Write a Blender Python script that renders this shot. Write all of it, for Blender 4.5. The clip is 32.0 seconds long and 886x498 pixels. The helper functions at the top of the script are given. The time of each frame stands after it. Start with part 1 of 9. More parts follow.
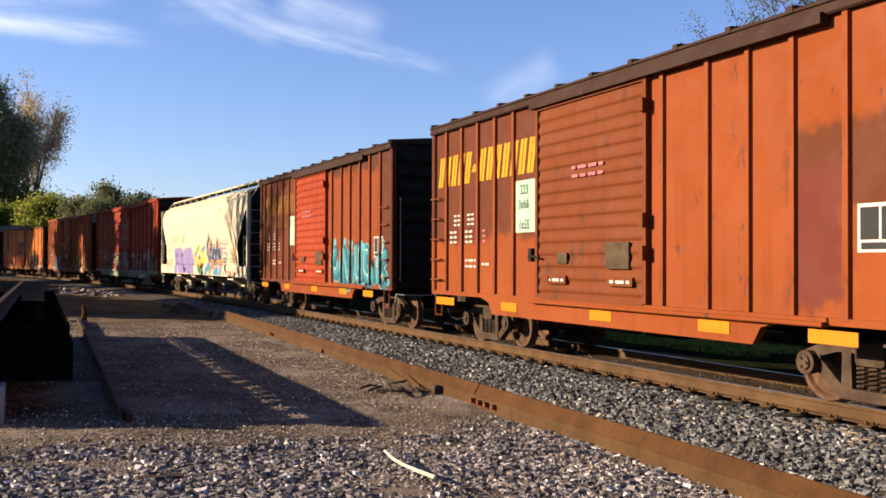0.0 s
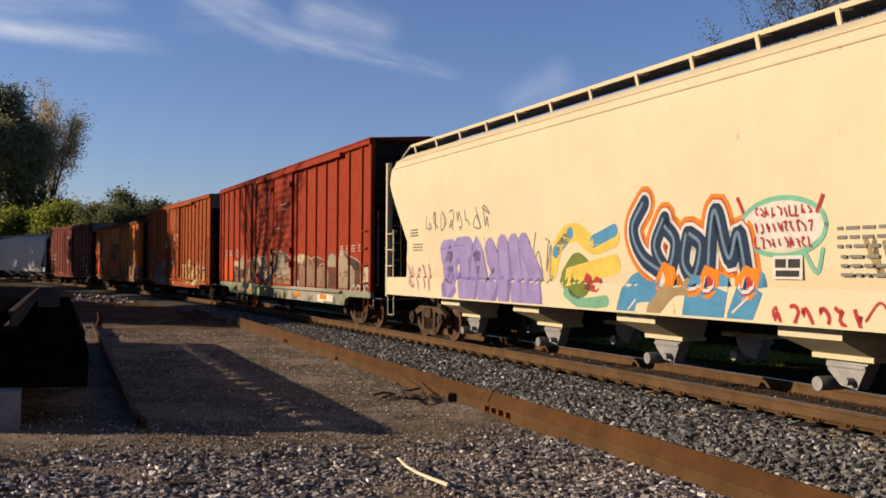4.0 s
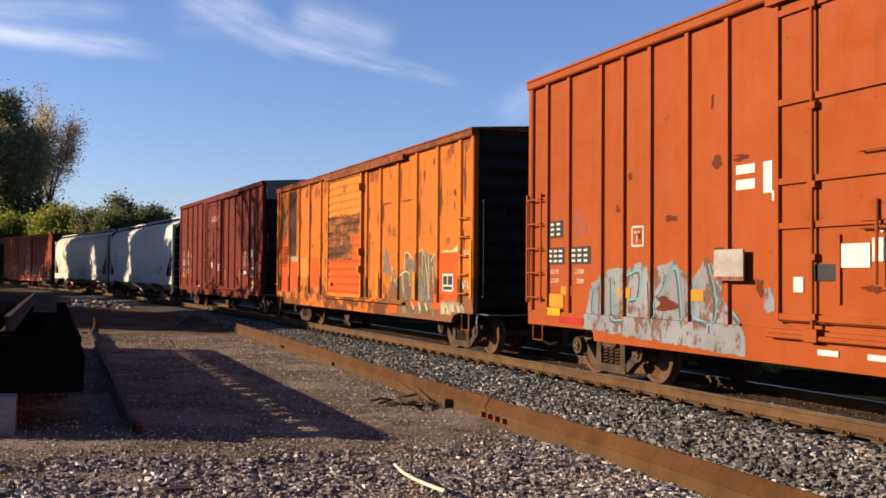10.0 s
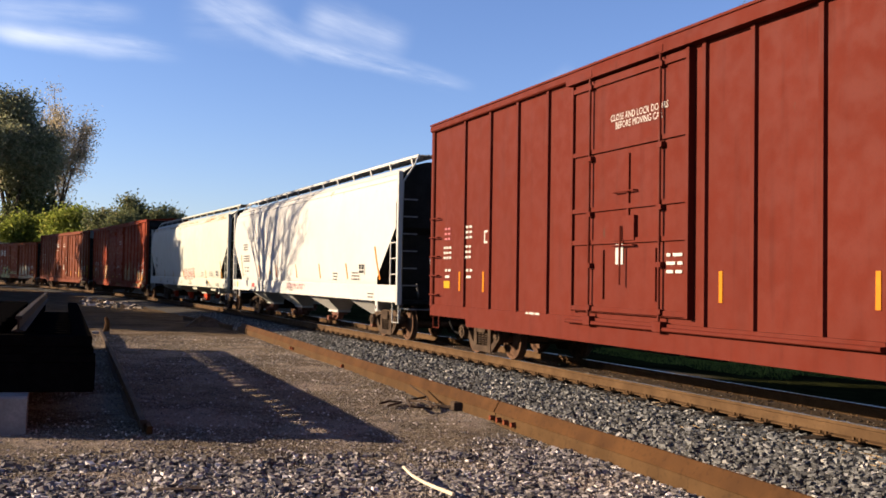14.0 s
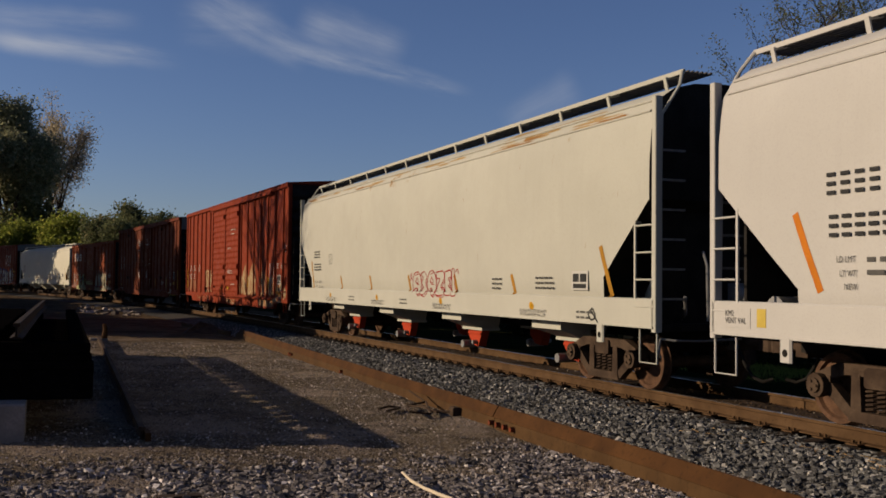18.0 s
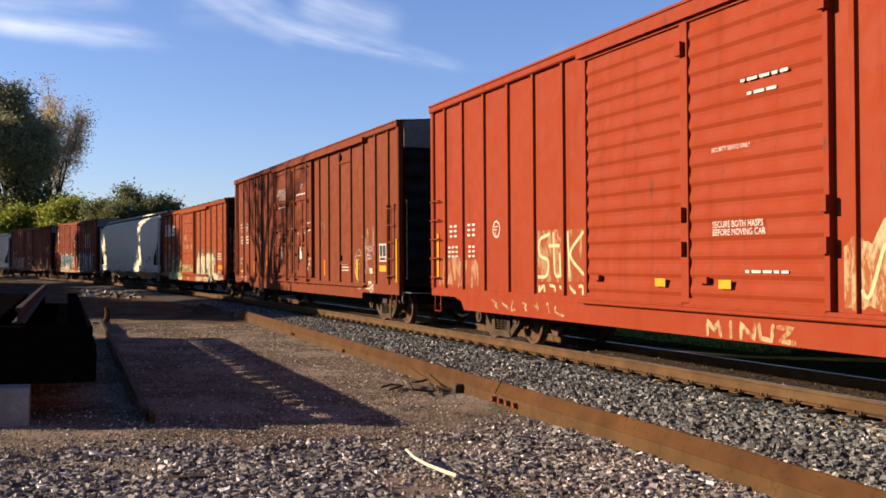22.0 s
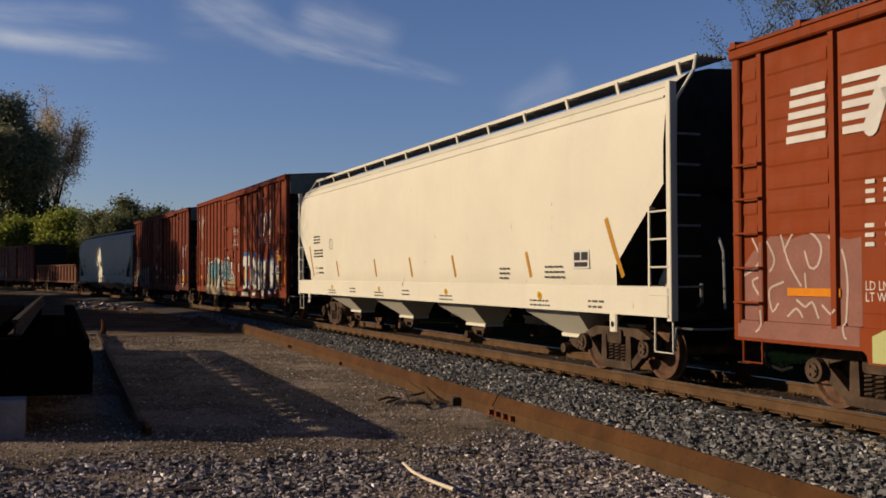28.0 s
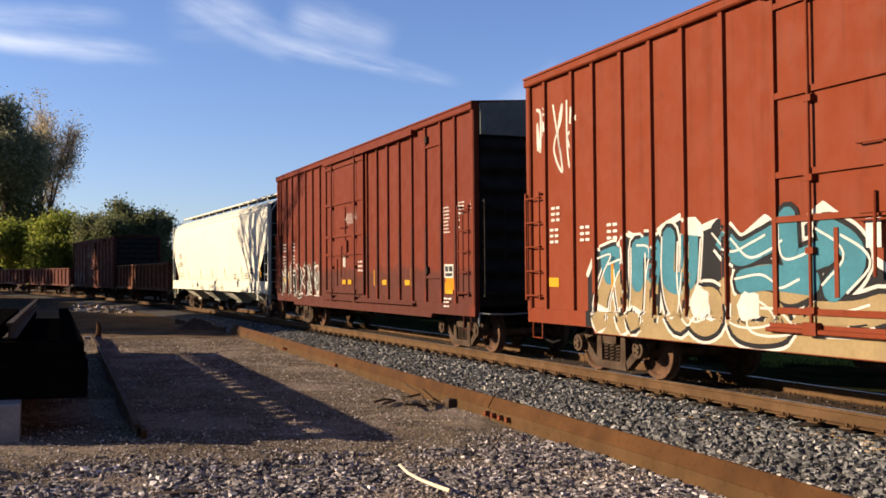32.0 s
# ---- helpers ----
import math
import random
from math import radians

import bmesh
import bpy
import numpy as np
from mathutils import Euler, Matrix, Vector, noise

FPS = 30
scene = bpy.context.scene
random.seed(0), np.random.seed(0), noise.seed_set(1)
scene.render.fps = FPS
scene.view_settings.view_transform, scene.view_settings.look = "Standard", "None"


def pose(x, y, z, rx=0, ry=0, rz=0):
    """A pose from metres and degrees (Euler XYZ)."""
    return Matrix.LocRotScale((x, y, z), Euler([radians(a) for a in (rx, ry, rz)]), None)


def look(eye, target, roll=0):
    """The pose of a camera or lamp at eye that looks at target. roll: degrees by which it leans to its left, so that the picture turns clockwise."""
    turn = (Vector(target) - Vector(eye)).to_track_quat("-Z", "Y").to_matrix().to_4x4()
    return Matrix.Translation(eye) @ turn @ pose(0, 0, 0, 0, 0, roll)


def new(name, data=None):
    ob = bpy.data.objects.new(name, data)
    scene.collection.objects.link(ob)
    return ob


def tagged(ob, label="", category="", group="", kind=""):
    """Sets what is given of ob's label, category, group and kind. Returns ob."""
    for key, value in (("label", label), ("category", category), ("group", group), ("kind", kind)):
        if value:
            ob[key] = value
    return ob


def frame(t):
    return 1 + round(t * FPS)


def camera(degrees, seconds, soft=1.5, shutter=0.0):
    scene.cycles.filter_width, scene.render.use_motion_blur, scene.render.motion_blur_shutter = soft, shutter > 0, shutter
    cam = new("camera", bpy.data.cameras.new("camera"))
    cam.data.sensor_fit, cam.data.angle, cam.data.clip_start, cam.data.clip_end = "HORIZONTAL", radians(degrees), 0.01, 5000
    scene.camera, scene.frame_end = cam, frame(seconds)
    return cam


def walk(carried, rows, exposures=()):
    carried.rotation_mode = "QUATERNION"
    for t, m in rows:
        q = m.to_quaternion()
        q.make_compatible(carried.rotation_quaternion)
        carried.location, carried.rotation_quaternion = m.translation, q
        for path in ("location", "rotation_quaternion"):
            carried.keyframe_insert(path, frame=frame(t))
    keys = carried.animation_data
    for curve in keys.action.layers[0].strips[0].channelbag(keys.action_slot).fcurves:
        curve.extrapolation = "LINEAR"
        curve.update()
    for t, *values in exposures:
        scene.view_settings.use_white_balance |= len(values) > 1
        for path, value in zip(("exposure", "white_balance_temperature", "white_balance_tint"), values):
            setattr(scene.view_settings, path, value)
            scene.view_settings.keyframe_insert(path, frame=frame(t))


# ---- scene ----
# Evening freight train on a gentle curve. z = 0 is the top of the near rail; the eye stands at x = y = 0.
EYE_Z = 1.417
cam = camera(48.35, 32.0, soft=1.7)
TURNS = [
    (0, 91.25, -1.34, -22.22), (0.5, 91.24, -1.32, -22.06), (1, 91.24, -1.45, -21.97), (1.5, 91.28, -1.55,
    -21.94), (2, 91.34, -1.48, -21.94), (2.5, 91.35, -1.17, -21.90), (3, 91.49, -1.25, -21.68), (3.5, 91.65,
    -1.42, -21.54), (5.5, 91.64, -1.62, -21.17), (6, 91.70, -1.73, -21.18), (6.5, 91.72, -1.81, -21.21), (7,
    91.71, -1.73, -21.23), (7.5, 91.79, -1.69, -21.31), (8, 91.83, -1.67, -21.37), (8.5, 91.85, -1.65, -21.41),
    (9, 91.92, -1.79, -21.50), (9.5, 91.97, -1.78, -21.59), (10, 92.01, -1.60, -21.60), (10.5, 92.01, -1.74,
    -21.51), (11, 92.02, -1.99, -21.38), (11.5, 92.05, -2.04, -21.16), (12, 92.15, -1.97, -21.00), (12.5, 92.21,
    -2.00, -21.01), (13, 92.16, -1.85, -20.99), (13.5, 92.15, -2.03, -20.92), (14, 92.16, -2.05, -21.01), (14.5,
    92.17, -1.98, -21.11), (16.5, 92.61, -1.96, -21.27), (17, 92.71, -1.66, -21.40), (17.5, 92.57, -1.28, -21.45),
    (18, 92.45, -1.73, -21.11), (18.5, 92.35, -1.90, -20.96), (19, 92.21, -1.94, -20.84), (19.5, 92.10, -1.82,
    -20.79), (20, 92.10, -2.02, -20.84), (20.5, 92.03, -1.96, -20.94), (21, 91.88, -2.05, -21.04), (21.5, 91.50,
    -1.51, -21.02), (22, 91.16, -0.80, -21.07), (22.5, 90.90, -0.23, -21.04), (23, 90.64, 0.14, -20.90), (23.5,
    90.60, -0.21, -20.88), (24, 90.73, -0.18, -20.86), (24.5, 90.87, -0.42, -20.82), (25, 91.22, -0.93, -20.85),
    (25.5, 91.42, -0.85, -20.89), (27.5, 91.72, -0.95, -21.14), (28, 91.90, -0.94, -21.22), (28.5, 92.06, -0.94,
    -21.30), (29, 92.22, -0.84, -21.38), (29.5, 92.25, -0.75, -21.43), (30, 92.14, -0.77, -21.51), (30.5, 92.00,
    -0.83, -21.55), (31, 91.89, -0.85, -21.60), (31.5, 91.90, -0.72, -21.52), (32, 91.99, -0.69, -21.49),
]
BASE_STOPS = 1.65
EXPOSE = [(0, 0.0), (1.2, 0.0), (2.0, -0.3), (2.6, -0.5), (3.5, -0.75), (5.2, -0.6), (6.0, -0.2), (7, -0.15), (9, -0.2), (10.5, -0.25), (11.2, -0.3), (12, -0.6), (12.8, -0.08), (14.5, -0.1),
          (16.0, -1.0), (17, -1.5), (18.2, -1.42), (19.5, -1.28), (20.5, -0.62), (21.2, -0.2), (22, -0.12), (23, 0.1), (24, 0.1), (25.5, -0.15), (27.0, -0.6), (28, -1.2), (29.0, -1.5), (29.6, -1.4), (30.2, -1.0), (31.2, -0.2), (32, -0.2)]
walk(cam, [(t, pose(0, 0, EYE_Z, a, b, c)) for t, a, b, c in TURNS], [(t, v + BASE_STOPS) for t, v in EXPOSE])

# ---- light: a low evening sun and a clear sky with thin cirrus
SUN_AZ, SUN_EL = radians(-72.0), radians(16.5)
sun_way = Vector((math.sin(SUN_AZ) * math.cos(SUN_EL), math.cos(SUN_AZ) * math.cos(SUN_EL), math.sin(SUN_EL)))
lamp = bpy.data.lights.new("sun", "SUN")
lamp.energy, lamp.angle, lamp.color = 5.0, radians(0.55), (1.0, 0.79, 0.56)
sun = new("sun", lamp)
sun.matrix_world = look(sun_way * 100, (0, 0, 0))


def sky_world():
    w = bpy.data.worlds.new("evening_sky")
    scene.world = w
    w.use_nodes = True
    nt = w.node_tree
    nt.nodes.clear()
    N, L = nt.nodes.new, nt.links.new
    out, bg, sky = N("ShaderNodeOutputWorld"), N("ShaderNodeBackground"), N("ShaderNodeTexSky")
    sky.sky_type, sky.sun_disc, sky.sun_elevation, sky.sun_rotation = "NISHITA", False, SUN_EL, SUN_AZ
    sky.air_density, sky.dust_density, sky.ozone_density = 1.0, 0.25, 2.6
    co = N("ShaderNodeTexCoord")

    def dot(v):
        d = N("ShaderNodeVectorMath")
        d.operation = "DOT_PRODUCT"
        d.inputs[1].default_value = v
        L(co.outputs["Generated"], d.inputs[0])
        return d.outputs["Value"]

    def ramp(src, lo, hi, a=0.0, b=1.0):
        m = N("ShaderNodeMapRange")
        m.interpolation_type = "SMOOTHSTEP"
        for k, v in zip(("From Min", "From Max", "To Min", "To Max"), (lo, hi, a, b)):
            m.inputs[k].default_value = v
        L(src, m.inputs["Value"])
        return m.outputs["Result"]

    def math_(op, a, b):
        m = N("ShaderNodeMath")
        m.operation = op
        for s, v in zip(m.inputs, (a, b)):
            if isinstance(v, (int, float)):
                s.default_value = v
            else:
                L(v, s)
        return m.outputs[0]

    # each wisp: a band of sky along the great circle through two directions
    total = None
    for p0, p1, half, gain, grain in CIRRUS:
        a, b = Vector(p0).normalized(), Vector(p1).normalized()
        n = a.cross(b).normalized()
        along, mid = (b - a).normalized(), (a + b) / 2
        reach = (b - a).length / 2
        wob = N("ShaderNodeTexNoise")
        wob.inputs["Scale"].default_value, wob.inputs["Detail"].default_value = 9.0, 5.0
        L(co.outputs["Generated"], wob.inputs["Vector"])
        off = math_("MULTIPLY_ADD", wob.outputs["Fac"], half * 1.6)
        off.node.inputs[2].default_value = -half * 0.8
        across = math_("ABSOLUTE", math_("ADD", dot(n), off), 0)
        band = ramp(across, 0.0, half, 1.0, 0.0)
        away = math_("ABSOLUTE", math_("SUBTRACT", dot(along), along.dot(mid)), 0)
        ends = ramp(away, reach * 0.55, reach * 1.15, 1.0, 0.0)
        mp = N("ShaderNodeMapping")
        mp.inputs["Rotation"].default_value = along.to_track_quat("X", "Z").to_euler()
        mp.inputs["Scale"].default_value = (grain * 0.3, grain, grain)
        mp.vector_type = "TEXTURE"
        mp.inputs["Scale"].default_value = (3.5 / grain, 1 / grain, 0.5 / grain)
        L(co.outputs["Generated"], mp.inputs["Vector"])
        fib = N("ShaderNodeTexNoise")
        fib.inputs["Scale"].default_value, fib.inputs["Detail"].default_value, fib.inputs["Roughness"].default_value = 1.0, 6.0, 0.62
        L(mp.outputs["Vector"], fib.inputs["Vector"])
        veil = math_("MULTIPLY", math_("MULTIPLY", band, ends), math_("MULTIPLY", ramp(fib.outputs["Fac"], 0.28, 0.78), gain))
        total = veil if total is None else math_("ADD", total, veil)
    mix = N("ShaderNodeMix")
    mix.data_type = "RGBA"
    L(math_("MINIMUM", total, 0.85), mix.inputs["Factor"])
    tint = N("ShaderNodeMix")
    tint.data_type, tint.blend_type = "RGBA", "MULTIPLY"
    tint.inputs["Factor"].default_value = 1.0
    tint.inputs["B"].default_value = SKY_TINT
    L(sky.outputs["Color"], tint.inputs["A"])
    L(tint.outputs["Result"], mix.inputs["A"])
    mix.inputs["B"].default_value = CLOUD
    L(mix.outputs["Result"], bg.inputs["Color"])
    bg.inputs["Strength"].default_value = SKY
    L(bg.outputs["Background"], out.inputs["Surface"])


SKY, SKY_TINT, CLOUD = 0.056, (0.905, 0.915, 1.215, 1), (6.4, 6.7, 7.6, 1)
# directions of the two ends of each wisp, half width, density, grain
CIRRUS = [
    ((-0.083, 0.972, 0.219), (0.094, 0.973, 0.211), 0.017, 0.75, 13),
    ((-0.083, 0.968, 0.238), (0.056, 0.969, 0.242), 0.016, 0.5, 12),
    ((0.105, 0.955, 0.276), (0.215, 0.950, 0.226), 0.022, 0.6, 12),
    ((0.182, 0.955, 0.235), (0.367, 0.909, 0.199), 0.013, 0.85, 16),
    ((0.206, 0.943, 0.262), (0.306, 0.924, 0.231), 0.028, 0.5, 11),
    ((0.406, 0.898, 0.171), (0.467, 0.859, 0.210), 0.026, 0.3, 11),
    ((0.092, 0.964, 0.249), (0.186, 0.950, 0.253), 0.03, 0.35, 10),
]
sky_world()

# ---- small tools
class Mesh:
    """Gathers boxes, tubes and prisms into one mesh."""

    def __init__(self):
        self.v, self.f = [], []

    def poly(self, pts, faces):
        b = len(self.v)
        self.v += [tuple(p) for p in pts]
        self.f += [tuple(b + i for i in q) for q in faces]
        return self

    def box(self, x0, x1, y0, y1, z0, z1, c=0.0):
        """A block; c chamfers the four edges along its longest side."""
        if c <= 0:
            return self.poly([(x, y, z) for x in (x0, x1) for y in (y0, y1) for z in (z0, z1)],
                             [(0, 1, 3, 2), (4, 6, 7, 5), (0, 4, 5, 1), (2, 3, 7, 6), (0, 2, 6, 4), (1, 5, 7, 3)])
        d = (x1 - x0, y1 - y0, z1 - z0)
        k = d.index(max(d))
        lo, hi = (x0, y0, z0), (x1, y1, z1)
        i, j = [a for a in range(3) if a != k]
        ring = [(lo[i] + c, lo[j]), (hi[i] - c, lo[j]), (hi[i], lo[j] + c), (hi[i], hi[j] - c),
                (hi[i] - c, hi[j]), (lo[i] + c, hi[j]), (lo[i], hi[j] - c), (lo[i], lo[j] + c)]
        pts = []
        for w in (lo[k], hi[k]):
            for a, b in ring:
                p = [0, 0, 0]
                p[i], p[j], p[k] = a, b, w
                pts.append(p)
        fs = [(n, (n + 1) % 8, 8 + (n + 1) % 8, 8 + n) for n in range(8)] + [tuple(range(7, -1, -1)), tuple(range(8, 16))]
        if k == 1:
            fs = [f[::-1] for f in fs]
        return self.poly(pts, fs)

    def prism(self, ring, lo, hi, axis="y"):
        """A flat ring of points pulled from lo to hi along an axis."""
        n = len(ring)
        put = {"y": lambda a, b, w: (a, w, b), "x": lambda a, b, w: (w, a, b), "z": lambda a, b, w: (a, b, w)}[axis]
        pts = [put(a, b, lo) for a, b in ring] + [put(a, b, hi) for a, b in ring]
        fs = [(i, (i + 1) % n, n + (i + 1) % n, n + i) for i in range(n)] + [tuple(range(n - 1, -1, -1)), tuple(range(n, 2 * n))]
        return self.poly(pts, fs)

    def tube(self, path, r, n=6, r2=None, caps=True):
        P = [Vector(p) for p in path]
        m = len(P)
        pts, fs = [], []
        side = None
        for i, p in enumerate(P):
            t = (P[min(i + 1, m - 1)] - P[max(i - 1, 0)]).normalized()
            if side is None:
                side = t.orthogonal().normalized()
            side = (side - t * side.dot(t)).normalized()
            up = t.cross(side)
            rr = r if r2 is None else r + (r2 - r) * i / (m - 1)
            pts += [p + (side * math.cos(a) + up * math.sin(a)) * rr for a in [2 * math.pi * q / n for q in range(n)]]
            if i:
                b = (i - 1) * n
                fs += [(b + q, b + (q + 1) % n, b + n + (q + 1) % n, b + n + q) for q in range(n)]
        if caps:
            fs += [tuple(range(n - 1, -1, -1)), tuple(range((m - 1) * n, m * n))]
        return self.poly(pts, fs)

    def lathe(self, ring, cx, cz, axis_y, n=24):
        """A ring of (radius, y) turned about an axis along y through (cx, cz)."""
        k = len(ring)
        pts = [(cx + r * math.cos(2 * math.pi * i / n), axis_y + y, cz + r * math.sin(2 * math.pi * i / n)) for i in range(n) for r, y in ring]
        fs = [(i * k + j, i * k + (j + 1) % k, ((i + 1) % n) * k + (j + 1) % k, ((i + 1) % n) * k + j) for i in range(n) for j in range(k)]
        return self.poly(pts, fs)

    def data(self, name, material, smooth=False):
        me = bpy.data.meshes.new(name)
        me.from_pydata(self.v, [], self.f)
        me.materials.append(material)
        bm = bmesh.new()
        bm.from_mesh(me)
        bmesh.ops.recalc_face_normals(bm, faces=bm.faces)
        bm.to_mesh(me)
        bm.free()
        if smooth:
            me.shade_smooth()
            me.set_sharp_from_angle(angle=radians(40))
        return me


def part(name, data, parent, label="", m=None):
    ob = new(name, data)
    ob.parent = parent
    if m is not None:
        ob.matrix_local = m
    return tagged(ob, label) if label else ob


def thing(name, label, category, group="", kind="", data=None):
    return tagged(new(name, data), label, category, group, kind)


# ---- materials
def base_material(name, rough=0.6, metal=0.0):
    m = bpy.data.materials.new(name)
    m.use_nodes = True
    b = m.node_tree.nodes["Principled BSDF"]
    b.inputs["Roughness"].default_value, b.inputs["Metallic"].default_value = rough, metal
    b.inputs["Specular IOR Level"].default_value = 0.1 if metal < 0.3 else 0.4
    return m, m.node_tree, b


class Nodes:
    """Short hands for building a node tree on object coordinates."""

    def __init__(self, nt, space="Object"):
        self.nt = nt
        self.co = nt.nodes.new("ShaderNodeTexCoord").outputs[space]

    def link(self, a, b):
        self.nt.links.new(a, b)

    def noise(self, scale, detail=3.0, rough=0.55, stretch=(1, 1, 1), seed=0.0):
        mp = self.nt.nodes.new("ShaderNodeMapping")
        mp.inputs["Scale"].default_value = stretch
        mp.inputs["Location"].default_value = (seed * 7.3, seed * 3.1, seed * 5.7)
        self.link(self.co, mp.inputs["Vector"])
        n = self.nt.nodes.new("ShaderNodeTexNoise")
        n.inputs["Scale"].default_value, n.inputs["Detail"].default_value, n.inputs["Roughness"].default_value = scale, detail, rough
        self.link(mp.outputs["Vector"], n.inputs["Vector"])
        return n.outputs["Fac"]

    def ramp(self, src, lo, hi, a=0.0, b=1.0):
        m = self.nt.nodes.new("ShaderNodeMapRange")
        m.interpolation_type = "SMOOTHSTEP"
        for k, v in zip(("From Min", "From Max", "To Min", "To Max"), (lo, hi, a, b)):
            m.inputs[k].default_value = v
        self.link(src, m.inputs["Value"])
        return m.outputs["Result"]

    def mul(self, a, b, op="MULTIPLY"):
        m = self.nt.nodes.new("ShaderNodeMath")
        m.operation = op
        for s, v in zip(m.inputs, (a, b)):
            if isinstance(v, (int, float)):
                s.default_value = v
            else:
                self.link(v, s)
        return m.outputs[0]

    def mix(self, fac, a, b, blend="MIX"):
        m = self.nt.nodes.new("ShaderNodeMix")
        m.data_type, m.blend_type = "RGBA", blend
        for k, v in (("Factor", fac), ("A", a), ("B", b)):
            if isinstance(v, tuple):
                m.inputs[k].default_value = (*v, 1) if len(v) == 3 else v
            elif isinstance(v, (int, float)):
                m.inputs[k].default_value = v
            else:
                self.link(v, m.inputs[k])
        return m.outputs["Result"]

    def bump(self, src, strength, dist, bsdf):
        b = self.nt.nodes.new("ShaderNodeBump")
        b.inputs["Strength"].default_value, b.inputs["Distance"].default_value = strength, dist
        self.link(src, b.inputs["Height"])
        self.link(b.outputs["Normal"], bsdf.inputs["Normal"])

    def axis(self, k):
        s = self.nt.nodes.new("ShaderNodeSeparateXYZ")
        self.link(self.co, s.inputs[0])
        return s.outputs[k]

    def random(self):
        return self.nt.nodes.new("ShaderNodeObjectInfo").outputs["Random"]

    def island(self):
        return self.nt.nodes.new("ShaderNodeNewGeometry").outputs["Random Per Island"]


def shade(rgb, k):
    return tuple(min(1.0, c * k) for c in rgb)


def plain(name, rgb, rough=0.6, metal=0.0, vary=0.18, scale=6.0, bump=0.15):
    m, nt, b = base_material(name, rough, metal)
    n = Nodes(nt)
    c = n.mix(n.ramp(n.noise(scale, 4), 0.3, 0.7), shade(rgb, 1 - vary), shade(rgb, 1 + vary))
    c = n.mix(n.ramp(n.noise(scale * 9, 3), 0.35, 0.65, 0, 0.5), c, shade(rgb, 1 - vary * 1.4))
    n.link(c, b.inputs["Base Color"])
    n.bump(n.noise(scale * 14, 3), bump, 0.004, b)
    return m


def car_paint(name, rgb, rust=0.25, fade=0.25, rough=0.66, seed=0.0, streak=0.35, dark=(0.05, 0.022, 0.014), pale=None, patches=None, smear=(1.3, 1.3, 0.45)):
    """Weathered railway paint: broad fading, rain streaks down the sides, rust spots; patches repaint areas with their own colours."""
    m, nt, b = base_material(name, rough)
    n = Nodes(nt)
    pale = pale or tuple(min(1, c * 1.35 + 0.004) for c in rgb)
    c = n.mix(n.ramp(n.noise(0.55, 4, 0.6, seed=seed), 0.35, 0.68, 0, fade * 2), rgb, pale)
    for lo, hi, zlo, zhi, col, amount, sc in patches or ():
        x, z = n.axis("X"), n.axis("Z")
        wob = n.mul(n.noise(1.4, 4, 0.6, seed=seed + 4), 0.9)
        inx = n.mul(n.ramp(n.mul(x, wob, "ADD"), lo, lo + 0.3), n.ramp(n.mul(x, wob, "ADD"), hi - 0.3, hi, 1, 0))
        inz = n.mul(n.ramp(n.mul(z, wob, "ADD"), zlo, zlo + 0.15), n.ramp(n.mul(z, wob, "ADD"), zhi - 0.2, zhi, 1, 0))
        area = n.mul(n.mul(inx, inz), n.ramp(n.noise(sc, 5, 0.6, seed=seed + 8), 0.5 - amount * 0.5, 0.56 - amount * 0.4))
        c = n.mix(area, c, col)
    st = n.mul(n.ramp(n.noise(1.0, 5, 0.6, (5.5, 5.5, 0.35), seed + 1), 0.5, 0.72), streak)
    c = n.mix(st, c, shade(rgb, 0.55))
    spots = n.ramp(n.noise(3.4, 7, 0.72, smear, seed + 2), 0.66 - rust * 0.25, 0.72 - rust * 0.23)
    c = n.mix(n.mul(spots, 0.85), c, dark)
    c = n.mix(n.ramp(n.noise(38, 3, 0.6, seed=seed), 0.45, 0.75, 0, 0.22), c, shade(rgb, 0.7))
    n.link(c, b.inputs["Base Color"])
    r = n.ramp(n.noise(3, 4, seed=seed), 0.3, 0.7, rough - 0.08, rough + 0.18)
    n.link(r, b.inputs["Roughness"])
    n.bump(n.mul(n.noise(0.9, 3, 0.5, seed=seed), n.mul(n.noise(45, 2), 0.05), "ADD"), 0.3, 0.02, b)
    return m


def flaking(name, top, under, left=0.5, scale=2.2, stretch=(1, 1, 1), seed=0.0, mid=None):
    """Sprayed paint that has weathered off in flakes and smears; left is the share that still covers the older paint."""
    m, nt, b = base_material(name, 0.75)
    n = Nodes(nt)
    big = n.noise(scale, 6, 0.68, stretch, seed)
    fine = n.noise(scale * 6, 4, 0.6, stretch, seed + 3)
    k = n.mul(big, n.mul(fine, 0.35), "ADD")
    edge = 0.675 + (left - 0.5) * 0.36
    c = n.mix(n.ramp(k, edge - 0.03, edge + 0.03, 1, 0), under, n.mix(n.ramp(n.noise(scale * 0.5, 3, seed=seed + 5), 0.35, 0.65), top, shade(top, 0.78)))
    if mid:
        c = n.mix(n.mul(n.ramp(k, edge - 0.07, edge - 0.01), n.ramp(k, edge, edge + 0.05, 1, 0)), c, mid)
    n.link(c, b.inputs["Base Color"])
    n.bump(k, 0.2, 0.004, b)
    return m


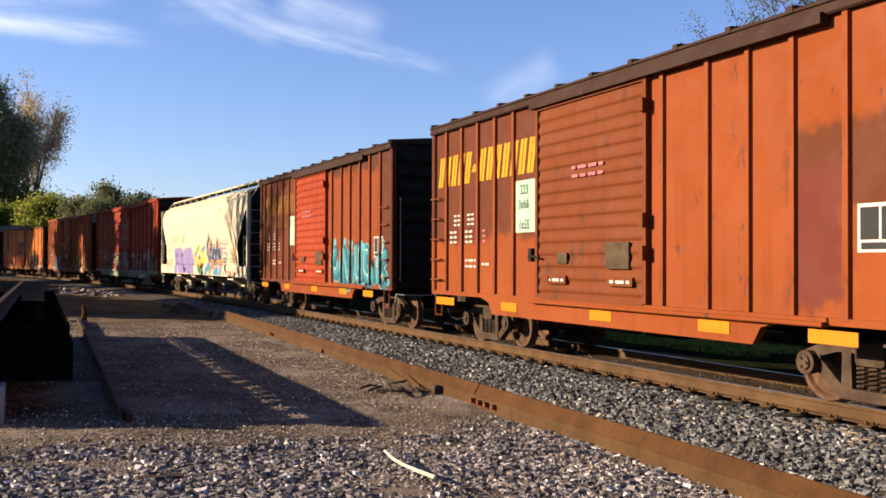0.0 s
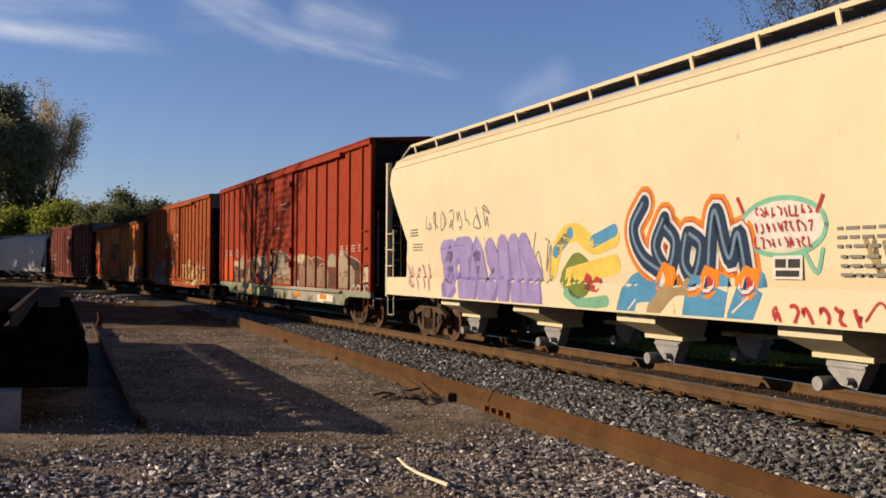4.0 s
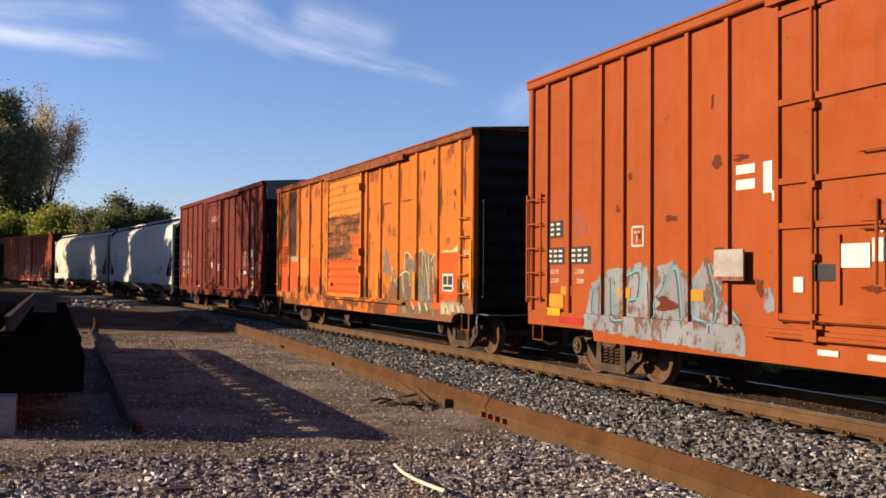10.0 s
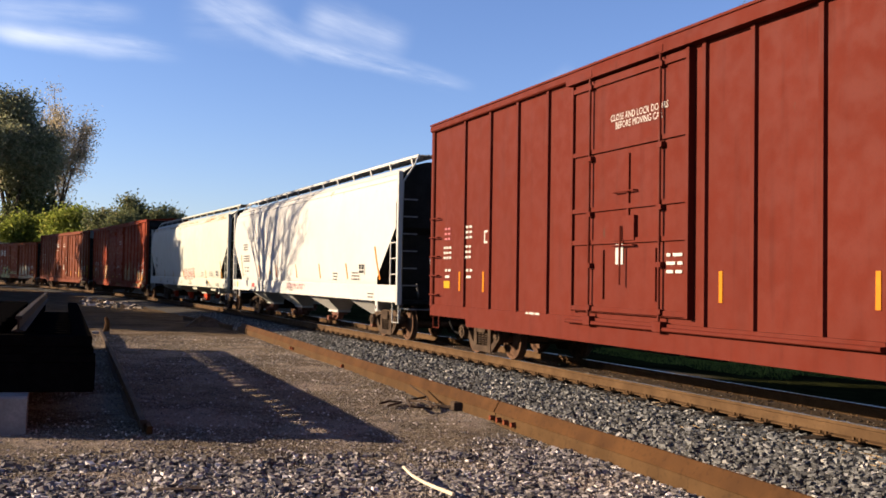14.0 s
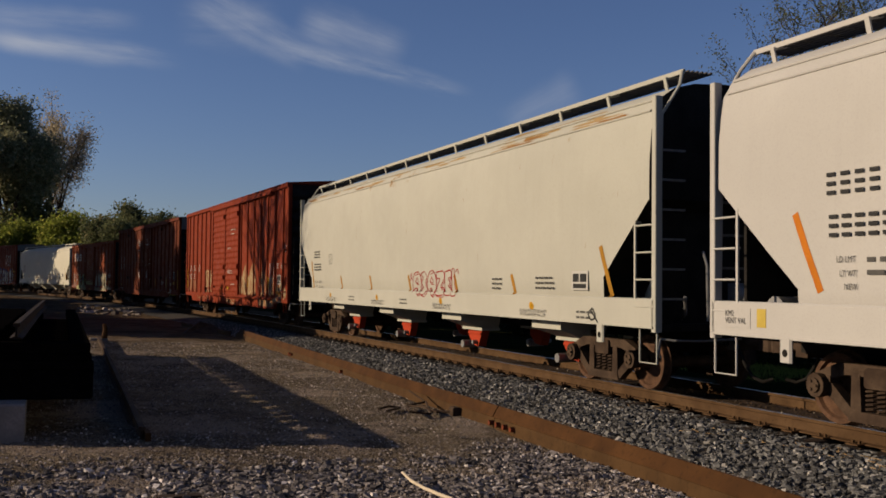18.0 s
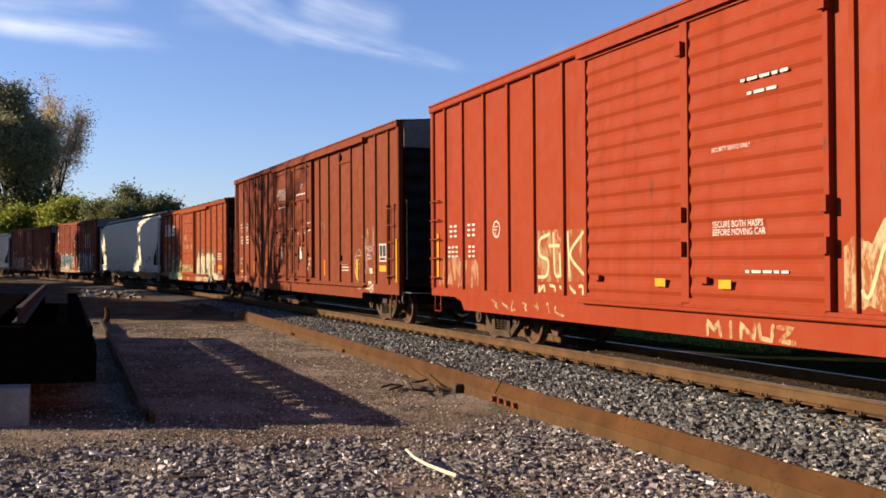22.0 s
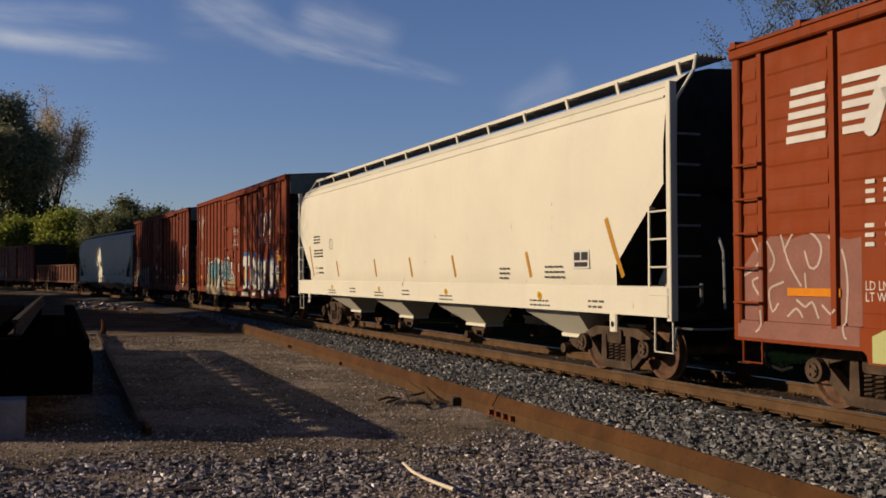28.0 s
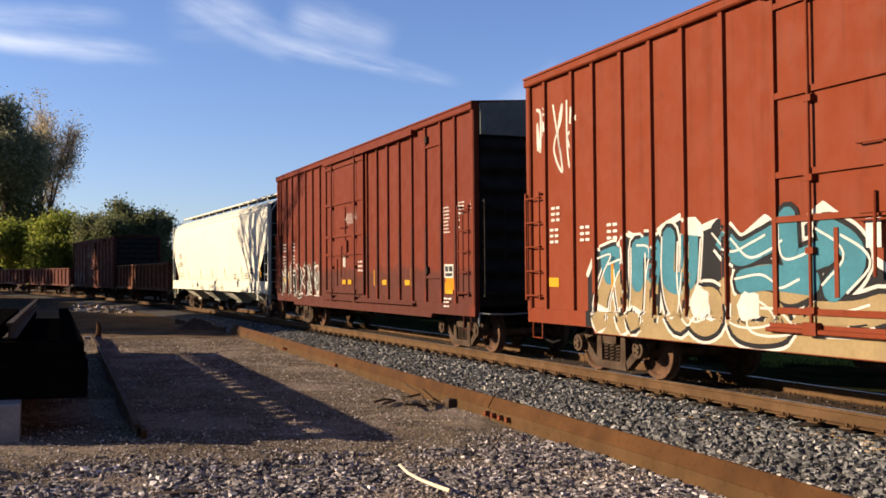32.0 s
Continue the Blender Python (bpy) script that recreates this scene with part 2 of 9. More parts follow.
def rusty(name, rgb=(0.19, 0.075, 0.028), rough=0.85, light=(0.34, 0.16, 0.06), scale=5.0):
    m, nt, b = base_material(name, rough)
    n = Nodes(nt)
    c = n.mix(n.ramp(n.noise(scale, 5, 0.65), 0.32, 0.68), rgb, light)
    c = n.mix(n.ramp(n.noise(scale * 8, 4, 0.6), 0.5, 0.7, 0, 0.6), c, shade(rgb, 0.5))
    n.link(c, b.inputs["Base Color"])
    n.bump(n.noise(scale * 20, 4), 0.3, 0.004, b)
    return m


def stones(name, dark, light, warm, rough=0.9):
    m, nt, b = base_material(name, rough)
    n = Nodes(nt)
    r = n.island()
    c = n.mix(n.ramp(r, 0.0, 1.0), dark, light)
    c = n.mix(n.ramp(r, 0.92, 0.94), c, warm)
    c = n.mix(n.ramp(n.noise(60, 3), 0.4, 0.7, 0, 0.5), c, dark)
    n.link(c, b.inputs["Base Color"])
    return m


def soil(name):
    """Trodden gravelly yard: grey-pink fines, tan patches, dark grit and pebbles."""
    m, nt, b = base_material(name, 0.95)
    b.inputs["Specular IOR Level"].default_value = 0.0
    n = Nodes(nt)
    c = n.mix(n.ramp(n.noise(0.35, 5, 0.6), 0.35, 0.65), (0.1099, 0.0798, 0.0548), (0.2059, 0.1570, 0.1067))
    c = n.mix(n.ramp(n.noise(1.1, 6, 0.7, seed=2), 0.46, 0.62, 0, 0.85), c, (0.0618, 0.0479, 0.0355))
    c = n.mix(n.ramp(n.noise(30, 4, 0.7, seed=3), 0.45, 0.62, 0, 0.8), c, (0.3382, 0.2868, 0.2176))
    c = n.mix(n.ramp(n.noise(75, 3, 0.7, seed=5), 0.5, 0.62, 0, 0.85), c, (0.0324, 0.0287, 0.0242))
    c = n.mix(n.ramp(n.noise(0.7, 5, 0.65, seed=9), 0.48, 0.6, 0, 0.75), c, (0.2945, 0.2336, 0.1874))
    c = n.mix(n.ramp(n.noise(60, 4, 0.7, seed=11), 0.5, 0.62, 0, 0.7), c, (0.0295, 0.0256, 0.0215))
    # brown dirt farther down the yard, darkened for the shade lying there
    far = n.ramp(n.mul(n.axis("Y"), n.mul(n.noise(0.25, 4, seed=13), 14.0), "ADD"), 30.0, 44.0, 0, 0.8)
    c = n.mix(far, c, n.mix(n.ramp(n.noise(0.9, 6, 0.7, seed=14), 0.4, 0.6), (0.052, 0.034, 0.019), (0.105, 0.07, 0.04)))
    # grass and weeds take over well beyond the track, darkened for the shade there
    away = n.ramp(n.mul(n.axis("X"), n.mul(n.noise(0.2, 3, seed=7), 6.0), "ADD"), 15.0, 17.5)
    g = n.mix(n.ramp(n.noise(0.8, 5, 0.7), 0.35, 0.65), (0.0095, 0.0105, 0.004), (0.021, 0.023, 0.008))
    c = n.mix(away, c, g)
    n.link(c, b.inputs["Base Color"])
    h = n.mul(n.noise(28, 5, 0.75), n.mul(n.noise(3.0, 3), 1.5), "ADD")
    n.bump(h, 1.0, 0.06, b)
    return m


def leaves(name, a, bb, yellow=(0.2, 0.19, 0.05)):
    m, nt, b = base_material(name, 0.55)
    n = Nodes(nt)
    r = n.island()
    c = n.mix(r, a, bb)
    c = n.mix(n.ramp(r, 0.88, 0.9), c, yellow)
    n.link(c, b.inputs["Base Color"])
    # thin leaves let some light through
    thin, both = nt.nodes.new("ShaderNodeBsdfTranslucent"), nt.nodes.new("ShaderNodeMixShader")
    n.link(c, thin.inputs["Color"])
    both.inputs["Fac"].default_value = 0.55
    n.link(b.outputs["BSDF"], both.inputs[1])
    n.link(thin.outputs["BSDF"], both.inputs[2])
    n.link(both.outputs["Shader"], nt.nodes["Material Output"].inputs["Surface"])
    return m


RAIL_RUST = rusty("rail_rust", (0.038, 0.0165, 0.005), light=(0.062, 0.027, 0.008), scale=2)
RAIL_TAN = rusty("rail_tan", (0.044, 0.023, 0.0085), light=(0.064, 0.034, 0.013), scale=2)
RAIL_BROWN = rusty("rail_brown", (0.05, 0.0275, 0.0125), light=(0.08, 0.046, 0.022), scale=3)
RAIL_TOP, _nt, _b = base_material("polished_steel", 0.3, 0.9)
_b.inputs["Base Color"].default_value = (0.42, 0.4, 0.4, 1)
TIE = plain("creosote_wood", (0.0323, 0.023, 0.0175), 0.9, vary=0.35, scale=9, bump=0.6)
# creosote wood taken nearly to black, the stack's shade put into its colour
TIE_DARK = plain("shaded_creosote", (0.0042, 0.0038, 0.0036), 0.9, vary=0.3, scale=9, bump=0.6)
SOIL = soil("yard_soil")
BALLAST_BED = plain("ballast_bed", (0.0553, 0.0487, 0.0409), 0.95, vary=0.4, scale=24, bump=0.9)
BALLAST = stones("crushed_stone", (0.034, 0.034, 0.034), (0.18, 0.178, 0.172), (0.36, 0.34, 0.31))
YARD_STONE = stones("grey_yard_stone", (0.044, 0.04, 0.039), (0.255, 0.225, 0.212), (0.55, 0.5, 0.47))
STRAW = plain("dry_straw", (0.3, 0.2, 0.1), 0.9, vary=0.3, scale=20)
FILL_BED = plain("oily_ballast_bed", (0.045, 0.03, 0.019), 0.95, vary=0.45, scale=22, bump=0.9)
FILL = stones("oily_ballast", (0.018, 0.012, 0.008), (0.085, 0.058, 0.037), (0.25, 0.22, 0.18))
PEBBLE = stones("yard_pebbles", (0.085, 0.072, 0.062), (0.33, 0.28, 0.245), (0.5, 0.43, 0.38))
TRUCK = rusty("truck_steel", (0.0276, 0.0175, 0.012), light=(0.0622, 0.0415, 0.0276), scale=4)
WHEEL = rusty("wheel_steel", (0.0461, 0.0253, 0.0162), light=(0.102, 0.0554, 0.0323), scale=5)
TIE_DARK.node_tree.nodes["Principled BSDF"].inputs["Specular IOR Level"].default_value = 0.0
END_GREY = plain("dull_galvanised_sheet", (0.106, 0.109, 0.0968), 0.7, vary=0.15)
# black of grimy gear; on car ends it also holds their shade
BLACK = plain("grime_and_shade_black", (0.013, 0.0115, 0.01), 0.8, vary=0.4, scale=3)
GALV = plain("galvanised_steel", (0.194, 0.194, 0.194), 0.5, 0.5)
WHITE = plain("lettering_white", (0.36, 0.35, 0.323), 0.6, vary=0.08)
CONCRETE = plain("concrete", (0.21, 0.19, 0.178), 0.9, vary=0.2, scale=4, bump=0.4)
YELLOW = plain("reflector_yellow", (0.346, 0.184, 0.00918), 0.5, vary=0.1)
AMBER = plain("reflector_amber", (0.369, 0.125, 0.00461), 0.5, vary=0.1)
BARK = plain("bark", (0.0461, 0.0346, 0.0253), 0.95, vary=0.3, scale=5, bump=0.8)

# ---- the track: a curve that bends away to the left with distance
S_MIN, STEP = -60.0, 0.25
_s = np.arange(S_MIN, 420.0, STEP)
_h = 7.46e-4 * np.minimum(_s, 230.0) + np.where(_s > 0, 2.93e-5 * np.minimum(_s, 160.0) ** 2 / 2, 0.0)
_h = _h + np.where(_s > 160, 2.93e-5 * 160 * (np.minimum(_s, 230) - 160), 0)
_mid = (_h[1:] + _h[:-1]) / 2
_x = np.concatenate([[0], np.cumsum(-np.sin(_mid) * STEP)])
_y = np.concatenate([[0], np.cumsum(np.cos(_mid) * STEP)])
_i0 = int(round((12.0 - S_MIN) / STEP))
_x, _y = _x - _x[_i0] + 8.569, _y - _y[_i0] + 12.0
GAUGE, LEAN = 1.51, math.atan2(0.033, 1.51)


def along(s, off=0.0):
    """Place s metres along the near rail, off metres beyond it, and the bearing of the track there."""
    h = float(np.interp(s, _s, _h))
    x, y = float(np.interp(s, _s, _x)), float(np.interp(s, _s, _y))
    return x + math.cos(h) * off, y + math.sin(h) * off, h


def swept(profile, s0, s1, step, name, material, off=0.0, lift=0.0):
    """A profile of (offset, height) drawn along the track."""
    me = Mesh()
    ss = list(np.arange(s0, s1, step)) + [s1]
    n = len(profile)
    pts, fs = [], []
    for i, s in enumerate(ss):
        for o, z in profile:
            x, y, h = along(s, off + o)
            pts.append((x, y, z + lift))
        if i:
            b = (i - 1) * n
            fs += [(b + q, b + (q + 1) % n, b + n + (q + 1) % n, b + n + q) for q in range(n)]
    fs += [tuple(range(n)), tuple(range((len(ss) - 1) * n, len(ss) * n))]
    return me.poly(pts, fs).data(name, material)


RAIL = [(-0.07, -0.18), (0.07, -0.18), (0.07, -0.168), (0.012, -0.15), (0.01, -0.045), (0.036, -0.036), (0.037, -0.006), (0.03, 0.0),
        (-0.03, 0.0), (-0.037, -0.006), (-0.036, -0.036), (-0.01, -0.045), (-0.012, -0.15), (-0.07, -0.168)]
GROUND_Z = -0.36


def ground_sheet():
    xs = sorted(set([-900, -400, -200, -100, -60, -40, -25] + [round(v, 2) for v in np.arange(-12, 12.1, 0.4)] + [16, 22, 30, 45, 70, 120, 220, 450, 900]))
    ys = sorted(set([-300, -100, -40, -15, -5] + [round(v, 2) for v in np.arange(0, 40, 0.4)] + [round(v, 1) for v in np.arange(40, 90, 2)] + [100, 120, 150, 200, 300, 500, 900, 1600]))
    pts = []
    for y in ys:
        for x in xs:
            z = GROUND_Z + 0.05 * (noise.noise(Vector((x * 0.45, y * 0.45, 0))) + 0.35 * noise.noise(Vector((x * 1.7, y * 1.7, 4))))
            z -= 0.35 * min(1, max(0, (x - 13) / 4)) if y < 60 else 0
            pts.append((x, y, z))
    w = len(xs)
    fs = [(j * w + i, j * w + i + 1, (j + 1) * w + i + 1, (j + 1) * w + i) for j in range(len(ys) - 1) for i in range(w - 1)]
    me = Mesh().poly(pts, fs).data("ground", SOIL)
    me.shade_smooth()
    return thing("ground", "trodden grey-brown gravel yard with grass beyond the track", "ground", kind="structure", data=me)


ground_sheet()
thing("ballast", "bank of grey crushed stone under the railway track", "ballast", kind="structure",
      data=swept([(-2.4, -0.6), (-2.2, -0.37), (-0.95, -0.24), (-0.5, -0.235), (-0.1, -0.235), (0.755, -0.26), (2.3, -0.24), (3.6, -0.5), (3.9, -0.8)], -20, 260, 2.0, "ballast", BALLAST_BED))
track_ = thing("railway_track", "rust-brown running rails spiked to timber ties", "railway track")
part("near_rail", swept(RAIL, -25, 260, 1.0, "rail", RAIL_BROWN), track_)
part("far_rail", swept([(o, z) for o, z in RAIL], -25, 260, 1.0, "rail", RAIL_BROWN, GAUGE, 0.033), track_)
for _o, _l in ((0, 0), (GAUGE, 0.033)):
    part("running_surface", swept([(-0.024, 0.0005), (-0.024, 0.0025), (0.026, 0.0025), (0.026, 0.0005)], -25, 260, 1.0, "running_surface", RAIL_TOP, _o, _l), track_, "polished steel running surface")

part("ballast_fill", swept([(0.09, -0.25), (0.14, -0.15), (0.3, -0.115), (1.15, -0.085), (1.36, -0.14), (1.4, -0.25)], -20, 200, 1.0, "ballast_fill", FILL_BED), track_, "oily brown ballast between the rails")


def tie_mesh():
    me = Mesh().box(-1.3, 1.3, -0.115, 0.115, -0.18, 0, 0.012)
    return me.data("tie", TIE)


def fastening_mesh():
    me = Mesh()
    me.box(-0.18, 0.18, -0.09, 0.09, 0, 0.016)
    for a in (-0.105, 0.1):
        for b in (-0.05, 0.05):
            me.box(a - 0.014, a + 0.014, b - 0.014, b + 0.014, 0.012, 0.05)
    return me.data("tie_plate", RAIL_BROWN)


_tie, _plate = tie_mesh(), fastening_mesh()
_rng = random.Random(5)
_k = 0
_sv = 3.0
while _sv < 130 and _k < 230:
    x, y, h = along(_sv, GAUGE / 2 + _rng.uniform(-0.06, 0.06))
    tie = part("tie", _tie, track_, m=Matrix.Translation((x, y, -0.182 + 0.017 * 0 + _rng.uniform(-0.01, 0.0))) @ Euler((0, -LEAN, h + _rng.uniform(-0.02, 0.02))).to_matrix().to_4x4())
    if _sv < 45:
        for o, l in ((0, 0), (GAUGE, 0.033)):
            x, y, h = along(_sv, o)
            part("tie_plate", _plate, track_, m=Matrix.Translation((x, y, -0.184 + l)) @ Euler((0, 0, h)).to_matrix().to_4x4())
    _sv += 0.53
    _k += 1

# ---- the train
# Cars stand in their own space: +x the way they travel, -y the side towards the yard, z = 0 the rail head.
SPEED, GAIN, GAIN2 = 7.6965, 0.009828, 0.0011307


def gone(t):
    return SPEED * t + GAIN * t * t / 2 + GAIN2 * t ** 3 / 6


ROWS_T = [0, 0.1, 0.3] + list(range(1, 32)) + [31.7, 31.9, 32.0]
TRAIN = []          # (car, place of its middle at the start, half the truck spacing)
WHEELSETS = []      # (wheelset, its pose in the truck, place of the truck at the start)


def car_pose(s, half):
    xf, yf, _ = along(s - half, GAUGE / 2)
    xr, yr, _ = along(s + half, GAUGE / 2)
    turn = math.atan2(yf - yr, xf - xr)
    m = Matrix.Translation(((xf + xr) / 2, (yf + yr) / 2, 0.0165))
    return m @ Euler((LEAN, 0, turn)).to_matrix().to_4x4()


SHARED, SURFACE, HOPPER_H, SILL = {}, {}, {}, {}


def shared(key, make):
    if key not in SHARED:
        SHARED[key] = make()
    return SHARED[key]


def side_frame_mesh():
    """One cast side frame, standing at y = 0."""
    me = Mesh()
    lo, hi = -0.06, 0.06
    me.prism([(-1.06, 0.44), (-1.0, 0.6), (-0.62, 0.75), (0.62, 0.75), (1.0, 0.6), (1.06, 0.44), (0.9, 0.46), (0.8, 0.54), (0.5, 0.62), (-0.5, 0.62), (-0.8, 0.54), (-0.9, 0.46)], lo, hi)
    me.prism([(-0.46, 0.11), (0.46, 0.11), (0.42, 0.23), (-0.42, 0.23)], lo - 0.02, hi + 0.02)
    for k in (-1, 1):
        me.prism([(k * 0.44, 0.11), (k * 0.78, 0.36), (k * 1.0, 0.42), (k * 0.98, 0.54), (k * 0.72, 0.5), (k * 0.4, 0.23)], lo, hi)
        me.prism([(k * 0.27, 0.2), (k * 0.43, 0.2), (k * 0.41, 0.64), (k * 0.29, 0.64)], lo - 0.01, hi + 0.01)
        me.box(k * 0.89 - 0.15, k * 0.89 + 0.15, lo - 0.01, hi + 0.01, 0.5, 0.6, 0.02)
    return me.data("side_frame", TRUCK)


def bolster_mesh():
    return Mesh().box(-0.2, 0.2, -1.1, 1.1, 0.5, 0.72, 0.03).box(-0.3, 0.3, -0.3, 0.3, 0.7, 0.86).data("truck", TRUCK)


def brake_beam_mesh():
    return Mesh().box(-0.05, 0.05, -0.85, 0.85, 0.28, 0.4).data("brake_beam", TRUCK)


def spring_mesh():
    me = Mesh().tube([(0.062 * math.cos(a), 0.062 * math.sin(a), 0.235 + 0.27 * a / 34.6) for a in [k * 0.7854 for k in range(45)]], 0.018, 5)
    return me.data("spring", TRUCK)


def wheelset_mesh():
    me = Mesh()
    for k in (-1, 1):
        me.lathe([(0.1, k * -0.11), (0.13, k * 0.1), (0.2, k * 0.04), (0.34, k * 0.02), (0.36, k * 0.065), (0.415, k * 0.065), (0.42, k * 0.055),
                  (0.424, k * -0.03), (0.45, k * -0.045), (0.45, k * -0.065), (0.36, k * -0.07), (0.34, k * -0.02), (0.2, k * -0.02)], 0, 0, k * 0.745, 32)
    me.tube([(0, -1.0, 0), (0, 1.0, 0)], 0.085, 10)
    for k in (-1, 1):
        for a in range(3):
            c, s = math.cos(a * 2.094), math.sin(a * 2.094)
            me.box(c * 0.05 - 0.015, c * 0.05 + 0.015, k * 1.0 - 0.01, k * 1.0 + 0.01, s * 0.05 - 0.015, s * 0.05 + 0.015)
    return me.data("wheelset", WHEEL, True)


def cap_mesh():
    me = Mesh().tube([(0, -0.06, 0), (0, 0.05, 0)], 0.14, 14)
    me.tube([(0, -0.085, 0), (0, -0.05, 0)], 0.085, 10)
    for a in range(3):
        c, s = 0.055 * math.cos(a * 2.094), 0.055 * math.sin(a * 2.094)
        me.tube([(c, -0.105, s), (c, -0.08, s)], 0.018, 6)
    return me.data("bearing_cap", TRUCK)


def add_trucks(car, s, half):
    for k in (1, -1):
        tr = part("truck", shared("truck", bolster_mesh), car, m=pose(k * half, 0, 0))
        for y in (-1, 1):
            part("side_frame", shared("side_frame", side_frame_mesh), tr, m=pose(0, y, 0))
            part("brake_beam", shared("brake_beam", brake_beam_mesh), tr, m=pose(y * 0.42, 0, 0))
        for w in (0.89, -0.89):
            ws = part("wheelset", shared("wheelset", wheelset_mesh), tr, m=pose(w, 0, 0.425))
            WHEELSETS.append((ws, w, s - k * half))
            for y in (-1, 1):
                part("bearing_cap", shared("cap", cap_mesh), tr, m=pose(w, y * 1.1, 0.47, 0, 0, 0 if y < 0 else 180))
        for y in (-1, 1):
            for x in (-0.17, 0.0, 0.17):
                part("spring", shared("spring", spring_mesh), tr, m=pose(x, y, 0))


def coupler_mesh():
    me = Mesh()
    me.box(-0.2, 0.62, -0.09, 0.09, 0.75, 0.93, 0.02)
    me.prism([(0.5, -0.17), (0.72, -0.19), (0.84, -0.1), (0.84, 0.0), (0.76, 0.02), (0.74, 0.14), (0.62, 0.2), (0.5, 0.17)], 0.7, 0.98, "z")
    me.box(-0.1, 0.12, -0.24, 0.24, 0.68, 1.0)
    return me.data("coupler", TRUCK)


def hose_mesh():
    me = Mesh().tube([(0.1, -0.3, 0.85), (0.3, -0.34, 0.72), (0.42, -0.33, 0.5), (0.5, -0.28, 0.34), (0.62, -0.2, 0.28), (0.72, -0.1, 0.32)], 0.026, 7)
    return me.data("air_hose", BLACK, True)


def lift_mesh():
    me = Mesh().tube([(0.05, -1.5, 0.86), (0.2, -1.35, 0.84), (0.24, -0.9, 0.83), (0.3, -0.3, 0.86)], 0.016, 6)
    me.tube([(0.05, -1.5, 0.86), (0.06, -1.53, 0.66), (0.06, -1.5, 0.6)], 0.016, 6)
    return me.data("uncoupling_lever", GALV)


def add_couplers(car, L):
    for k in (1, -1):
        t = pose(k * (L / 2 - 0.05), 0, 0, 0, 0, 0 if k > 0 else 180)
        part("coupler", shared("coupler", coupler_mesh), car, m=t)
        part("air_hose", shared("hose", hose_mesh), car, m=t)
        part("uncoupling_lever", shared("lift", lift_mesh), car, m=t)


def rib_mesh(h, w, d, mat):
    me = Mesh().prism([(-w / 2, 0.0), (-w * 0.36, -d), (w * 0.36, -d), (w / 2, 0.0)], 0, h, "z")
    return me.data("side_post", mat)


def rung_mesh(w, mat):
    me = Mesh().tube([(-w / 2, 0.07, 0), (-w / 2, 0, 0), (w / 2, 0, 0), (w / 2, 0.07, 0)], 0.014, 6)
    return me.data("rung", mat)


def ladder(car, x, y, z0, z1, n, w, mat, key, rails=True, end=False):
    """Ladder or row of grab irons; y is the plane it stands off."""
    side = -1 if y < 0 else 1
    if rails:
        me = Mesh()
        for a in (-w / 2 - 0.02, w / 2 + 0.02):
            me.box(a - 0.02, a + 0.02, -0.012, 0.012, z0 - 0.08, z1 + 0.1)
            for z in (z0 - 0.05, z1 + 0.06):
                me.box(a - 0.02, a + 0.02, 0.0, 0.09, z - 0.02, z + 0.02)
        turn = 0 if side < 0 else 180
        lad = part("ladder", me.data("ladder", mat), car, m=pose(x, y - 0.07 * -side, 0, 0, 0, turn) if not end else pose(x, y, 0, 0, 0, 90 if x > 0 else -90))
    else:
        lad = None
    rm = shared(("rung", key, w), lambda: rung_mesh(w, mat))
    for i in range(n):
        z = z0 + (z1 - z0) * i / max(1, n - 1)
        if lad:
            part("rung", rm, lad, m=pose(0, -0.014, z))
        else:
            part("grab_iron", rm, car, m=pose(x, y - 0.07 * -side, z, 0, 0, 0 if side < 0 else 180))


def stirrup(car, x, y, mat, drop=0.42, w=0.34, top=0.95):
    me = Mesh().tube([(-w / 2, 0, top), (-w / 2, 0, top - drop), (w / 2, 0, top - drop), (w / 2, 0, top)], 0.016, 6)
    part("stirrup_step", me.data("stirrup_step", mat), car, m=pose(x, y, 0))


def words(car, text, x, z, size, mat=None, y=-1.57, squeeze=0.85, align="LEFT", name="lettering"):
    """Lettering on the yard side of a car, in the built-in face."""
    cu = bpy.data.curves.new("words", "FONT")
    cu.body, cu.size, cu.align_x, cu.space_line = text, size * 1.38, align, 0.85
    cu.fill_mode, cu.resolution_u = "FRONT", 2
    ob = bpy.data.objects.new("words", cu)
    scene.collection.objects.link(ob)
    me = bpy.data.meshes.new_from_object(ob.evaluated_get(bpy.context.evaluated_depsgraph_get()))
    bpy.data.objects.remove(ob)
    me.transform(Matrix.Diagonal((squeeze, 1, 1, 1)))
    me.materials.clear()
    me.materials.append(mat or WHITE)
    return part(name, me, car, m=Matrix.Translation((x, y - 0.004, z)) @ Euler((radians(90), 0, 0)).to_matrix().to_4x4())


def bars(car, x, z, size, n, mat=None, y=-1.57, pitch=0.78, name="marking"):
    """Plain bars that stand for painted identity marks, three to a character."""
    me = Mesh()
    for i in range(n):
        a = x + i * size * pitch
        for q in (0.0, 0.41, 0.82):
            me.box(a, a + size * min(0.52, pitch * 0.7), y - 0.005, y - 0.001, z + q * size, z + (q + 0.18) * size)
    return tagged(part(name, me.data(name, mat or WHITE), car), kind="stuff")


def plate(car, x0, x1, z0, z1, mat, y=-1.57, name="reflector", thick=0.008, label=""):
    return part(name, Mesh().box(x0, x1, y - thick, y + 0.002, z0, z1).data(name, mat), car, label)


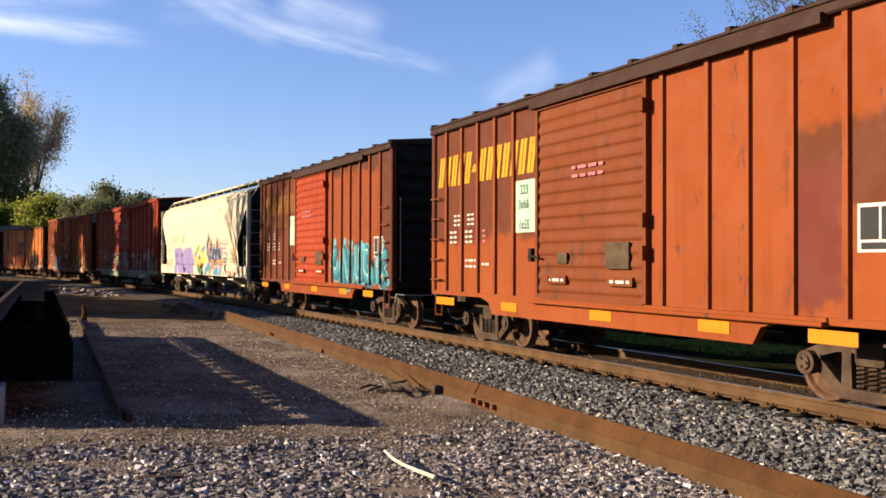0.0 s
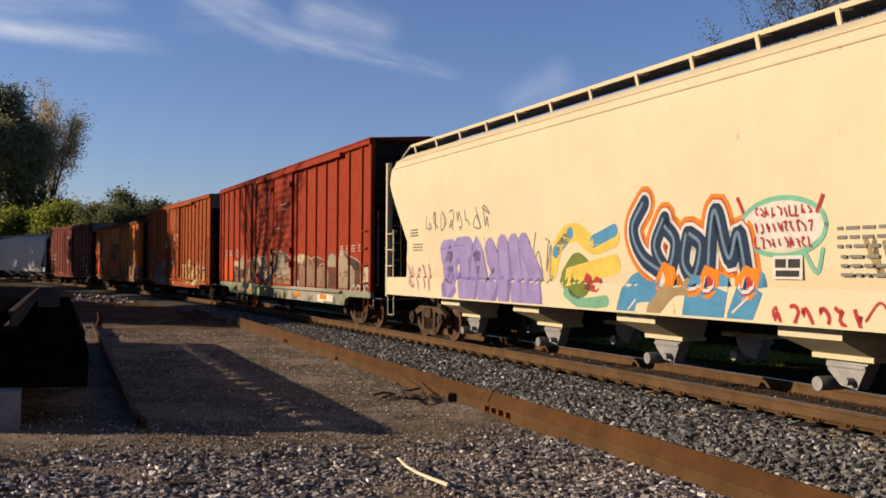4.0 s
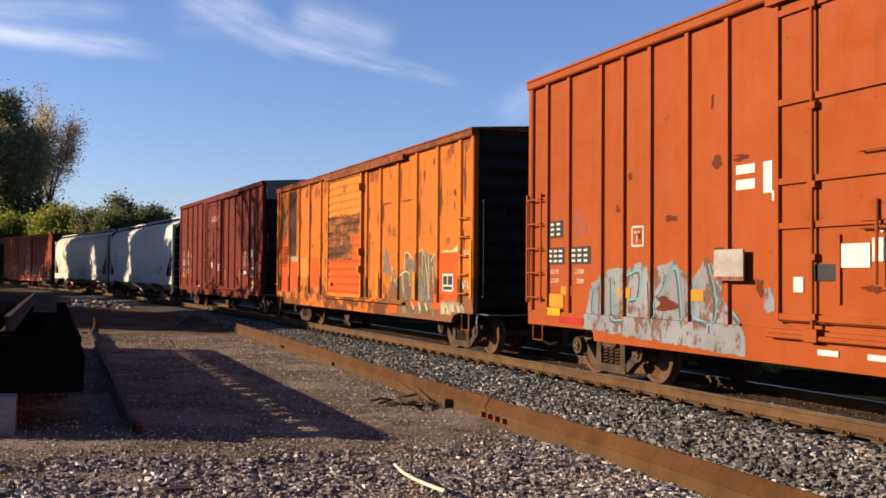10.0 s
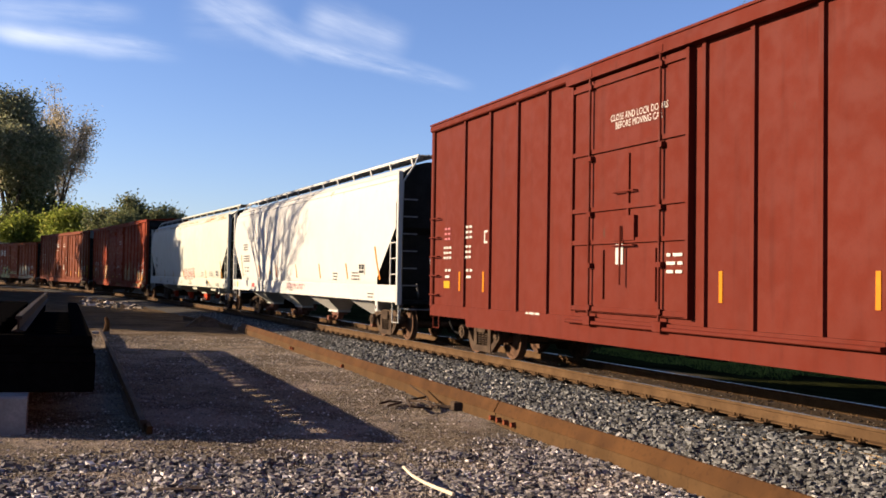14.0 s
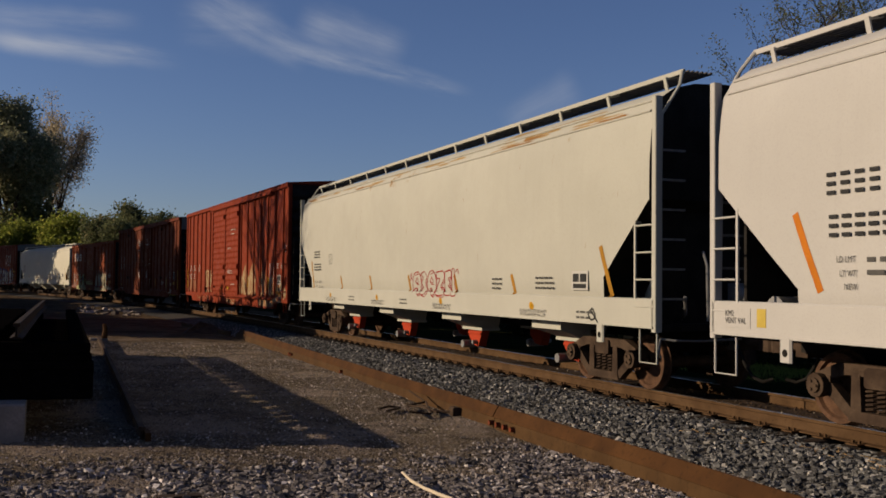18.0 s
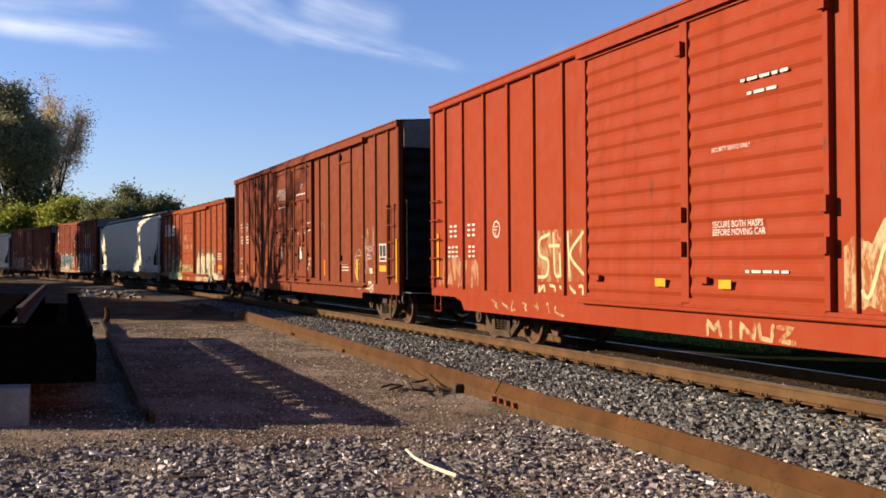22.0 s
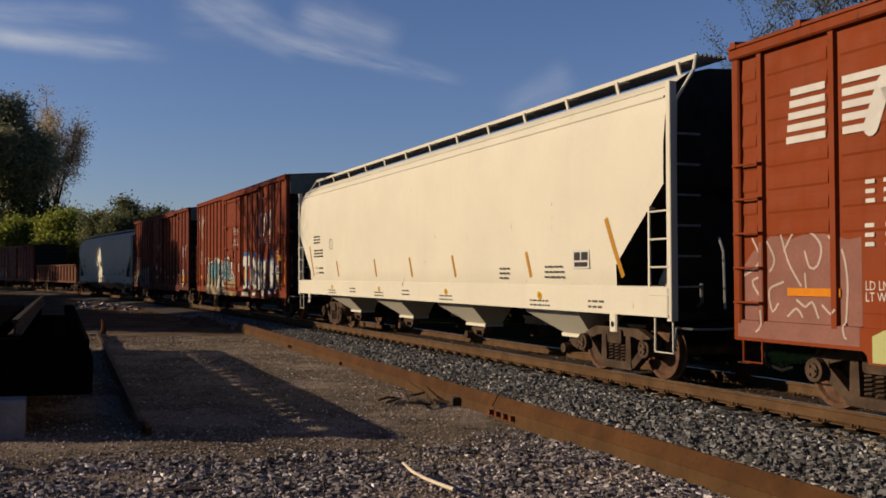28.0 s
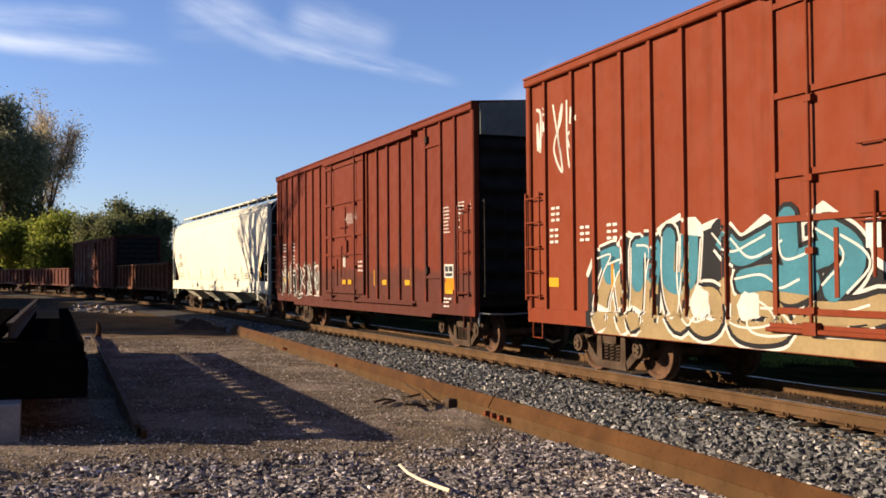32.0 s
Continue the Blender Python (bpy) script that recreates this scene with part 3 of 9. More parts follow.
def small_print(car, x, z, w, rows, size=0.06, mat=None, y=-1.57, seed=1):
    """Lines of print too small to read: short bars."""
    rng = random.Random(seed)
    me = Mesh()
    for r in range(rows):
        a = x
        while a < x + w - size:
            b = min(x + w, a + rng.uniform(1.2, 4) * size)
            me.box(a, b, y - 0.005, y - 0.001, z - r * size * 1.9, z - r * size * 1.9 + size * 0.72)
            a = b + size * 0.9
    tagged(part("small_print", me.data("small_print", mat or WHITE), car), kind="stuff")


def corrugated_panel(x0, x1, z0, z1, n, depth, mat, name="door"):
    """A pressed door: rolling ribs across a flat sheet inside a frame."""
    prof = []
    dz = (z1 - z0 - 0.16) / n
    z = z0 + 0.08
    prof.append((-0.01, z0))
    for i in range(n):
        prof += [(-0.01, z), (-depth, z + dz * 0.22), (-depth, z + dz * 0.42), (-0.01, z + dz * 0.8)]
        z += dz
    prof += [(-0.01, z1), (0.05, z1), (0.05, z0)]
    return Mesh().prism(prof, x0 + 0.06, x1 - 0.06, "x").data(name, mat)


def door_edges(door, x0, x1, z0, z1, depth, mat):
    for a, b in ((x0, x0 + 0.08), (x1 - 0.08, x1)):
        part("stile", Mesh().box(a, b, -depth - 0.015, 0.05, z0, z1).data("stile", mat), door)
    for a, b in ((z0 - 0.03, z0 + 0.06), (z1 - 0.06, z1 + 0.03)):
        part("rail", Mesh().box(x0 + 0.08, x1 - 0.08, -depth - 0.01, 0.05, a, b).data("rail", mat), door)


def plug_door(car, x0, x1, z0, z1, mat, y, rods=2):
    """A plug door: flat leaf with cross beams, lock rods, gear box and operating handle."""
    door = part("door", Mesh().box(x0, x1, y - 0.03, y + 0.05, z0, z1).data("door", mat), car)
    h, w = z1 - z0, x1 - x0
    for a, b in ((x0, x0 + 0.07), (x1 - 0.07, x1)):
        part("stile", Mesh().box(a, b, y - 0.075, y - 0.02, z0, z1).data("stile", mat), door)
    for q in (0.015, 0.3, 0.44, 0.69, 0.975):
        part("beam", Mesh().box(x0 + 0.07, x1 - 0.07, y - 0.07, y - 0.02, z0 + h * q - 0.035, z0 + h * q + 0.035).data("beam", mat), door)
    for q, lo, hi in ((0.52, 0.335, 0.655), (0.3, 0.05, 0.265), (0.74, 0.05, 0.265)):
        part("stiffener", Mesh().box(x0 + w * q, x0 + w * q + 0.06, y - 0.06, y - 0.02, z0 + h * lo + 0.035, z0 + h * hi).data("stiffener", mat), door)
    xs = [x0 + w * (0.2 if rods == 2 else 0.28), x0 + w * 0.8][:rods]
    for x in xs:
        me = Mesh().tube([(x, y - 0.09, z0 - 0.12), (x, y - 0.09, z1 + 0.1)], 0.022, 8)
        for q in (0.02, 0.2, 0.42, 0.66, 0.97):
            me.box(x - 0.06, x + 0.06, y - 0.11, y - 0.03, z0 + h * q - 0.035, z0 + h * q + 0.035)
        me.box(x - 0.1, x + 0.1, y - 0.13, y - 0.02, z0 - 0.2, z0 - 0.06)
        me.box(x - 0.1, x + 0.1, y - 0.13, y - 0.02, z1 + 0.05, z1 + 0.14)
        part("lock_rod", me.data("lock_rod", mat), door)
    me = Mesh().box(x0 + w * 0.42, x0 + w * 0.6, y - 0.09, y - 0.03, z0 + h * 0.3, z0 + h * 0.4)
    me.tube([(x0 + w * 0.5, y - 0.12, z0 + h * 0.36), (x0 + w * 0.5, y - 0.13, z0 + h * 0.12)], 0.018, 6)
    part("door_handle", me.data("door_handle", mat), door)
    for q in (0.28, 0.5):
        me = Mesh().tube([(x0 + w * 0.42, y - 0.03, z0 + h * q), (x0 + w * 0.42, y - 0.1, z0 + h * q), (x0 + w * 0.6, y - 0.1, z0 + h * q), (x0 + w * 0.6, y - 0.03, z0 + h * q)], 0.012, 6)
        part("grab_iron", me.data("grab_iron", mat), door)
    return door


def door_stop(car, x, x_next, mat, d=0.05):
    """Where an open plug door rests: short bars from one post to the next, above and below, each with a black bumper."""
    for z, zb in ((4.4, 4.56), (1.56, 1.72)):
        part("stop_bar", Mesh().box(x + 0.03, x_next - 0.04, -1.56 - d * 0.8, -1.555, z - 0.03, z + 0.03, 0.008).data("stop_bar", mat), car)
        part("bumper", Mesh().box(x + 0.05, x + 0.15, -1.56 - d - 0.02, -1.555, zb - 0.07, zb + 0.07, 0.01).data("bumper", BLACK), car)


def boxcar(label, s_front, L, H, zs, paint, ribs_l, ribs_r, doors, kind="corr", endmat=None, white_end=False, roof_paint=None, ladder_top=None, half=None,
           sill_paint=None, door_paint=None, rib_w=0.11, rib_d=0.05, sill_cut=0.5, sill_end=(0.07, 0.79), seams=0, left_ladder_top=2.9, track=True, name="boxcar", low_rungs=True):
    """A railway box car; doors: list of (x0, x1); ribs: places of the side posts behind and ahead of the doors."""
    s = s_front + L / 2
    half = half or (L / 2 - 2.55)
    car = thing(name, label, "railway car", "cars of the freight train")
    TRAIN.append((car, s, half))
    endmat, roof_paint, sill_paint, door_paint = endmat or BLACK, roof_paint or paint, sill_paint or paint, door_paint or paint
    A, Y = L / 2, 1.56
    SILL[car.name] = (half - sill_cut, zs, sill_end[1])
    SURFACE[car.name] = ([(x, rib_w * 0.4, rib_d) for x in (*ribs_l, *ribs_r)], doors, kind, H)
    body = Mesh().box(-A + 0.06, A - 0.06, -Y, Y, 1.0, H - 0.02)
    part("body", body.data("body", paint), car)
    # side sills hang lower between the trucks
    c = half - sill_cut
    r_, e_ = sill_end
    ring = [(-A, 1.03), (A, 1.03), (A, e_), (c + 0.1 + r_, e_), (c + 0.1 + r_ * 0.3, e_ - (e_ - zs) * 0.3), (c + 0.1, zs), (-c - 0.1, zs), (-c - 0.1 - r_ * 0.3, e_ - (e_ - zs) * 0.3), (-c - 0.1 - r_, e_), (-A, e_)]
    for y in (-1, 1):
        lo, hi = sorted((y * 1.5, y * 1.605))
        part("side_sill", Mesh().prism(ring, lo, hi).data("side_sill", sill_paint), car)
        lo, hi = sorted((y * 1.5, y * 1.655))
        part("top_chord", Mesh().box(-A, A, lo, hi, H - 0.13, H - 0.004, 0.02).data("top_chord", roof_paint), car)
    part("underframe", Mesh().box(-A + 0.1, A - 0.1, -0.3, 0.3, 0.72, 1.0).box(-A + 0.2, A - 0.2, -1.45, 1.45, 0.96, 1.02).data("underframe", BLACK), car)
    rm = rib_mesh(H - 0.13 - 1.0, rib_w, rib_d, paint)
    for x in (*ribs_l, *ribs_r):
        part("side_post", rm, car, m=pose(x, -Y, 1.0))
        part("side_post", rm, car, m=pose(-x, Y, 1.0, 0, 0, 180))
    for x in (-A + 0.07, A - 0.07):
        for y in (-1, 1):
            part("corner_post", Mesh().box(x - 0.07, x + 0.07, y * 1.55 - 0.07, y * 1.55 + 0.07, 1.0, H - 0.1, 0.02).data("corner_post", paint), car)
    # roof and ends
    rise = 0.16
    part("roof", Mesh().prism([(-1.66, H), (-1.66, H + 0.035), (0, H + rise), (1.66, H + 0.035), (1.66, H)], -A - 0.02, A + 0.02, "x").data("roof", roof_paint), car)
    if seams:
        sm = Mesh().prism([(-1.67, H + 0.0), (-1.67, H + 0.08), (0, H + rise + 0.06), (1.67, H + 0.08), (1.67, H)], -0.05, 0.05, "x").data("roof_seam", roof_paint)
        for i in range(seams + 1):
            part("roof_seam", sm, car, m=pose(-A + 0.1 + (L - 0.2) * i / seams, 0, 0))
    prof = [(0, 1.0)]
    nz = 9
    for i in range(nz):
        z = 1.1 + (H - 1.25) * i / nz
        dz = (H - 1.25) / nz
        prof += [(0.0, z), (0.09, z + dz * 0.3), (0.09, z + dz * 0.5), (0.0, z + dz * 0.85)]
    prof += [(0.0, H - 0.03), (-0.08, H - 0.03), (-0.08, 1.0)]
    # ends face away from the sun; the black puts that shade into their colour
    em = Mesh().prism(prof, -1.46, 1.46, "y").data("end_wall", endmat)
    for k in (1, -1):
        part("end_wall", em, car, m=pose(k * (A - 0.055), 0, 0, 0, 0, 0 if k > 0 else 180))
        if white_end:
            x0, x1 = sorted((k * (A - 0.05), k * (A + 0.065)))
            part("end_panel", Mesh().prism([(-1.48, H - 0.62), (1.48, H - 0.62), (1.48, H), (0, H + rise - 0.03), (-1.48, H)], x0, x1, "x").data("end_panel", END_GREY), car, "dull galvanised panel under the roof")
    # doors
    dz0, dz1 = 1.04, H - 0.2
    for y in (-1, 1):
        for x0, x1 in doors:
            if kind == "corr":
                d = part("door", corrugated_panel(x0, x1, dz0, dz1, 15, 0.032, door_paint), car, m=pose(0, -Y - 0.03, 0) if y < 0 else pose(0, Y + 0.03, 0, 0, 0, 180))
                door_edges(d, x0, x1, dz0, dz1, 0.04, door_paint)
                for zz in (1.75, 2.2, H - 0.6):
                    part("latch", Mesh().box(x1 - 0.09, x1 + 0.03, -0.13, -0.07, zz - 0.09, zz + 0.09).data("latch", door_paint), d)
                me = Mesh().box(x0 + 0.3, x0 + 0.52, -0.1, -0.05, 1.3, 1.38)
                part("pull", me.data("pull", door_paint), d)
            elif kind == "beams":
                d = part("door", Mesh().box(x0 + 0.06, x1 - 0.06, -0.01, 0.05, dz0, dz1).data("door", door_paint), car, m=pose(0, -Y - 0.03, 0) if y < 0 else pose(0, Y + 0.03, 0, 0, 0, 180))
                door_edges(d, x0, x1, dz0, dz1, 0.05, door_paint)
                for i in range(1, 6):
                    z = dz0 + (dz1 - dz0) * i / 6
                    part("beam", Mesh().box(x0 + 0.08, x1 - 0.08, -0.05, 0.0, z - 0.03, z + 0.03, 0.01).data("beam", door_paint), d)
            elif y < 0:
                plug_door(car, x0, x1, dz0 + 0.08, dz1 - 0.05, door_paint, -Y - 0.03)
        if track:
            x0, x1 = doors[0][0], doors[-1][1]
            reach = (x1 - x0)
            lo, hi = sorted((y * 1.56, y * 1.66))
            xx = (x0 - 0.1, min(A - 0.5, x1 + reach + 0.1))
            if y > 0:
                xx = (-xx[1], -xx[0])
            part("door_track", Mesh().box(*xx, *sorted((y * 1.56, y * 1.7)), 0.93, 0.985, 0.012).box(*xx, *sorted((y * 1.6, y * 1.63)), 0.985, 1.03).data("door_track", sill_paint), car)
            part("upper_track", Mesh().box(*xx, *sorted((y * 1.54, y * 1.71)), H - 0.22, H - 0.1).data("upper_track", roof_paint), car)
    # ladders and grab irons at the corners
    top = ladder_top or 2.9
    for x, zt in ((A - 0.42, top), (-A + 0.3, left_ladder_top)):
        n = max(3, int(round((zt - 1.25) / 0.42)) + 1)
        ladder(car, x, -Y - 0.03, 1.25, zt, n, 0.46, paint, label, rails=low_rungs)
    for x in (A - 0.42, -A + 0.3):
        ladder(car, -x, Y + 0.03, 1.25, top, 5, 0.46, paint, label, rails=False)
        stirrup(car, x, -1.57, paint)
    # end ladder black instead of car paint: the end's shade in its colour
    ladder(car, A + 0.11, -1.2, 1.25, 3.0, 5, 0.4, BLACK, "end", end=True)
    me = Mesh().tube([(0, 0, 0), (0.12, 0, 0)], 0.02, 6).lathe([(0.26, -0.012), (0.285, 0), (0.26, 0.012)], 0, 0, 0, 20)
    for a in range(4):
        c2, s2 = math.cos(a * 1.5708), math.sin(a * 1.5708)
        me.tube([(0, 0, 0), (0.27 * c2, 0, 0.27 * s2)], 0.012, 5)
    part("brake_wheel", me.data("brake_wheel", BLACK), car, m=pose(-A - 0.2, 0.8, 2.6, 0, 0, 90))
    add_trucks(car, s, half)
    add_couplers(car, L)
    me = Mesh().tube([(-1.2, -0.9, 0.72), (0.1, -0.9, 0.72)], 0.2, 12).box(0.6, 1.4, -1.1, -0.5, 0.55, 0.95)
    me.tube([(-half + 1, -0.5, 0.62), (half - 1, -0.5, 0.62)], 0.02, 6)
    part("brake_rigging", me.data("brake_rigging", BLACK), car)
    return car


def hopper_levels(H, *more):
    base = [(1.28, 1.5), (1.42, 1.57), (1.72, 1.585), (2.0, 1.6), (2.5, 1.606), (3.0, 1.61), (3.4, 1.605), (H - 0.75, 1.57), (H - 0.5, 1.53), (H - 0.3, 1.42), (H - 0.12, 1.15), (H - 0.03, 0.8), (H, 0.3)]
    zs, ys = [z for z, _ in base], [y for _, y in base]
    return sorted(base + [(z, float(np.interp(z, zs, ys))) for z in more if min(abs(z - q) for q in zs) > 0.02])


def hopper(label, s_front, L, H, paint, bays=4, half=None, rail=True, gate=None, zsill=1.0, apex=2.83, slope=1.12, deep=1.25,
           outlet=(0.93, 0.44, 0.93, 0.54), pitch=4.2, shift=0.1, drum=None):
    """A covered hopper car with rounded sides, slope sheets at both ends and outlet gates below."""
    s = s_front + L / 2
    half = half or (L / 2 - 2.2)
    car = thing("hopper_car", label, "railway car", "cars of the freight train")
    TRAIN.append((car, s, half))
    # black paints the ends' shade onto slope sheets and end sheets
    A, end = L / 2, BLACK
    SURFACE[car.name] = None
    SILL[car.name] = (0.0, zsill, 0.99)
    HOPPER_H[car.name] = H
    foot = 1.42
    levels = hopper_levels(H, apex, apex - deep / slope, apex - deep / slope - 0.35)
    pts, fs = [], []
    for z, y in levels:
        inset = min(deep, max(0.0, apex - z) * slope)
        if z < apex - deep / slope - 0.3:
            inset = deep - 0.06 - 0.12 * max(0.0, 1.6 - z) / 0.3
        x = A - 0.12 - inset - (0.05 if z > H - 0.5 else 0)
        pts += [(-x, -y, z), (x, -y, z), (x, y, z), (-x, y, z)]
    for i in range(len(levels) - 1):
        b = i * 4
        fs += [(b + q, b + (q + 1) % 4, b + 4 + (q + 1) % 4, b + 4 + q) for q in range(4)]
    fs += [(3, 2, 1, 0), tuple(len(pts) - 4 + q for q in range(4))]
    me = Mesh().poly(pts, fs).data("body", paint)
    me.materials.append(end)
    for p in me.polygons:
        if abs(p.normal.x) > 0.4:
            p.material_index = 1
        elif p.normal.z < 0.95:
            p.use_smooth = True
    me.set_sharp_from_angle(angle=radians(30))
    part("body", me, car)
    for y in (-1, 1):
        lo, hi = sorted((y * 1.47, y * 1.62))
        part("side_sill", Mesh().box(-A, A, lo, hi, zsill, foot, 0.02).box(-A, A, lo + (0 if y > 0 else -0.02), hi + (0.02 if y > 0 else 0), zsill, zsill + 0.03).data("side_sill", paint), car)
        lo, hi = sorted((y * 1.46, y * 1.52))
        part("top_chord", Mesh().box(-A + 0.15, A - 0.15, lo, hi, H - 0.64, H - 0.57).data("top_chord", paint), car)
        # end frames: post, sloping brace, cross bearer
        for k in (-1, 1):
            x = k * (A - 0.06)
            part("end_post", Mesh().box(x + k * 0.06 - 0.05, x + k * 0.06 + 0.05, *sorted((y * 1.5, y * 1.62)), 0.95, H - 0.3, 0.01).data("end_post", paint), car)
            part("end_brace", Mesh().prism([(k * (A - 1.2), foot), (k * (A - 1.4), foot), (k * (A - 0.55), 2.65), (k * (A - 0.48), 2.5)], *sorted((y * 0.75, y * 0.83))).data("end_brace", paint), car)
            rm = shared("end_rung", lambda: Mesh().box(-0.03, 0.03, -0.2, 0.2, 0, 0.03).data("end_rung", GALV))
            for z in np.arange(1.4, H - 0.7, 0.42):
                part("end_rung", rm, car, m=pose(x + k * 0.06, y * 1.3, z))
            stirrup(car, k * (A - 0.2), y * 1.56, paint, 0.55, 0.42, 1.06)
        for k in (-1, 1):
            ladder(car, k * (A - 0.23), y * 1.53, 1.3, 2.46, 4, 0.46, paint, label, rails=True)
    part("end_platform", Mesh().box(-A, -A + 1.6, -1.45, 1.45, 0.96, 1.06).box(A - 1.6, A, -1.45, 1.45, 0.96, 1.06).box(-A + 0.1, A - 0.1, -0.3, 0.3, 0.75, 1.0).data("end_platform", BLACK), car)
    for k in (-1, 1):
        part("end_sheet", Mesh().box(*sorted((k * (A - 0.35), k * (A - 0.3))), -1.36, 1.36, 1.06, 3.55).data("end_sheet", end), car)
    # hatches, running boards and their brackets
    part("hatch", Mesh().box(-A + 0.8, A - 0.8, -0.32, 0.32, H - 0.01, H + 0.09, 0.03).data("hatch", paint), car)
    if rail:
        for y in (-1, 1):
            deck = Mesh()
            lo, hi = sorted((y * 1.02, y * 0.52))
            for q in np.linspace(lo, hi - 0.03, 7):
                deck.box(-A + 0.12, A - 0.12, q, q + 0.025, H + 0.11, H + 0.15)
            n = int(L / 0.35)
            for i in range(n):
                x = -A + 0.15 + (L - 0.3) * i / n
                deck.box(x, x + 0.02, lo, hi, H + 0.115, H + 0.145)
            part("running_board", deck.data("running_board", GRATE), car, "dark steel grating walkway")
            edge = Mesh().box(-A + 0.1, A - 0.1, *sorted((y * 1.02, y * 1.05)), H + 0.09, H + 0.155)
            part("board_edge", edge.data("board_edge", paint), car)
            bm_ = shared(("bracket", label), lambda: Mesh().box(-0.035, 0.035, -0.012, 0.012, -0.5, 0.1).box(-0.02, 0.02, 0.0, 0.5, 0.06, 0.1).data("bracket", paint))
            for i in range(13):
                x = -A + 0.5 + (L - 1.0) * i / 12
                part("bracket", bm_, car, m=Matrix.Translation((x, y * 1.06, H)) @ Euler((radians(y * -14) if y < 0 else radians(-14), 0, 0 if y < 0 else math.pi)).to_matrix().to_4x4())
        for k in (-1, 1):
            for z in (-1.05, 1.05):
                me = Mesh()
                me.tube([(k * (A - 0.12), z, H + 0.12), (k * (A + 0.0), z * 1.12, H - 0.1), (k * (A - 0.02), z * 1.4, H - 0.55), (k * (A - 0.02), z * 1.45, 1.3)], 0.025, 6)
                part("hand_rail", me.data("hand_rail", paint), car)
        for y in (-1, 1):
            part("roof_seam", Mesh().tube([(-A + 0.2, y * 1.43, H - 0.3), (A - 0.2, y * 1.43, H - 0.3)], 0.022, 6).data("roof_seam", paint), car)
            part("roof_seam", Mesh().tube([(-A + 0.2, y * 1.525, H - 0.47), (A - 0.2, y * 1.525, H - 0.47)], 0.02, 6).data("roof_seam", paint), car)
    # end gear: brake cylinder, reservoir and pipes on the platform
    for k in (-1, 1):
        me = Mesh().tube([(k * (A - 0.62), -1.15, 1.32), (k * (A - 0.62), -0.62, 1.32)], 0.17, 12).tube([(k * (A - 0.62), -1.22, 1.32), (k * (A - 0.62), -1.15, 1.32)], 0.1, 10)
        me.tube([(k * (A - 0.3), -0.1, 1.45), (k * (A - 0.3), 0.75, 1.45)], 0.21, 12)
        part("air_reservoir", me.data("air_reservoir", GALV, True), car, "dull grey air reservoir and brake cylinder")
        me = Mesh().tube([(k * (A - 0.62), -0.9, 1.15), (k * (A - 0.35), -0.9, 1.12), (k * (A - 0.1), -1.0, 1.2), (k * (A + 0.02), -1.1, 1.45)], 0.025, 6)
        me.tube([(k * (A + 0.02), -0.7, 1.1), (k * (A + 0.02), -0.72, 1.9), (k * (A - 0.1), -0.7, 2.1)], 0.02, 6)
        part("brake_pipe", me.data("brake_pipe", GALV), car)
    # outlet hoppers: flared chute, frame and sliding gate
    gm = gate or TRUCK
    wt, wb, zt, zb = outlet
    for i in range(bays):
        x = (i - (bays - 1) / 2) * pitch + shift
        for y in (-1, 1):
            top = [(x - wt, -1.4, zt), (x + wt, -1.4, zt), (x + wt, -0.5, zt), (x - wt, -0.5, zt)]
            low = [(x - wb, -0.86, zb), (x + wb, -0.86, zb), (x + wb, -0.52, zb), (x - wb, -0.52, zb)]
            me = Mesh().poly([(u, -y * v, w) for u, v, w in [(u, v, zsill + 0.05) for u, v, _ in top] + top + low],
                             [f[::y] for f in [(0, 1, 5, 4), (1, 2, 6, 5), (2, 3, 7, 6), (3, 0, 4, 7), (4, 5, 9, 8), (5, 6, 10, 9), (6, 7, 11, 10), (7, 4, 8, 11), (3, 2, 1, 0), (8, 9, 10, 11)]])
            bay = part("outlet_hopper", me.data("outlet_hopper", paint), car)
            part("outlet_flange", Mesh().box(x - wb - 0.05, x + wb + 0.05, *sorted((y * 0.92, y * 0.5)), zb - 0.04, zb + 0.02).data("outlet_flange", paint), bay)
            w = wb * 0.78
            me = Mesh().prism([(x - w, zb - 0.04), (x + w, zb - 0.04), (x + w * 0.82, zb - 0.15), (x + w * 0.45, 0.27), (x - w * 0.3, 0.3), (x - w * 0.9, zb - 0.18)], *sorted((y * 0.84, y * 0.66)))
            part("outlet_gate", me.box(x - w * 0.9, x + w * 0.9, *sorted((y * 0.87, y * 0.84)), zb - 0.13, zb - 0.09).data("outlet_gate", gm), bay)
            me = Mesh().tube([(x - w * 0.95, y * 0.99, 0.3), (x - w * 0.95, y * 0.6, 0.3)], 0.085, 12)
            part("gate_shaft", me.data("gate_shaft", drum or gm), bay)
            part("gate_pin", Mesh().tube([(x + w * 0.25, y * 0.95, 0.36), (x + w * 0.25, y * 0.8, 0.36)], 0.045, 8).data("gate_pin", drum or gm), bay)
    add_trucks(car, s, half)
    add_couplers(car, L)
    return car


GRATE = plain("walkway_grating", (0.05, 0.048, 0.045), 0.7, 0.4)


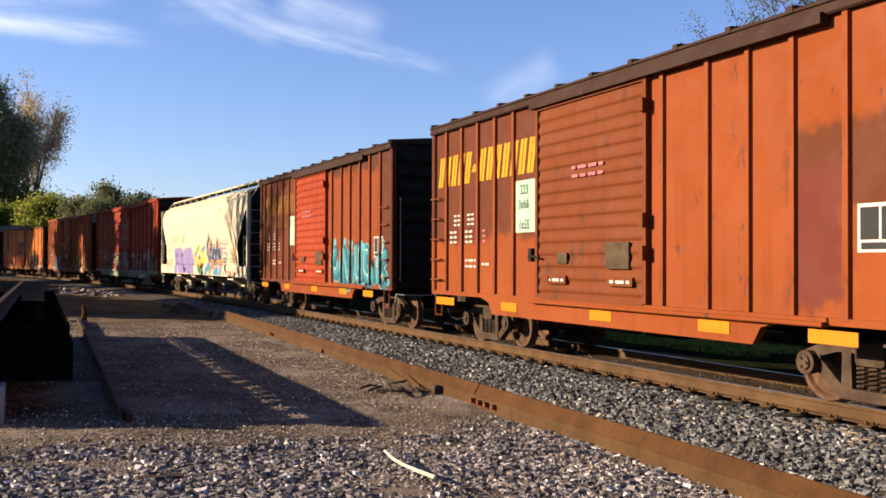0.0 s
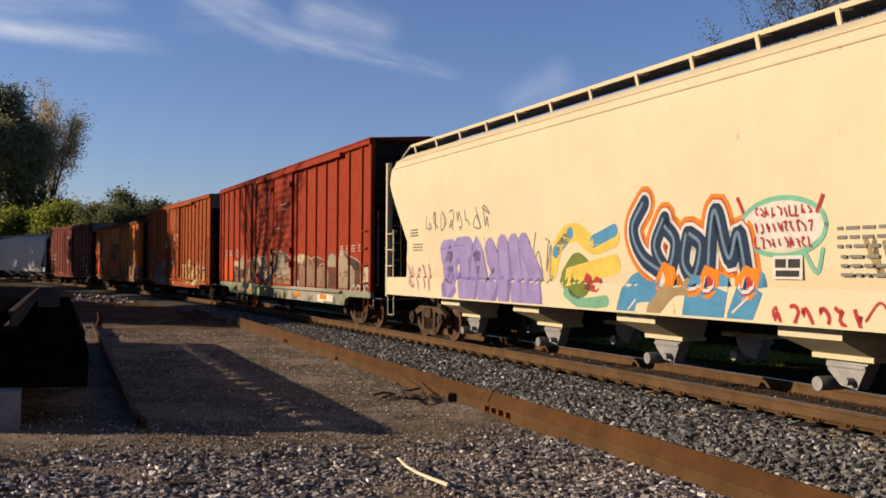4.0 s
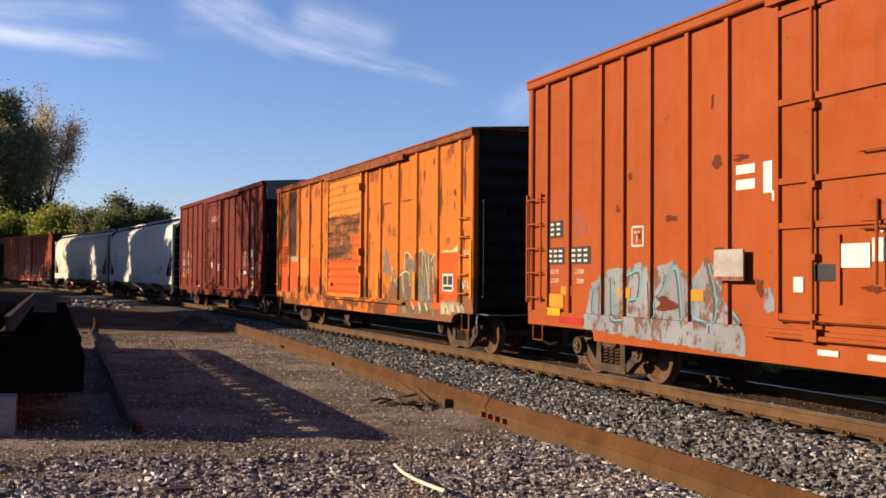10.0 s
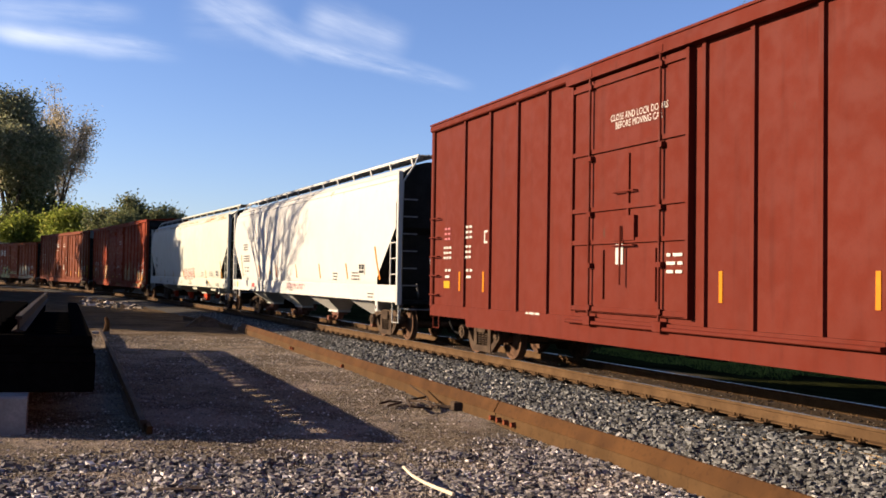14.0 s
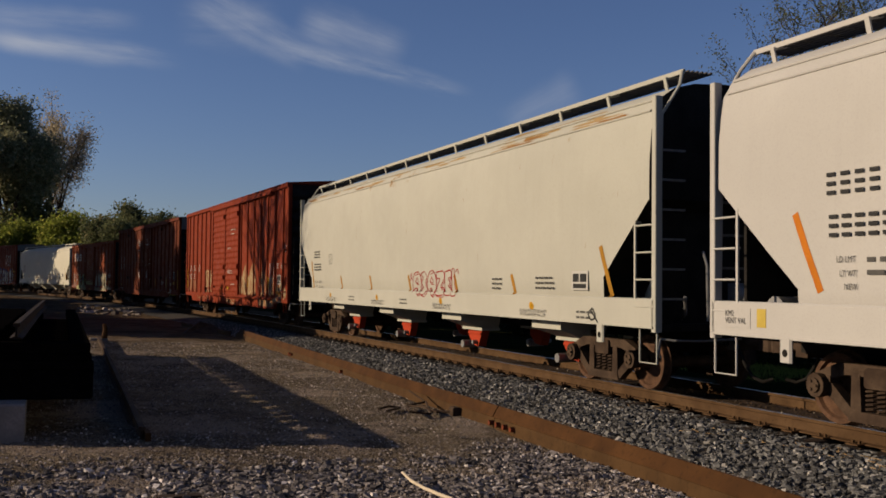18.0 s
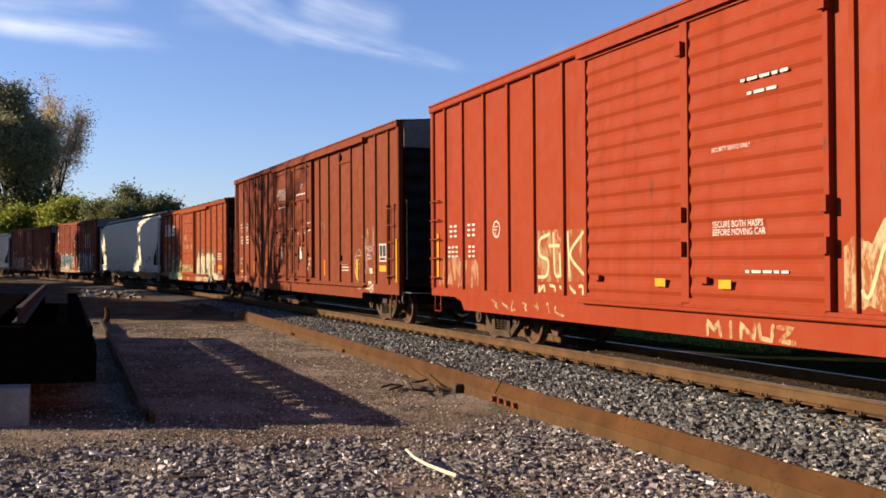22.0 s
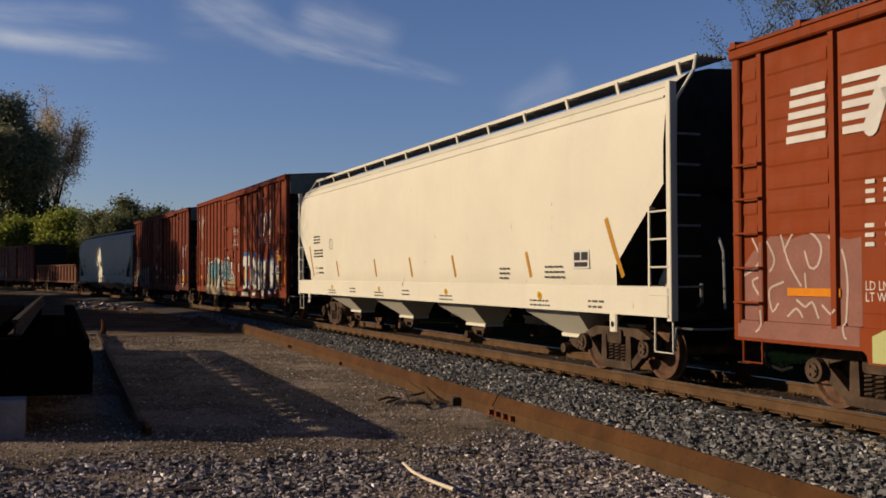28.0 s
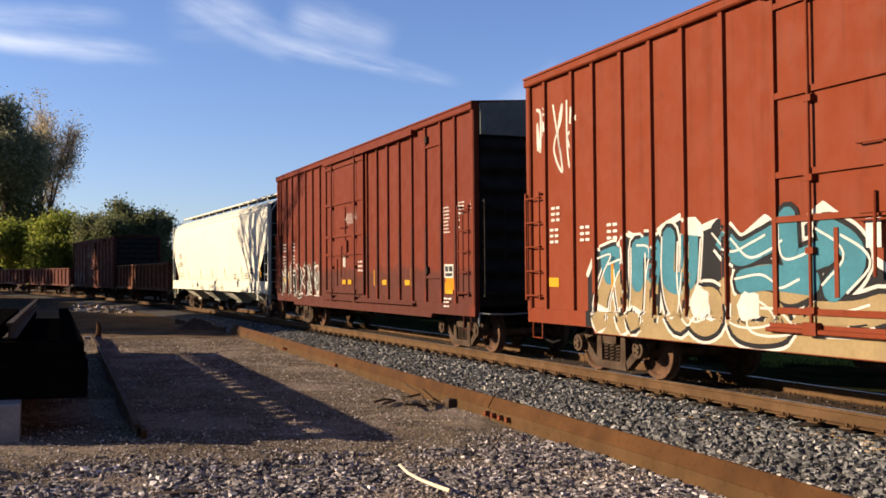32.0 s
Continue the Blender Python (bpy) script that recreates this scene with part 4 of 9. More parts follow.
# ---- spray paint: strokes and filled areas that follow the posts and doors of a car's side
def side_y(car, x, z):
    """Depth of the painted surface at x, z of a car's yard side."""
    sf = SURFACE[car.name]
    if sf is None:
        if z < 1.42:
            return -1.62
        lv = hopper_levels(HOPPER_H[car.name])
        return -float(np.interp(z, [a for a, _ in lv], [b for _, b in lv]))
    ribs, doors, kind, H = sf
    if z < 1.035:
        return -1.605
    for x0, x1 in doors:
        if x0 < x < x1:
            return {"corr": -1.627, "plug": -1.625, "beams": -1.605}[kind]
    for r, w, d in ribs:
        if abs(x - r) < w:
            return -1.56 - d
    return -1.56


def on_side(car, x, z, lift):
    """A point of the painted side, kept above the lower edge of the sill."""
    c, zs, ze = SILL[car.name]
    z = max(z, (zs if abs(x) < c + 0.1 else ze) + 0.006)
    return (x, side_y(car, x, z) - lift, z)


def level_faces(V, F):
    """Faces that do not span a step of the side."""
    return [f for f in F if max(V[i][1] for i in f) - min(V[i][1] for i in f) < 0.05]


def curve_through(pts, step=0.05):
    """A smooth line through points."""
    P = [Vector((a, b)) for a, b in pts]
    if len(P) == 2:
        n = max(2, int((P[1] - P[0]).length / step))
        return [P[0].lerp(P[1], i / n) for i in range(n + 1)]
    P = [P[0] * 2 - P[1]] + P + [P[-1] * 2 - P[-2]]
    out = []
    for i in range(1, len(P) - 2):
        a, b, c, d = P[i - 1:i + 3]
        n = max(2, int((c - b).length / step))
        for k in range(n):
            t = k / n
            out.append(0.5 * ((2 * b) + (c - a) * t + (2 * a - 5 * b + 4 * c - d) * t * t + (3 * b - a - 3 * c + d) * t ** 3))
    return out + [P[-2]]


def strokes(car, lines, width, mat, lift=0.003, sharp=False, name="graffiti", label="", caps=True):
    """Bands of paint of one width along lines, rounded at their ends."""
    me = Mesh()
    layer = 0
    for line in lines:
        pts = [Vector(p) for p in line] if sharp else curve_through(line)
        if sharp:
            fine = []
            for a, b in zip(pts, pts[1:]):
                n = max(1, int((b - a).length / 0.05))
                fine += [a.lerp(b, i / n) for i in range(n)]
            pts = fine + [pts[-1]]
        n, k = len(pts), max(1, int(width / 0.045))
        lift_ = lift + layer * 0.00025
        layer = (layer + 1) % 8
        V, F = [], []
        for i, p in enumerate(pts):
            t = (pts[min(i + 1, n - 1)] - pts[max(i - 1, 0)])
            t = t.normalized() if t.length > 1e-6 else Vector((1, 0))
            q = Vector((-t.y, t.x)) * width / 2
            for j in range(k + 1):
                s = p + q * (1 - 2 * j / k)
                V.append(on_side(car, s.x, s.y, lift_))
            if i:
                b = (k + 1) * i
                F += [(b - k - 1 + j, b - k + j, b + j + 1, b + j) for j in range(k)]
        me.poly(V, level_faces(V, F))
        if caps and width > 0.05:
            for e in (pts[0], pts[-1]):
                ring = [(e.x + width / 2 * math.cos(a), e.y + width / 2 * math.sin(a)) for a in [k * math.pi / 5 for k in range(10)]]
                R = [on_side(car, a, b, lift_ + 0.0001) for a, b in ring]
                me.poly(R, level_faces(R, [tuple(range(10))]))
    return tagged(part(name, me.data("graffiti", mat), car, label), kind="stuff" if len(lines) > 1 else "")


def area(car, top, low, x0, x1, mat, lift=0.003, step=0.05, name="graffiti", label=""):
    """Paint between two height curves, laid over posts and sheet in narrow strips."""
    me = Mesh()
    xs = list(np.arange(x0, x1, step)) + [x1]
    V, F = [], []
    sf = SURFACE[car.name]
    pressed = sf is not None and sf[2] == "corr"
    knots = [1.03, 1.04]
    if pressed:
        dz = (sf[3] - 0.2 - 1.04 - 0.16) / 15
        wave = [(1.12 + dz * (i + f), d) for i in range(15) for f, d in ((0, 0.01), (0.22, 0.032), (0.42, 0.032), (0.8, 0.01))]
        knots += [z for z, _ in wave]
    m = len(knots) + 2
    for i, x in enumerate(xs):
        zt, zl = top(x), low(x)
        for z in [zl] + [min(max(k, zl), zt) for k in knots] + [zt]:
            p = on_side(car, x, z, lift)
            if pressed and p[2] > 1.1 and any(u < x < v for u, v in sf[1]):
                p = (p[0], -1.592 - float(np.interp(p[2], [a for a, _ in wave], [d for _, d in wave])) - lift, p[2])
            V.append(p)
        if i:
            F += [(q - m, q, q + 1, q - m + 1) for q in range(m * i, m * i + m - 1) if V[q + 1][2] - V[q][2] > 1e-4 and V[q - m + 1][2] - V[q - m][2] > 1e-4]
            F += [(q - m, q, q + 1) for q in range(m * i, m * i + m - 1) if V[q + 1][2] - V[q][2] > 1e-4 and V[q - m + 1][2] - V[q - m][2] <= 1e-4]
            F += [(q - m, q, q - m + 1) for q in range(m * i, m * i + m - 1) if V[q + 1][2] - V[q][2] <= 1e-4 and V[q - m + 1][2] - V[q - m][2] > 1e-4]
    me.poly(V, level_faces(V, F))
    return part(name, me.data("graffiti", mat), car, label)


def scribble(x0, x1, z0, z1, n, seed, loops=4):
    """Invented letter-like strokes side by side in a field."""
    rng = random.Random(seed)
    out = []
    w = (x1 - x0) / n
    for i in range(n):
        a = x0 + i * w
        pts = [(a + w * rng.uniform(0.1, 0.9), z0 + (z1 - z0) * rng.uniform(0.0, 1.0)) for _ in range(loops)]
        pts[0] = (a + w * rng.uniform(0.05, 0.4), z1 - (z1 - z0) * rng.uniform(0, 0.2))
        pts[-1] = (a + w * rng.uniform(0.6, 1.0), z0 + (z1 - z0) * rng.uniform(0, 0.25))
        out.append(pts)
    return out


def wild(car, x0, x1, z0, z1, n, seed, fill, line, halo=None, w=0.24, edge=0.05, loops=4):
    """A lettered piece: fat strokes with an outline and, if given, a halo behind them."""
    S = scribble(x0, x1, z0, z1, n, seed, loops)
    if halo:
        strokes(car, S, w + edge * 5, halo, 0.003)
    strokes(car, S, w + edge * 2, line, 0.006)
    strokes(car, S, w, fill, 0.009)


def roofline(*pts):
    """Height of a broken line through points."""
    return lambda x: float(np.interp(x, [p[0] for p in pts], [p[1] for p in pts]))


def ragged(car, pts, low, mat, seed, amp=0.06, lift=0.003, name="graffiti", label=""):
    """Paint under a broken line with a frayed upper and lower edge."""
    line = roofline(*pts)
    fray = lambda x, k: amp * (noise.noise(Vector((x * 5.5, seed, k))) + 0.6 * noise.noise(Vector((x * 17, seed, k + 3))))
    foot = low if callable(low) else (lambda x: low)
    return area(car, lambda x: line(x) + fray(x, 0), lambda x: min(foot(x) + fray(x, 7), line(x) - 0.02), pts[0][0], pts[-1][0], mat, lift, 0.03, name, label)


def blotches(car, spots, mat, seed, lift=0.0022, name="rust_smudge", label=""):
    """Uneven stains of given middle, width and height."""
    me = Mesh()
    for i, (x, z, w, h) in enumerate(spots):
        V = [(x, z)]
        for k in range(18):
            a = k * math.pi / 9
            r = 1 + 0.75 * noise.noise(Vector((1.3 * math.cos(a) + 9 * i, 1.3 * math.sin(a), seed))) + 0.35 * noise.noise(Vector((4 * math.cos(a), 4 * math.sin(a) + 9 * i, seed)))
            V.append((x + w / 2 * r * math.cos(a), z + h / 2 * r * math.sin(a)))
        V = [on_side(car, a, b, lift + 0.0001 * (i % 7)) for a, b in V]
        me.poly(V, level_faces(V, [(0, 1 + k, 1 + (k + 1) % 18) for k in range(18)]))
    return tagged(part(name, me.data("stain", mat), car, label), kind="stuff" if len(spots) > 1 else "")


def paint(name, rgb, rough=0.7):
    return plain(name, rgb, rough, vary=0.12, scale=3, bump=0.05)


SP_CYAN, SP_BLUE, SP_TEAL = paint("spray_cyan", (0.0554, 0.23, 0.276)), paint("spray_blue", (0.0276, 0.0736, 0.194)), paint("spray_teal", (0.0139, 0.0918, 0.12))
SP_WHITE, SP_CREAM = paint("spray_white", (0.346, 0.336, 0.304)), paint("spray_cream", (0.332, 0.276, 0.157))
SP_BLACK, SP_GREY, SP_TAN = paint("spray_black", (0.00918, 0.00918, 0.0102)), paint("spray_grey", (0.139, 0.143, 0.152)), paint("spray_tan", (0.175, 0.129, 0.0648))
SP_RED, SP_PINK, SP_VIOLET = paint("spray_red", (0.23, 0.023, 0.023)), paint("spray_pink", (0.276, 0.0918, 0.102)), paint("spray_violet", (0.125, 0.0918, 0.23))
SP_ORANGE, SP_GREEN, SP_YELLOW = paint("spray_orange", (0.369, 0.116, 0.00918)), paint("spray_green", (0.0918, 0.207, 0.139)), paint("spray_yellow", (0.369, 0.276, 0.0554))
SP_BRIGHT, SP_GOLD, SP_MINT = paint("patch_orange", (0.332, 0.0461, 0.00553)), paint("faded_gold", (0.253, 0.125, 0.0139)), paint("mint_paper", (0.23, 0.346, 0.253))
GREY_PRINT, DARK_PRINT = paint("grey_print", (0.116, 0.111, 0.102)), paint("dark_print", (0.023, 0.023, 0.023))

# ---- paints of the single cars
P1 = car_paint("faded_orange_brown", (0.1423, 0.03259, 0.006324), 0.22, 0.2, seed=1, patches=[(-7.5, -1.2, 2.4, 5.6, (0.0654, 0.018, 0.00795), 1.4, 0.6), (4.4, 8, 2.55, 3.7, (0.0681, 0.0204, 0.00795), 1.4, 0.6), (4.4, 5.4, 1.5, 3.2, (0.0817, 0.0185, 0.012), 1.4, 0.6)])
D1 = car_paint("rusty_door_brown", (0.09595, 0.02387, 0.005994), 0.35, 0.3, seed=1.5, pale=(0.112, 0.0316, 0.0103))
P2 = car_paint("orange_brown", (0.1265, 0.02727, 0.005363), 0.28, 0.2, seed=2, patches=[(-7.5, -1.5, 1.3, 5.6, (0.0628, 0.018, 0.00795), 1.4, 0.6), (5.6, 8, 1.4, 6, (0.0581, 0.0167, 0.00795), 1.4, 0.6), (0, 7, 4.3, 5.6, (0.0476, 0.0156, 0.00795), 1.4, 0.5)])
D2 = car_paint("repainted_door_red", (0.161, 0.0227, 0.00516), 0.12, 0.2, seed=2.5)
P4 = car_paint("bright_red", (0.1546, 0.01755, 0.003782), 0.08, 0.2, seed=3, pale=(0.174, 0.0239, 0.00636))
S4 = car_paint("chalky_grey_sill", (0.125, 0.13, 0.1), 0.2, 0.3, seed=3.3, patches=[(2.0, 6.2, 0.6, 1.8, (0.2, 0.185, 0.15), 1.2, 0.6), (-9, 9, 0.5, 1.3, (0.075, 0.065, 0.045), 0.05, 2.0)])
P5 = car_paint("rusty_orange_red", (0.1619, 0.03316, 0.005144), 0.12, 0.15, seed=4, dark=(0.075, 0.0175, 0.006), streak=0.22, smear=(0.7, 0.7, 1.5))
P6 = car_paint("faded_yellow_orange", (0.2811, 0.07469, 0.007677), 0.3, 0.25, seed=5, streak=0.6, dark=(0.0555, 0.0166, 0.00589), pale=(0.276, 0.0869, 0.0144), patches=[(-9, 9, 0.4, 1.75, (0.0627, 0.0212, 0.00787), 0.12, 1.6), (3.4, 9, 0.4, 2.1, (0.1, 0.0453, 0.0197), 0.3, 2.2), (-9, 9, 4.3, 5.4, (0.109, 0.0302, 0.00787), -0.1, 1.4)])
D6 = car_paint("yellow_door", (0.27, 0.09, 0.0125), 0.22, 0.2, seed=5.5, dark=(0.0411, 0.0167, 0.00795))
PEEL = car_paint("peeling_yellow_paint", (0.24, 0.075, 0.0115), 0.95, 0.2, seed=5.7, dark=(0.032, 0.014, 0.0075), streak=0.6)
R6 = rusty("rusted_roof_edge", (0.0692, 0.0207, 0.00918), light=(0.157, 0.0461, 0.0139))
P7 = car_paint("deep_red", (0.07216, 0.009985, 0.00472), 0.03, 0.12, seed=6)
P10 = car_paint("tomato_red", (0.1478, 0.02056, 0.005406), 0.08, 0.2, seed=7, pale=(0.166, 0.0256, 0.00794))
P11 = car_paint("brown_red", (0.09405, 0.02034, 0.006444), 0.03, 0.12, seed=8)
P12 = car_paint("oxide_red", (0.126, 0.02391, 0.004599), 0.18, 0.15, seed=9, patches=[(1.3, 6.6, 2.0, 2.75, (0.112, 0.0411, 0.0254), 1.0, 0.7)])
P14 = car_paint("mineral_red", (0.1084, 0.02099, 0.006804), 0.03, 0.12, seed=10)
P15 = car_paint("dull_mineral_red", (0.08151, 0.01504, 0.006444), 0.06, 0.12, seed=11, patches=[(-8.5, 8.5, 0.6, 2.3, (0.0512, 0.0148, 0.00992), 0.7, 0.4)])
RUST_STAIN = (0.212, 0.125, 0.0461)
H3 = car_paint("cream", (0.358, 0.31, 0.212), 0.0, 0.1, 0.75, seed=12, streak=0.06, dark=(0.162, 0.0918, 0.0461))
H8 = car_paint("pale_grey", (0.339, 0.33, 0.309), 0.0, 0.1, 0.75, seed=13, streak=0.06, dark=(0.162, 0.0918, 0.0461), patches=[(-10, 10, 4.35, 5.4, RUST_STAIN, -0.22, 0.8)])
H9 = car_paint("grey_cream", (0.318, 0.314, 0.27), 0.0, 0.1, 0.75, seed=17, streak=0.06, dark=(0.162, 0.0918, 0.0461), patches=[(-10, 10, 4.36, 5.4, RUST_STAIN, -0.26, 0.7)])
H13 = car_paint("warm_white", (0.396, 0.377, 0.307), 0.0, 0.1, 0.75, seed=14, streak=0.05, dark=(0.162, 0.0918, 0.0461))
P17 = car_paint("dark_rust", (0.0681, 0.0222, 0.00877), 0.4, 0.2, seed=15)
P18 = car_paint("dark_brown_red", (0.0512, 0.0112, 0.00597), 0.25, 0.2, seed=16)
RED_GATE, RUST_GATE = paint("red_gate", (0.3, 0.035, 0.012)), rusty("rusty_red_gate", (0.0736, 0.023, 0.0139), light=(0.184, 0.0918, 0.0648), scale=7)

RIB40L, RIB40R = [-5.65, -4.9, -4.16, -3.42, -2.68], [1.7, 2.65, 3.4, 4.14, 4.92, 5.65]
RIB60L, RIB60R = [-9.05, -8.1, -7.02, -5.94, -4.91, -3.84], [2.6, 3.69, 4.77, 5.81, 6.87, 7.93, 9.0]
RIB50L, RIB50R = [-7.55, -6.38, -5.16, -3.97, -2.73], [1.46, 2.5, 3.72, 4.89, 6.1, 7.28]
RIB50F = [-7.42, -6.5, -5.85, -5.05, -4.3, -3.55, -2.72]

ROOF_DARK = car_paint("dark_roof_brown", (0.0246, 0.0115, 0.00738), 0.2, 0.2, seed=18)
cars = {}
cars[1] = boxcar("faded orange-brown box car with rusty ribbed sliding door", 6.45, 12.74, 4.37, 0.66, P1, RIB40L, RIB40R, [(-1.78, 1.4)], half=4.75, door_paint=D1, seams=12, roof_paint=ROOF_DARK, low_rungs=False, sill_cut=1.35, sill_end=(0.45, 0.95))
cars[2] = boxcar("orange-brown box car with red door and turquoise graffiti", 21.61, 12.74, 4.37, 0.66, P2, [-5.78, -5.02, -4.25, -3.47, -2.72], [1.74, 2.57, 3.28, 4.04, 4.78, 5.52], [(-1.85, 1.3)], half=4.75, door_paint=D2, seams=12, roof_paint=ROOF_DARK, low_rungs=False, sill_cut=1.35, sill_end=(0.45, 0.95))
cars[3] = hopper("cream covered hopper car with many-coloured graffiti", 36.4, 17.4, 4.5, H3, 4, half=7.25, apex=3.68, slope=0.92, deep=1.32, outlet=(0.5, 0.42, 0.86, 0.64), pitch=3.5, shift=0.1, gate=GALV, drum=GALV)
cars[4] = boxcar("bright red box car with pale house-shaped graffiti along its foot", 55.12, 19.5, 4.95, 0.6, P4, RIB60L, RIB60R, [(-2.98, -0.36), (-0.36, 2.18)], half=7.28, sill_paint=S4, low_rungs=False, ladder_top=2.6, sill_cut=-0.2, sill_end=(0.5, 0.86))
cars[5] = boxcar("rusty orange-red box car with plug door and scaling paint", 76.78, 16.2, 4.95, 0.63, P5, [-7.45, -6.72, -5.73, -5.12, -4.43, -3.57, -2.76], [1.77, 2.41, 3.18, 3.97, 4.78, 5.61, 6.39, 7.19], [(-1.83, 1.26)], "plug", half=6.3, white_end=True)
cars[6] = boxcar("yellow-orange box car with peeling door and bright orange patches", 95.34, 15.9, 4.48, 0.65, P6, RIB50L, RIB50R, [(-1.89, 1.16)], half=6.2, door_paint=D6, rib_w=0.17, roof_paint=R6, low_rungs=False, ladder_top=2.75, sill_cut=-0.6, sill_end=(0.4, 0.86))
cars[7] = boxcar("deep red box car with plug door and white stencils", 113.43, 16.3, 4.96, 0.64, P7, [-6.3, -5.05, -3.85, -2.68], [1.66, 2.62, 3.76, 4.91, 6.12, 7.33], [(-1.75, 1.42)], "plug", half=6.5, white_end=True, low_rungs=False, ladder_top=2.4)
cars[8] = hopper("pale grey covered hopper car with clean sides", 132.0, 19.7, 4.5, H8, 4, gate=RUST_GATE, shift=0.3, deep=1.4)
cars[9] = hopper("grey-cream covered hopper car with red outline graffiti", 153.05, 19.9, 4.57, H9, 4, gate=RED_GATE, outlet=(0.52, 0.46, 0.84, 0.66), shift=0.12, drum=GALV)
cars[10] = boxcar("tomato red box car with double doors and whitish graffiti", 174.68, 19.4, 4.98, 0.61, P10, [x + 0.13 for x in RIB60L], RIB60R, [(-2.95, -0.3), (-0.3, 2.3)], half=7.28, low_rungs=False, ladder_top=2.7, sill_cut=-0.5, sill_end=(0.5, 0.86))
cars[11] = boxcar("brown-red box car with double plug doors", 196.25, 19.35, 4.98, 0.63, P11, [-9.25, -8.1, -7.05, -5.98, -4.93, -3.9], [2.84, 3.8, 4.88, 5.92, 6.98, 7.95, 8.9], [(-2.78, -0.34), (-0.26, 2.19)], "plug", half=7.25, white_end=True, sill_cut=0.45)
cars[12] = boxcar("oxide red box car with white and yellow graffiti", 217.4, 16.1, 4.34, 0.66, P12, RIB50L, RIB50R, [(-1.98, 1.18)], "beams", half=6.31, seams=14, low_rungs=False, ladder_top=2.8)
cars[13] = hopper("warm white covered hopper car with bare sides", 234.89, 20.2, 4.52, H13, 4)
cars[14] = boxcar("mineral red box car with large white, blue and teal graffiti", 256.78, 16.14, 4.98, 0.7, P14, RIB50F, [1.5, 2.3, 3.07, 3.92, 4.71, 5.54, 6.42, 7.22], [(-1.77, 1.36)], "plug", half=6.25, white_end=True)
cars[15] = boxcar("dull mineral red box car with plug door and black-white graffiti", 275.2, 16.06, 4.98, 0.7, P15, [-7.6, -6.8, -6.09, -5.27, -4.44, -3.63, -2.82], [1.5, 2.28, 3.05, 3.84, 4.66, 5.48, 6.33, 7.08], [(-2.03, 1.4)], "plug", half=6.2, white_end=True)
cars[16] = hopper("warm white covered hopper car in tree shade", 292.7, 19.1, 4.52, H13, 4)


def gondola(label, s_front, L, top, paint_, posts):
    """A low open car with upright posts along its sides."""
    s, half = s_front + L / 2, L / 2 - 2.4
    car = thing("gondola_car", label, "railway car", "cars of the freight train")
    TRAIN.append((car, s, half))
    A = L / 2
    part("floor", Mesh().box(-A, A, -1.45, 1.45, 0.95, 1.08).data("floor", BLACK), car)
    for y in (-1, 1):
        part("side_wall", Mesh().box(-A, A, *sorted((y * 1.45, y * 1.49)), 0.95, top).data("side_wall", paint_), car)
        part("side_sill", Mesh().box(-A, A, *sorted((y * 1.47, y * 1.58)), 0.82, 1.0).data("side_sill", paint_), car)
        part("top_rail", Mesh().box(-A, A, *sorted((y * 1.42, y * 1.58)), top - 0.06, top + 0.06, 0.02).data("top_rail", paint_), car)
    pm = rib_mesh(top - 1.06, 0.13, 0.09, paint_)
    for i in range(posts):
        x = -A + 0.15 + (L - 0.3) * i / (posts - 1)
        part("side_post", pm, car, m=pose(x, -1.49, 1.0))
        part("side_post", pm, car, m=pose(x, 1.49, 1.0, 0, 0, 180))
    for k in (-1, 1):
        part("end_wall", Mesh().box(*sorted((k * A, k * (A - 0.06))), -1.45, 1.45, 1.08, top).data("end_wall", paint_), car)
    add_trucks(car, s, half)
    add_couplers(car, L)
    return car


cars[17] = gondola("rusty open gondola car with upright side posts", 313.4, 16.4, 2.35, P17, 15)
cars[18] = boxcar("dark brown-red box car with dim white graffiti", 330.6, 15.6, 4.4, 0.79, P18, RIB50L, RIB50R, [(-1.98, 1.18)], low_rungs=False)
cars[19] = gondola("dark rusty gondola car", 348.2, 16.4, 2.3, P18, 13)
cars[20] = gondola("dark rusty gondola car", 366.4, 16.4, 2.3, P18, 13)

for c_n, post_x, next_x, post_mat in ((5, 4.78, 5.61, P5), (7, 4.91, 6.12, P7), (11, 4.88, 5.92, P11), (11, -5.98, -4.93, P11), (14, 4.71, 5.54, P14), (15, 5.48, 6.33, P15)):
    door_stop(cars[c_n], post_x, next_x, post_mat)

# ---- markings, patches and graffiti, car by car


def data_panel(car, x, z, rows=6, size=0.085, mat=None):
    """Dimension stencil: readable heads with figures too small to read as bars."""
    small_print(car, x, z, 0.3, rows, size * 0.55, mat, seed=rows)
    small_print(car, x + 0.6, z, 0.22, rows, size * 0.55, mat, seed=rows + 3)


def consolidated(car, x, z, w=0.55, h=0.5, y=-1.575):
    """The black stencil box with white frame."""
    plate(car, x, x + w, z, z + h, WHITE, y, "stencil_frame", 0.006)
    plate(car, x + 0.04, x + w - 0.04, z + 0.13, z + h - 0.04, DARK_PRINT, y, "stencil_panel", 0.01)
    plate(car, x + w * 0.5 - 0.015, x + w * 0.5 + 0.015, z + 0.13, z + h - 0.04, WHITE, y, "stencil_bar", 0.013)
    plate(car, x + 0.05, x + w - 0.05, z + 0.03, z + 0.1, DARK_PRINT, y, "stencil_panel", 0.01)


